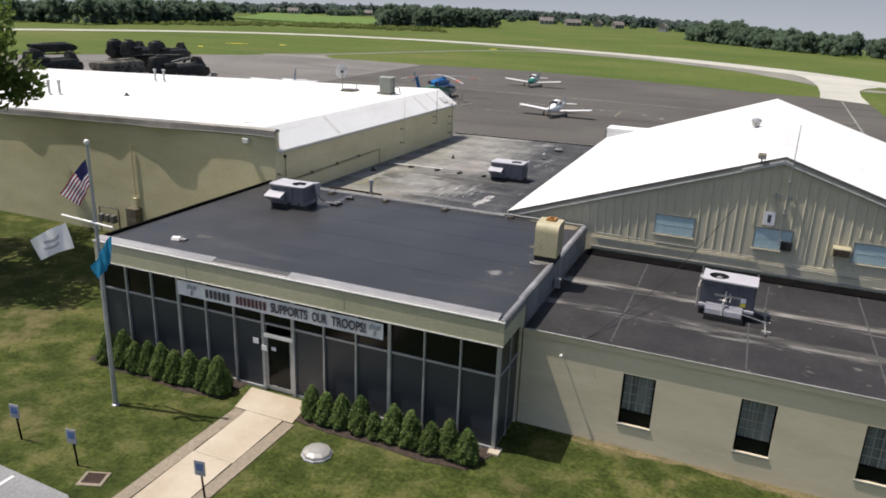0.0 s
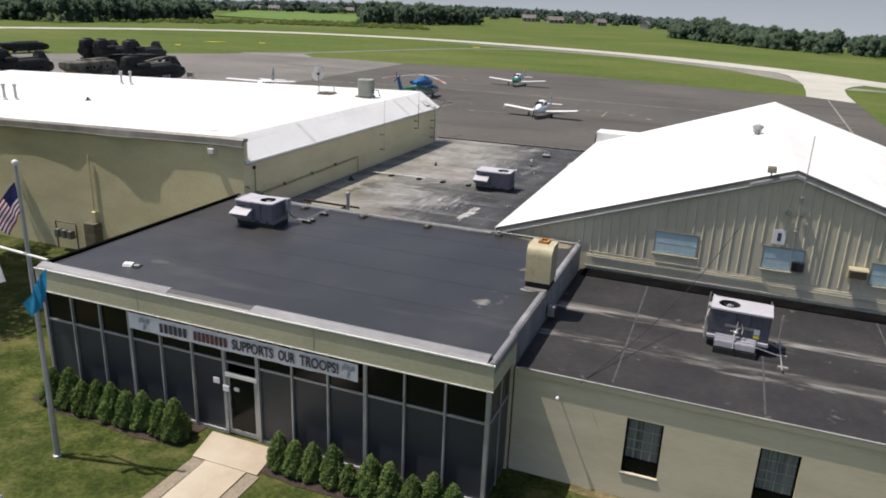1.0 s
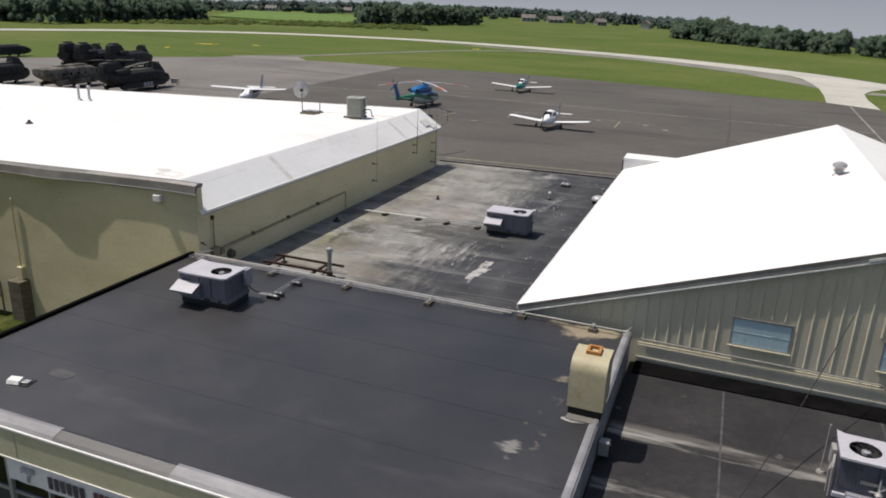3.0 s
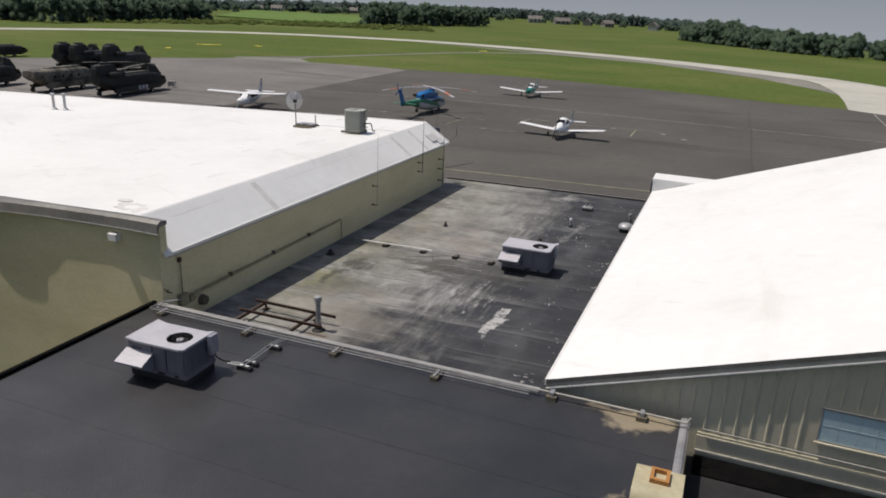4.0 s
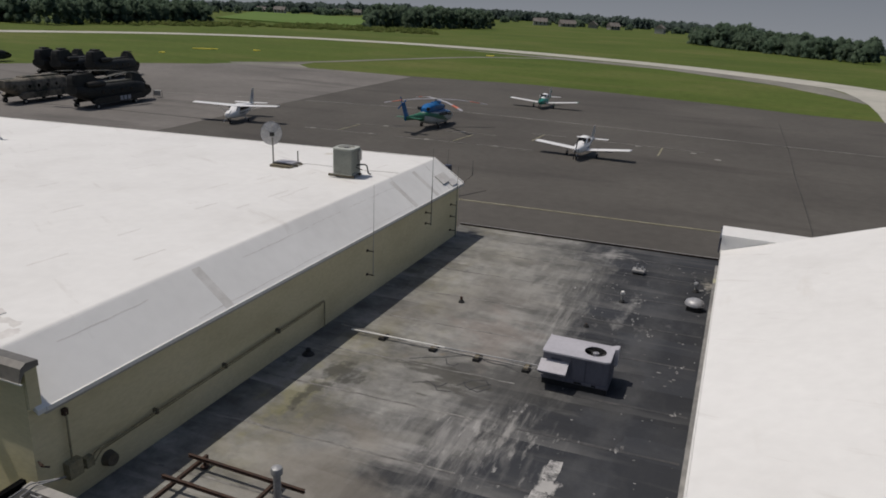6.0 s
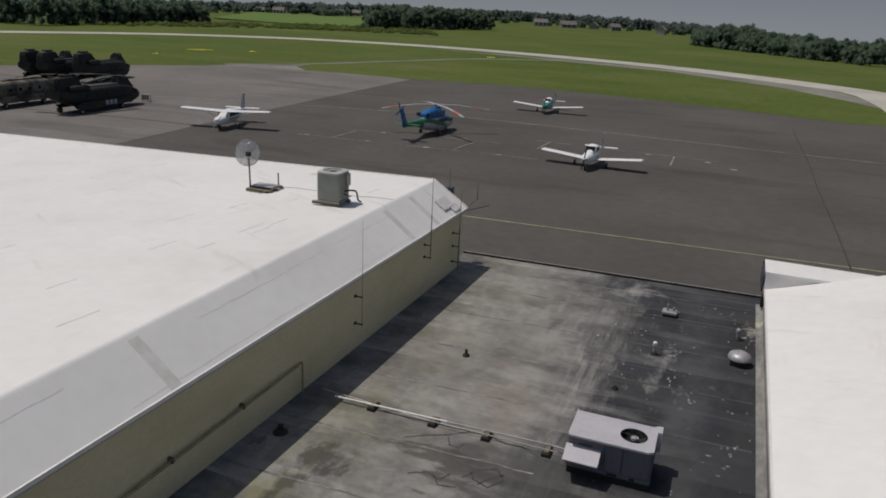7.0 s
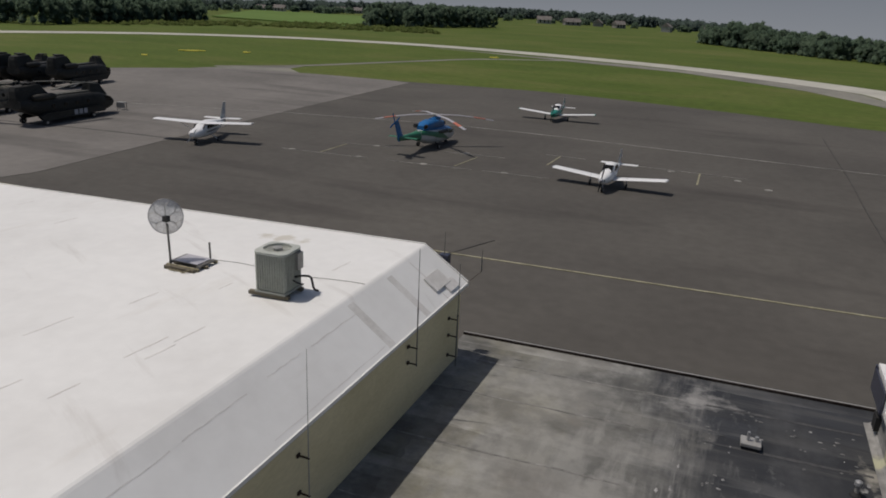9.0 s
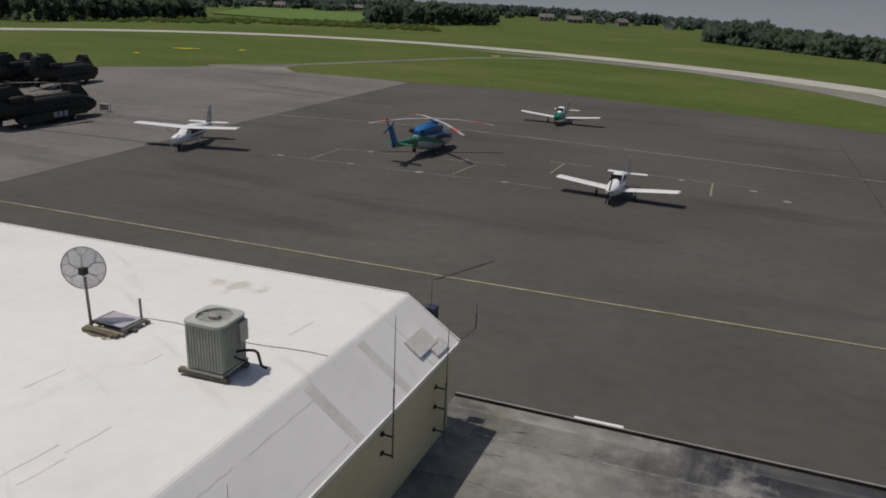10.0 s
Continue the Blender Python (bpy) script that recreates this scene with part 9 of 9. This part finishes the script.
    for s in (-1, 1):
        bm = bmesh.new()
        prism(bm, [(9.4, 1.9), (10.55, 1.75), (10.3, 2.35), (9.4, 2.6)], "x", s * 1.16 - 0.06, s * 1.16 + 0.06)
        part("cockpit_window", bm, M["glass_dark"], h)
        for y in (1.5, 3.2, 4.9, 6.6):
            bm = bmesh.new()
            rod(bm, (s * 1.3, y, 2.2), (s * 1.385, y, 2.2), 0.24, n=14)
            part("porthole", bm, M["glass_dark"], h)
        wheel(h, s * 1.7, 0.0, 0.36, 0.3, "rear_wheel")
        bm = bmesh.new()
        rod(bm, (s * 1.5, 0, 0.36), (s * 1.5, 0.1, 1.0), 0.09)
        part("rear_strut", bm, M["black"], h)
        wheel(h, s * 1.5, 6.9, 0.34, 0.42, "front_wheel")
        bm = bmesh.new()
        rod(bm, (s * 1.4, 6.9, 0.34), (s * 1.4, 6.9, 0.9), 0.09)
        part("front_strut", bm, M["black"], h)
        if skin is M["army"] and blades:
            for k, y in enumerate((4.0, 4.7, 5.4)):
                boxes("number_bar", M["ink_grey"], h, (s * 1.73 - 0.01, s * 1.73 + 0.01, y, y + 0.5, 0.78, 1.42))
    bm = bmesh.new()
    loft(bm, [[(-0.75, 9.9, 2.55), (0.75, 9.9, 2.55), (0.7, 9.85, 2.6), (-0.7, 9.85, 2.6)], [(-0.75, 10.75, 1.95), (0.75, 10.75, 1.95), (0.72, 10.8, 2.0), (-0.72, 10.8, 2.0)]])
    part("windscreen", bm, M["glass_dark"], h)
    sx, sy, sz = size if isinstance(size, tuple) else (size, size, size)
    h.matrix_basis = h.matrix_basis @ Matrix.Diagonal((sx, sy, sz, 1))
    return h


tandem_helicopter((-81.2, 86.0, 0.05), 5, M["army"], M["army_lit"], "dark tandem-rotor transport helicopter with drooping rotor blades", size=(0.92, 0.98, 0.84), blades=((8.6, 4.32, 250, 4.6, M["army_lit"]), (8.6, 4.28, 200, 2.4, M["white_trim"]), (-0.6, 5.2, 190, 6.0, M["army_lit"]), (-0.6, 5.2, 75, 8.0, M["army_lit"])))
tandem_helicopter((-90.3, 83.6, 0.05), 6, M["camo"], M["camo"], "stripped camouflage helicopter hull without rotors", aft=False, fwd=False, size=(0.9, 0.84, 0.92))
for x, y, a in ((-104.0, 109.7, 14), (-108.6, 107.3, 16), (-111.4, 106.6, 16)):
    tandem_helicopter((x, y, 0.05), a, M["army"], M["army"], "dark tandem-rotor transport helicopter in the back row", size=(0.97, 0.97, 0.9))
tandem_helicopter((-99.5, 79.5, 0.05), 10, M["army"], M["army"], "dark tandem-rotor transport helicopter without blades")
tandem_helicopter((-139.5, 112.5, 0.05), 2, M["army"], M["army"], "stripped dark helicopter hull without pylons", aft=False, fwd=False, size=(0.86, 0.86, 0.68))

stand_ob = thing("maintenance_stand", (-82.2, 98.9, 0.05), "small grey maintenance stand on the apron by the helicopter", "work stand", turn=20)
boxes("platform", M["coping"], stand_ob, (-0.5, 0.5, -0.3, 0.3, 0.85, 0.92))
boxes("side_panel", M["coping"], stand_ob, (-0.5, 0.5, -0.34, -0.31, 0.25, 0.85))
for x in (-0.45, 0.45):
    for y in (-0.26, 0.26):
        bm = bmesh.new()
        rod(bm, (x, y, 0), (x, y, 0.85), 0.03)
        part("leg", bm, M["black"], stand_ob)

cart = thing("service_cart", (-16.3, 54.25, 0.03), "white-roofed service cart parked behind the low building", "cart", turn=4)
boxes("body", M["unit_grey"], cart, (-0.9, 0.9, -0.5, 0.5, 0.3, 0.85), bevel=0.06)
boxes("roof", M["white_paint"], cart, (-0.75, 0.75, -0.55, 0.55, 2.02, 2.12), bevel=0.04)
for x in (-0.68, 0.68):
    for y in (-0.48, 0.48):
        bm = bmesh.new()
        rod(bm, (x, y, 0.8), (x, y, 2.04), 0.025)
        part("roof_post", bm, M["black"], cart)
for x in (-0.6, 0.6):
    for y in (-0.5, 0.5):
        bm = bmesh.new()
        rod(bm, (x, y - 0.08, 0.22), (x, y + 0.08, 0.22), 0.22, n=14)
        part("wheel", bm, M["black"], cart, smooth=True)
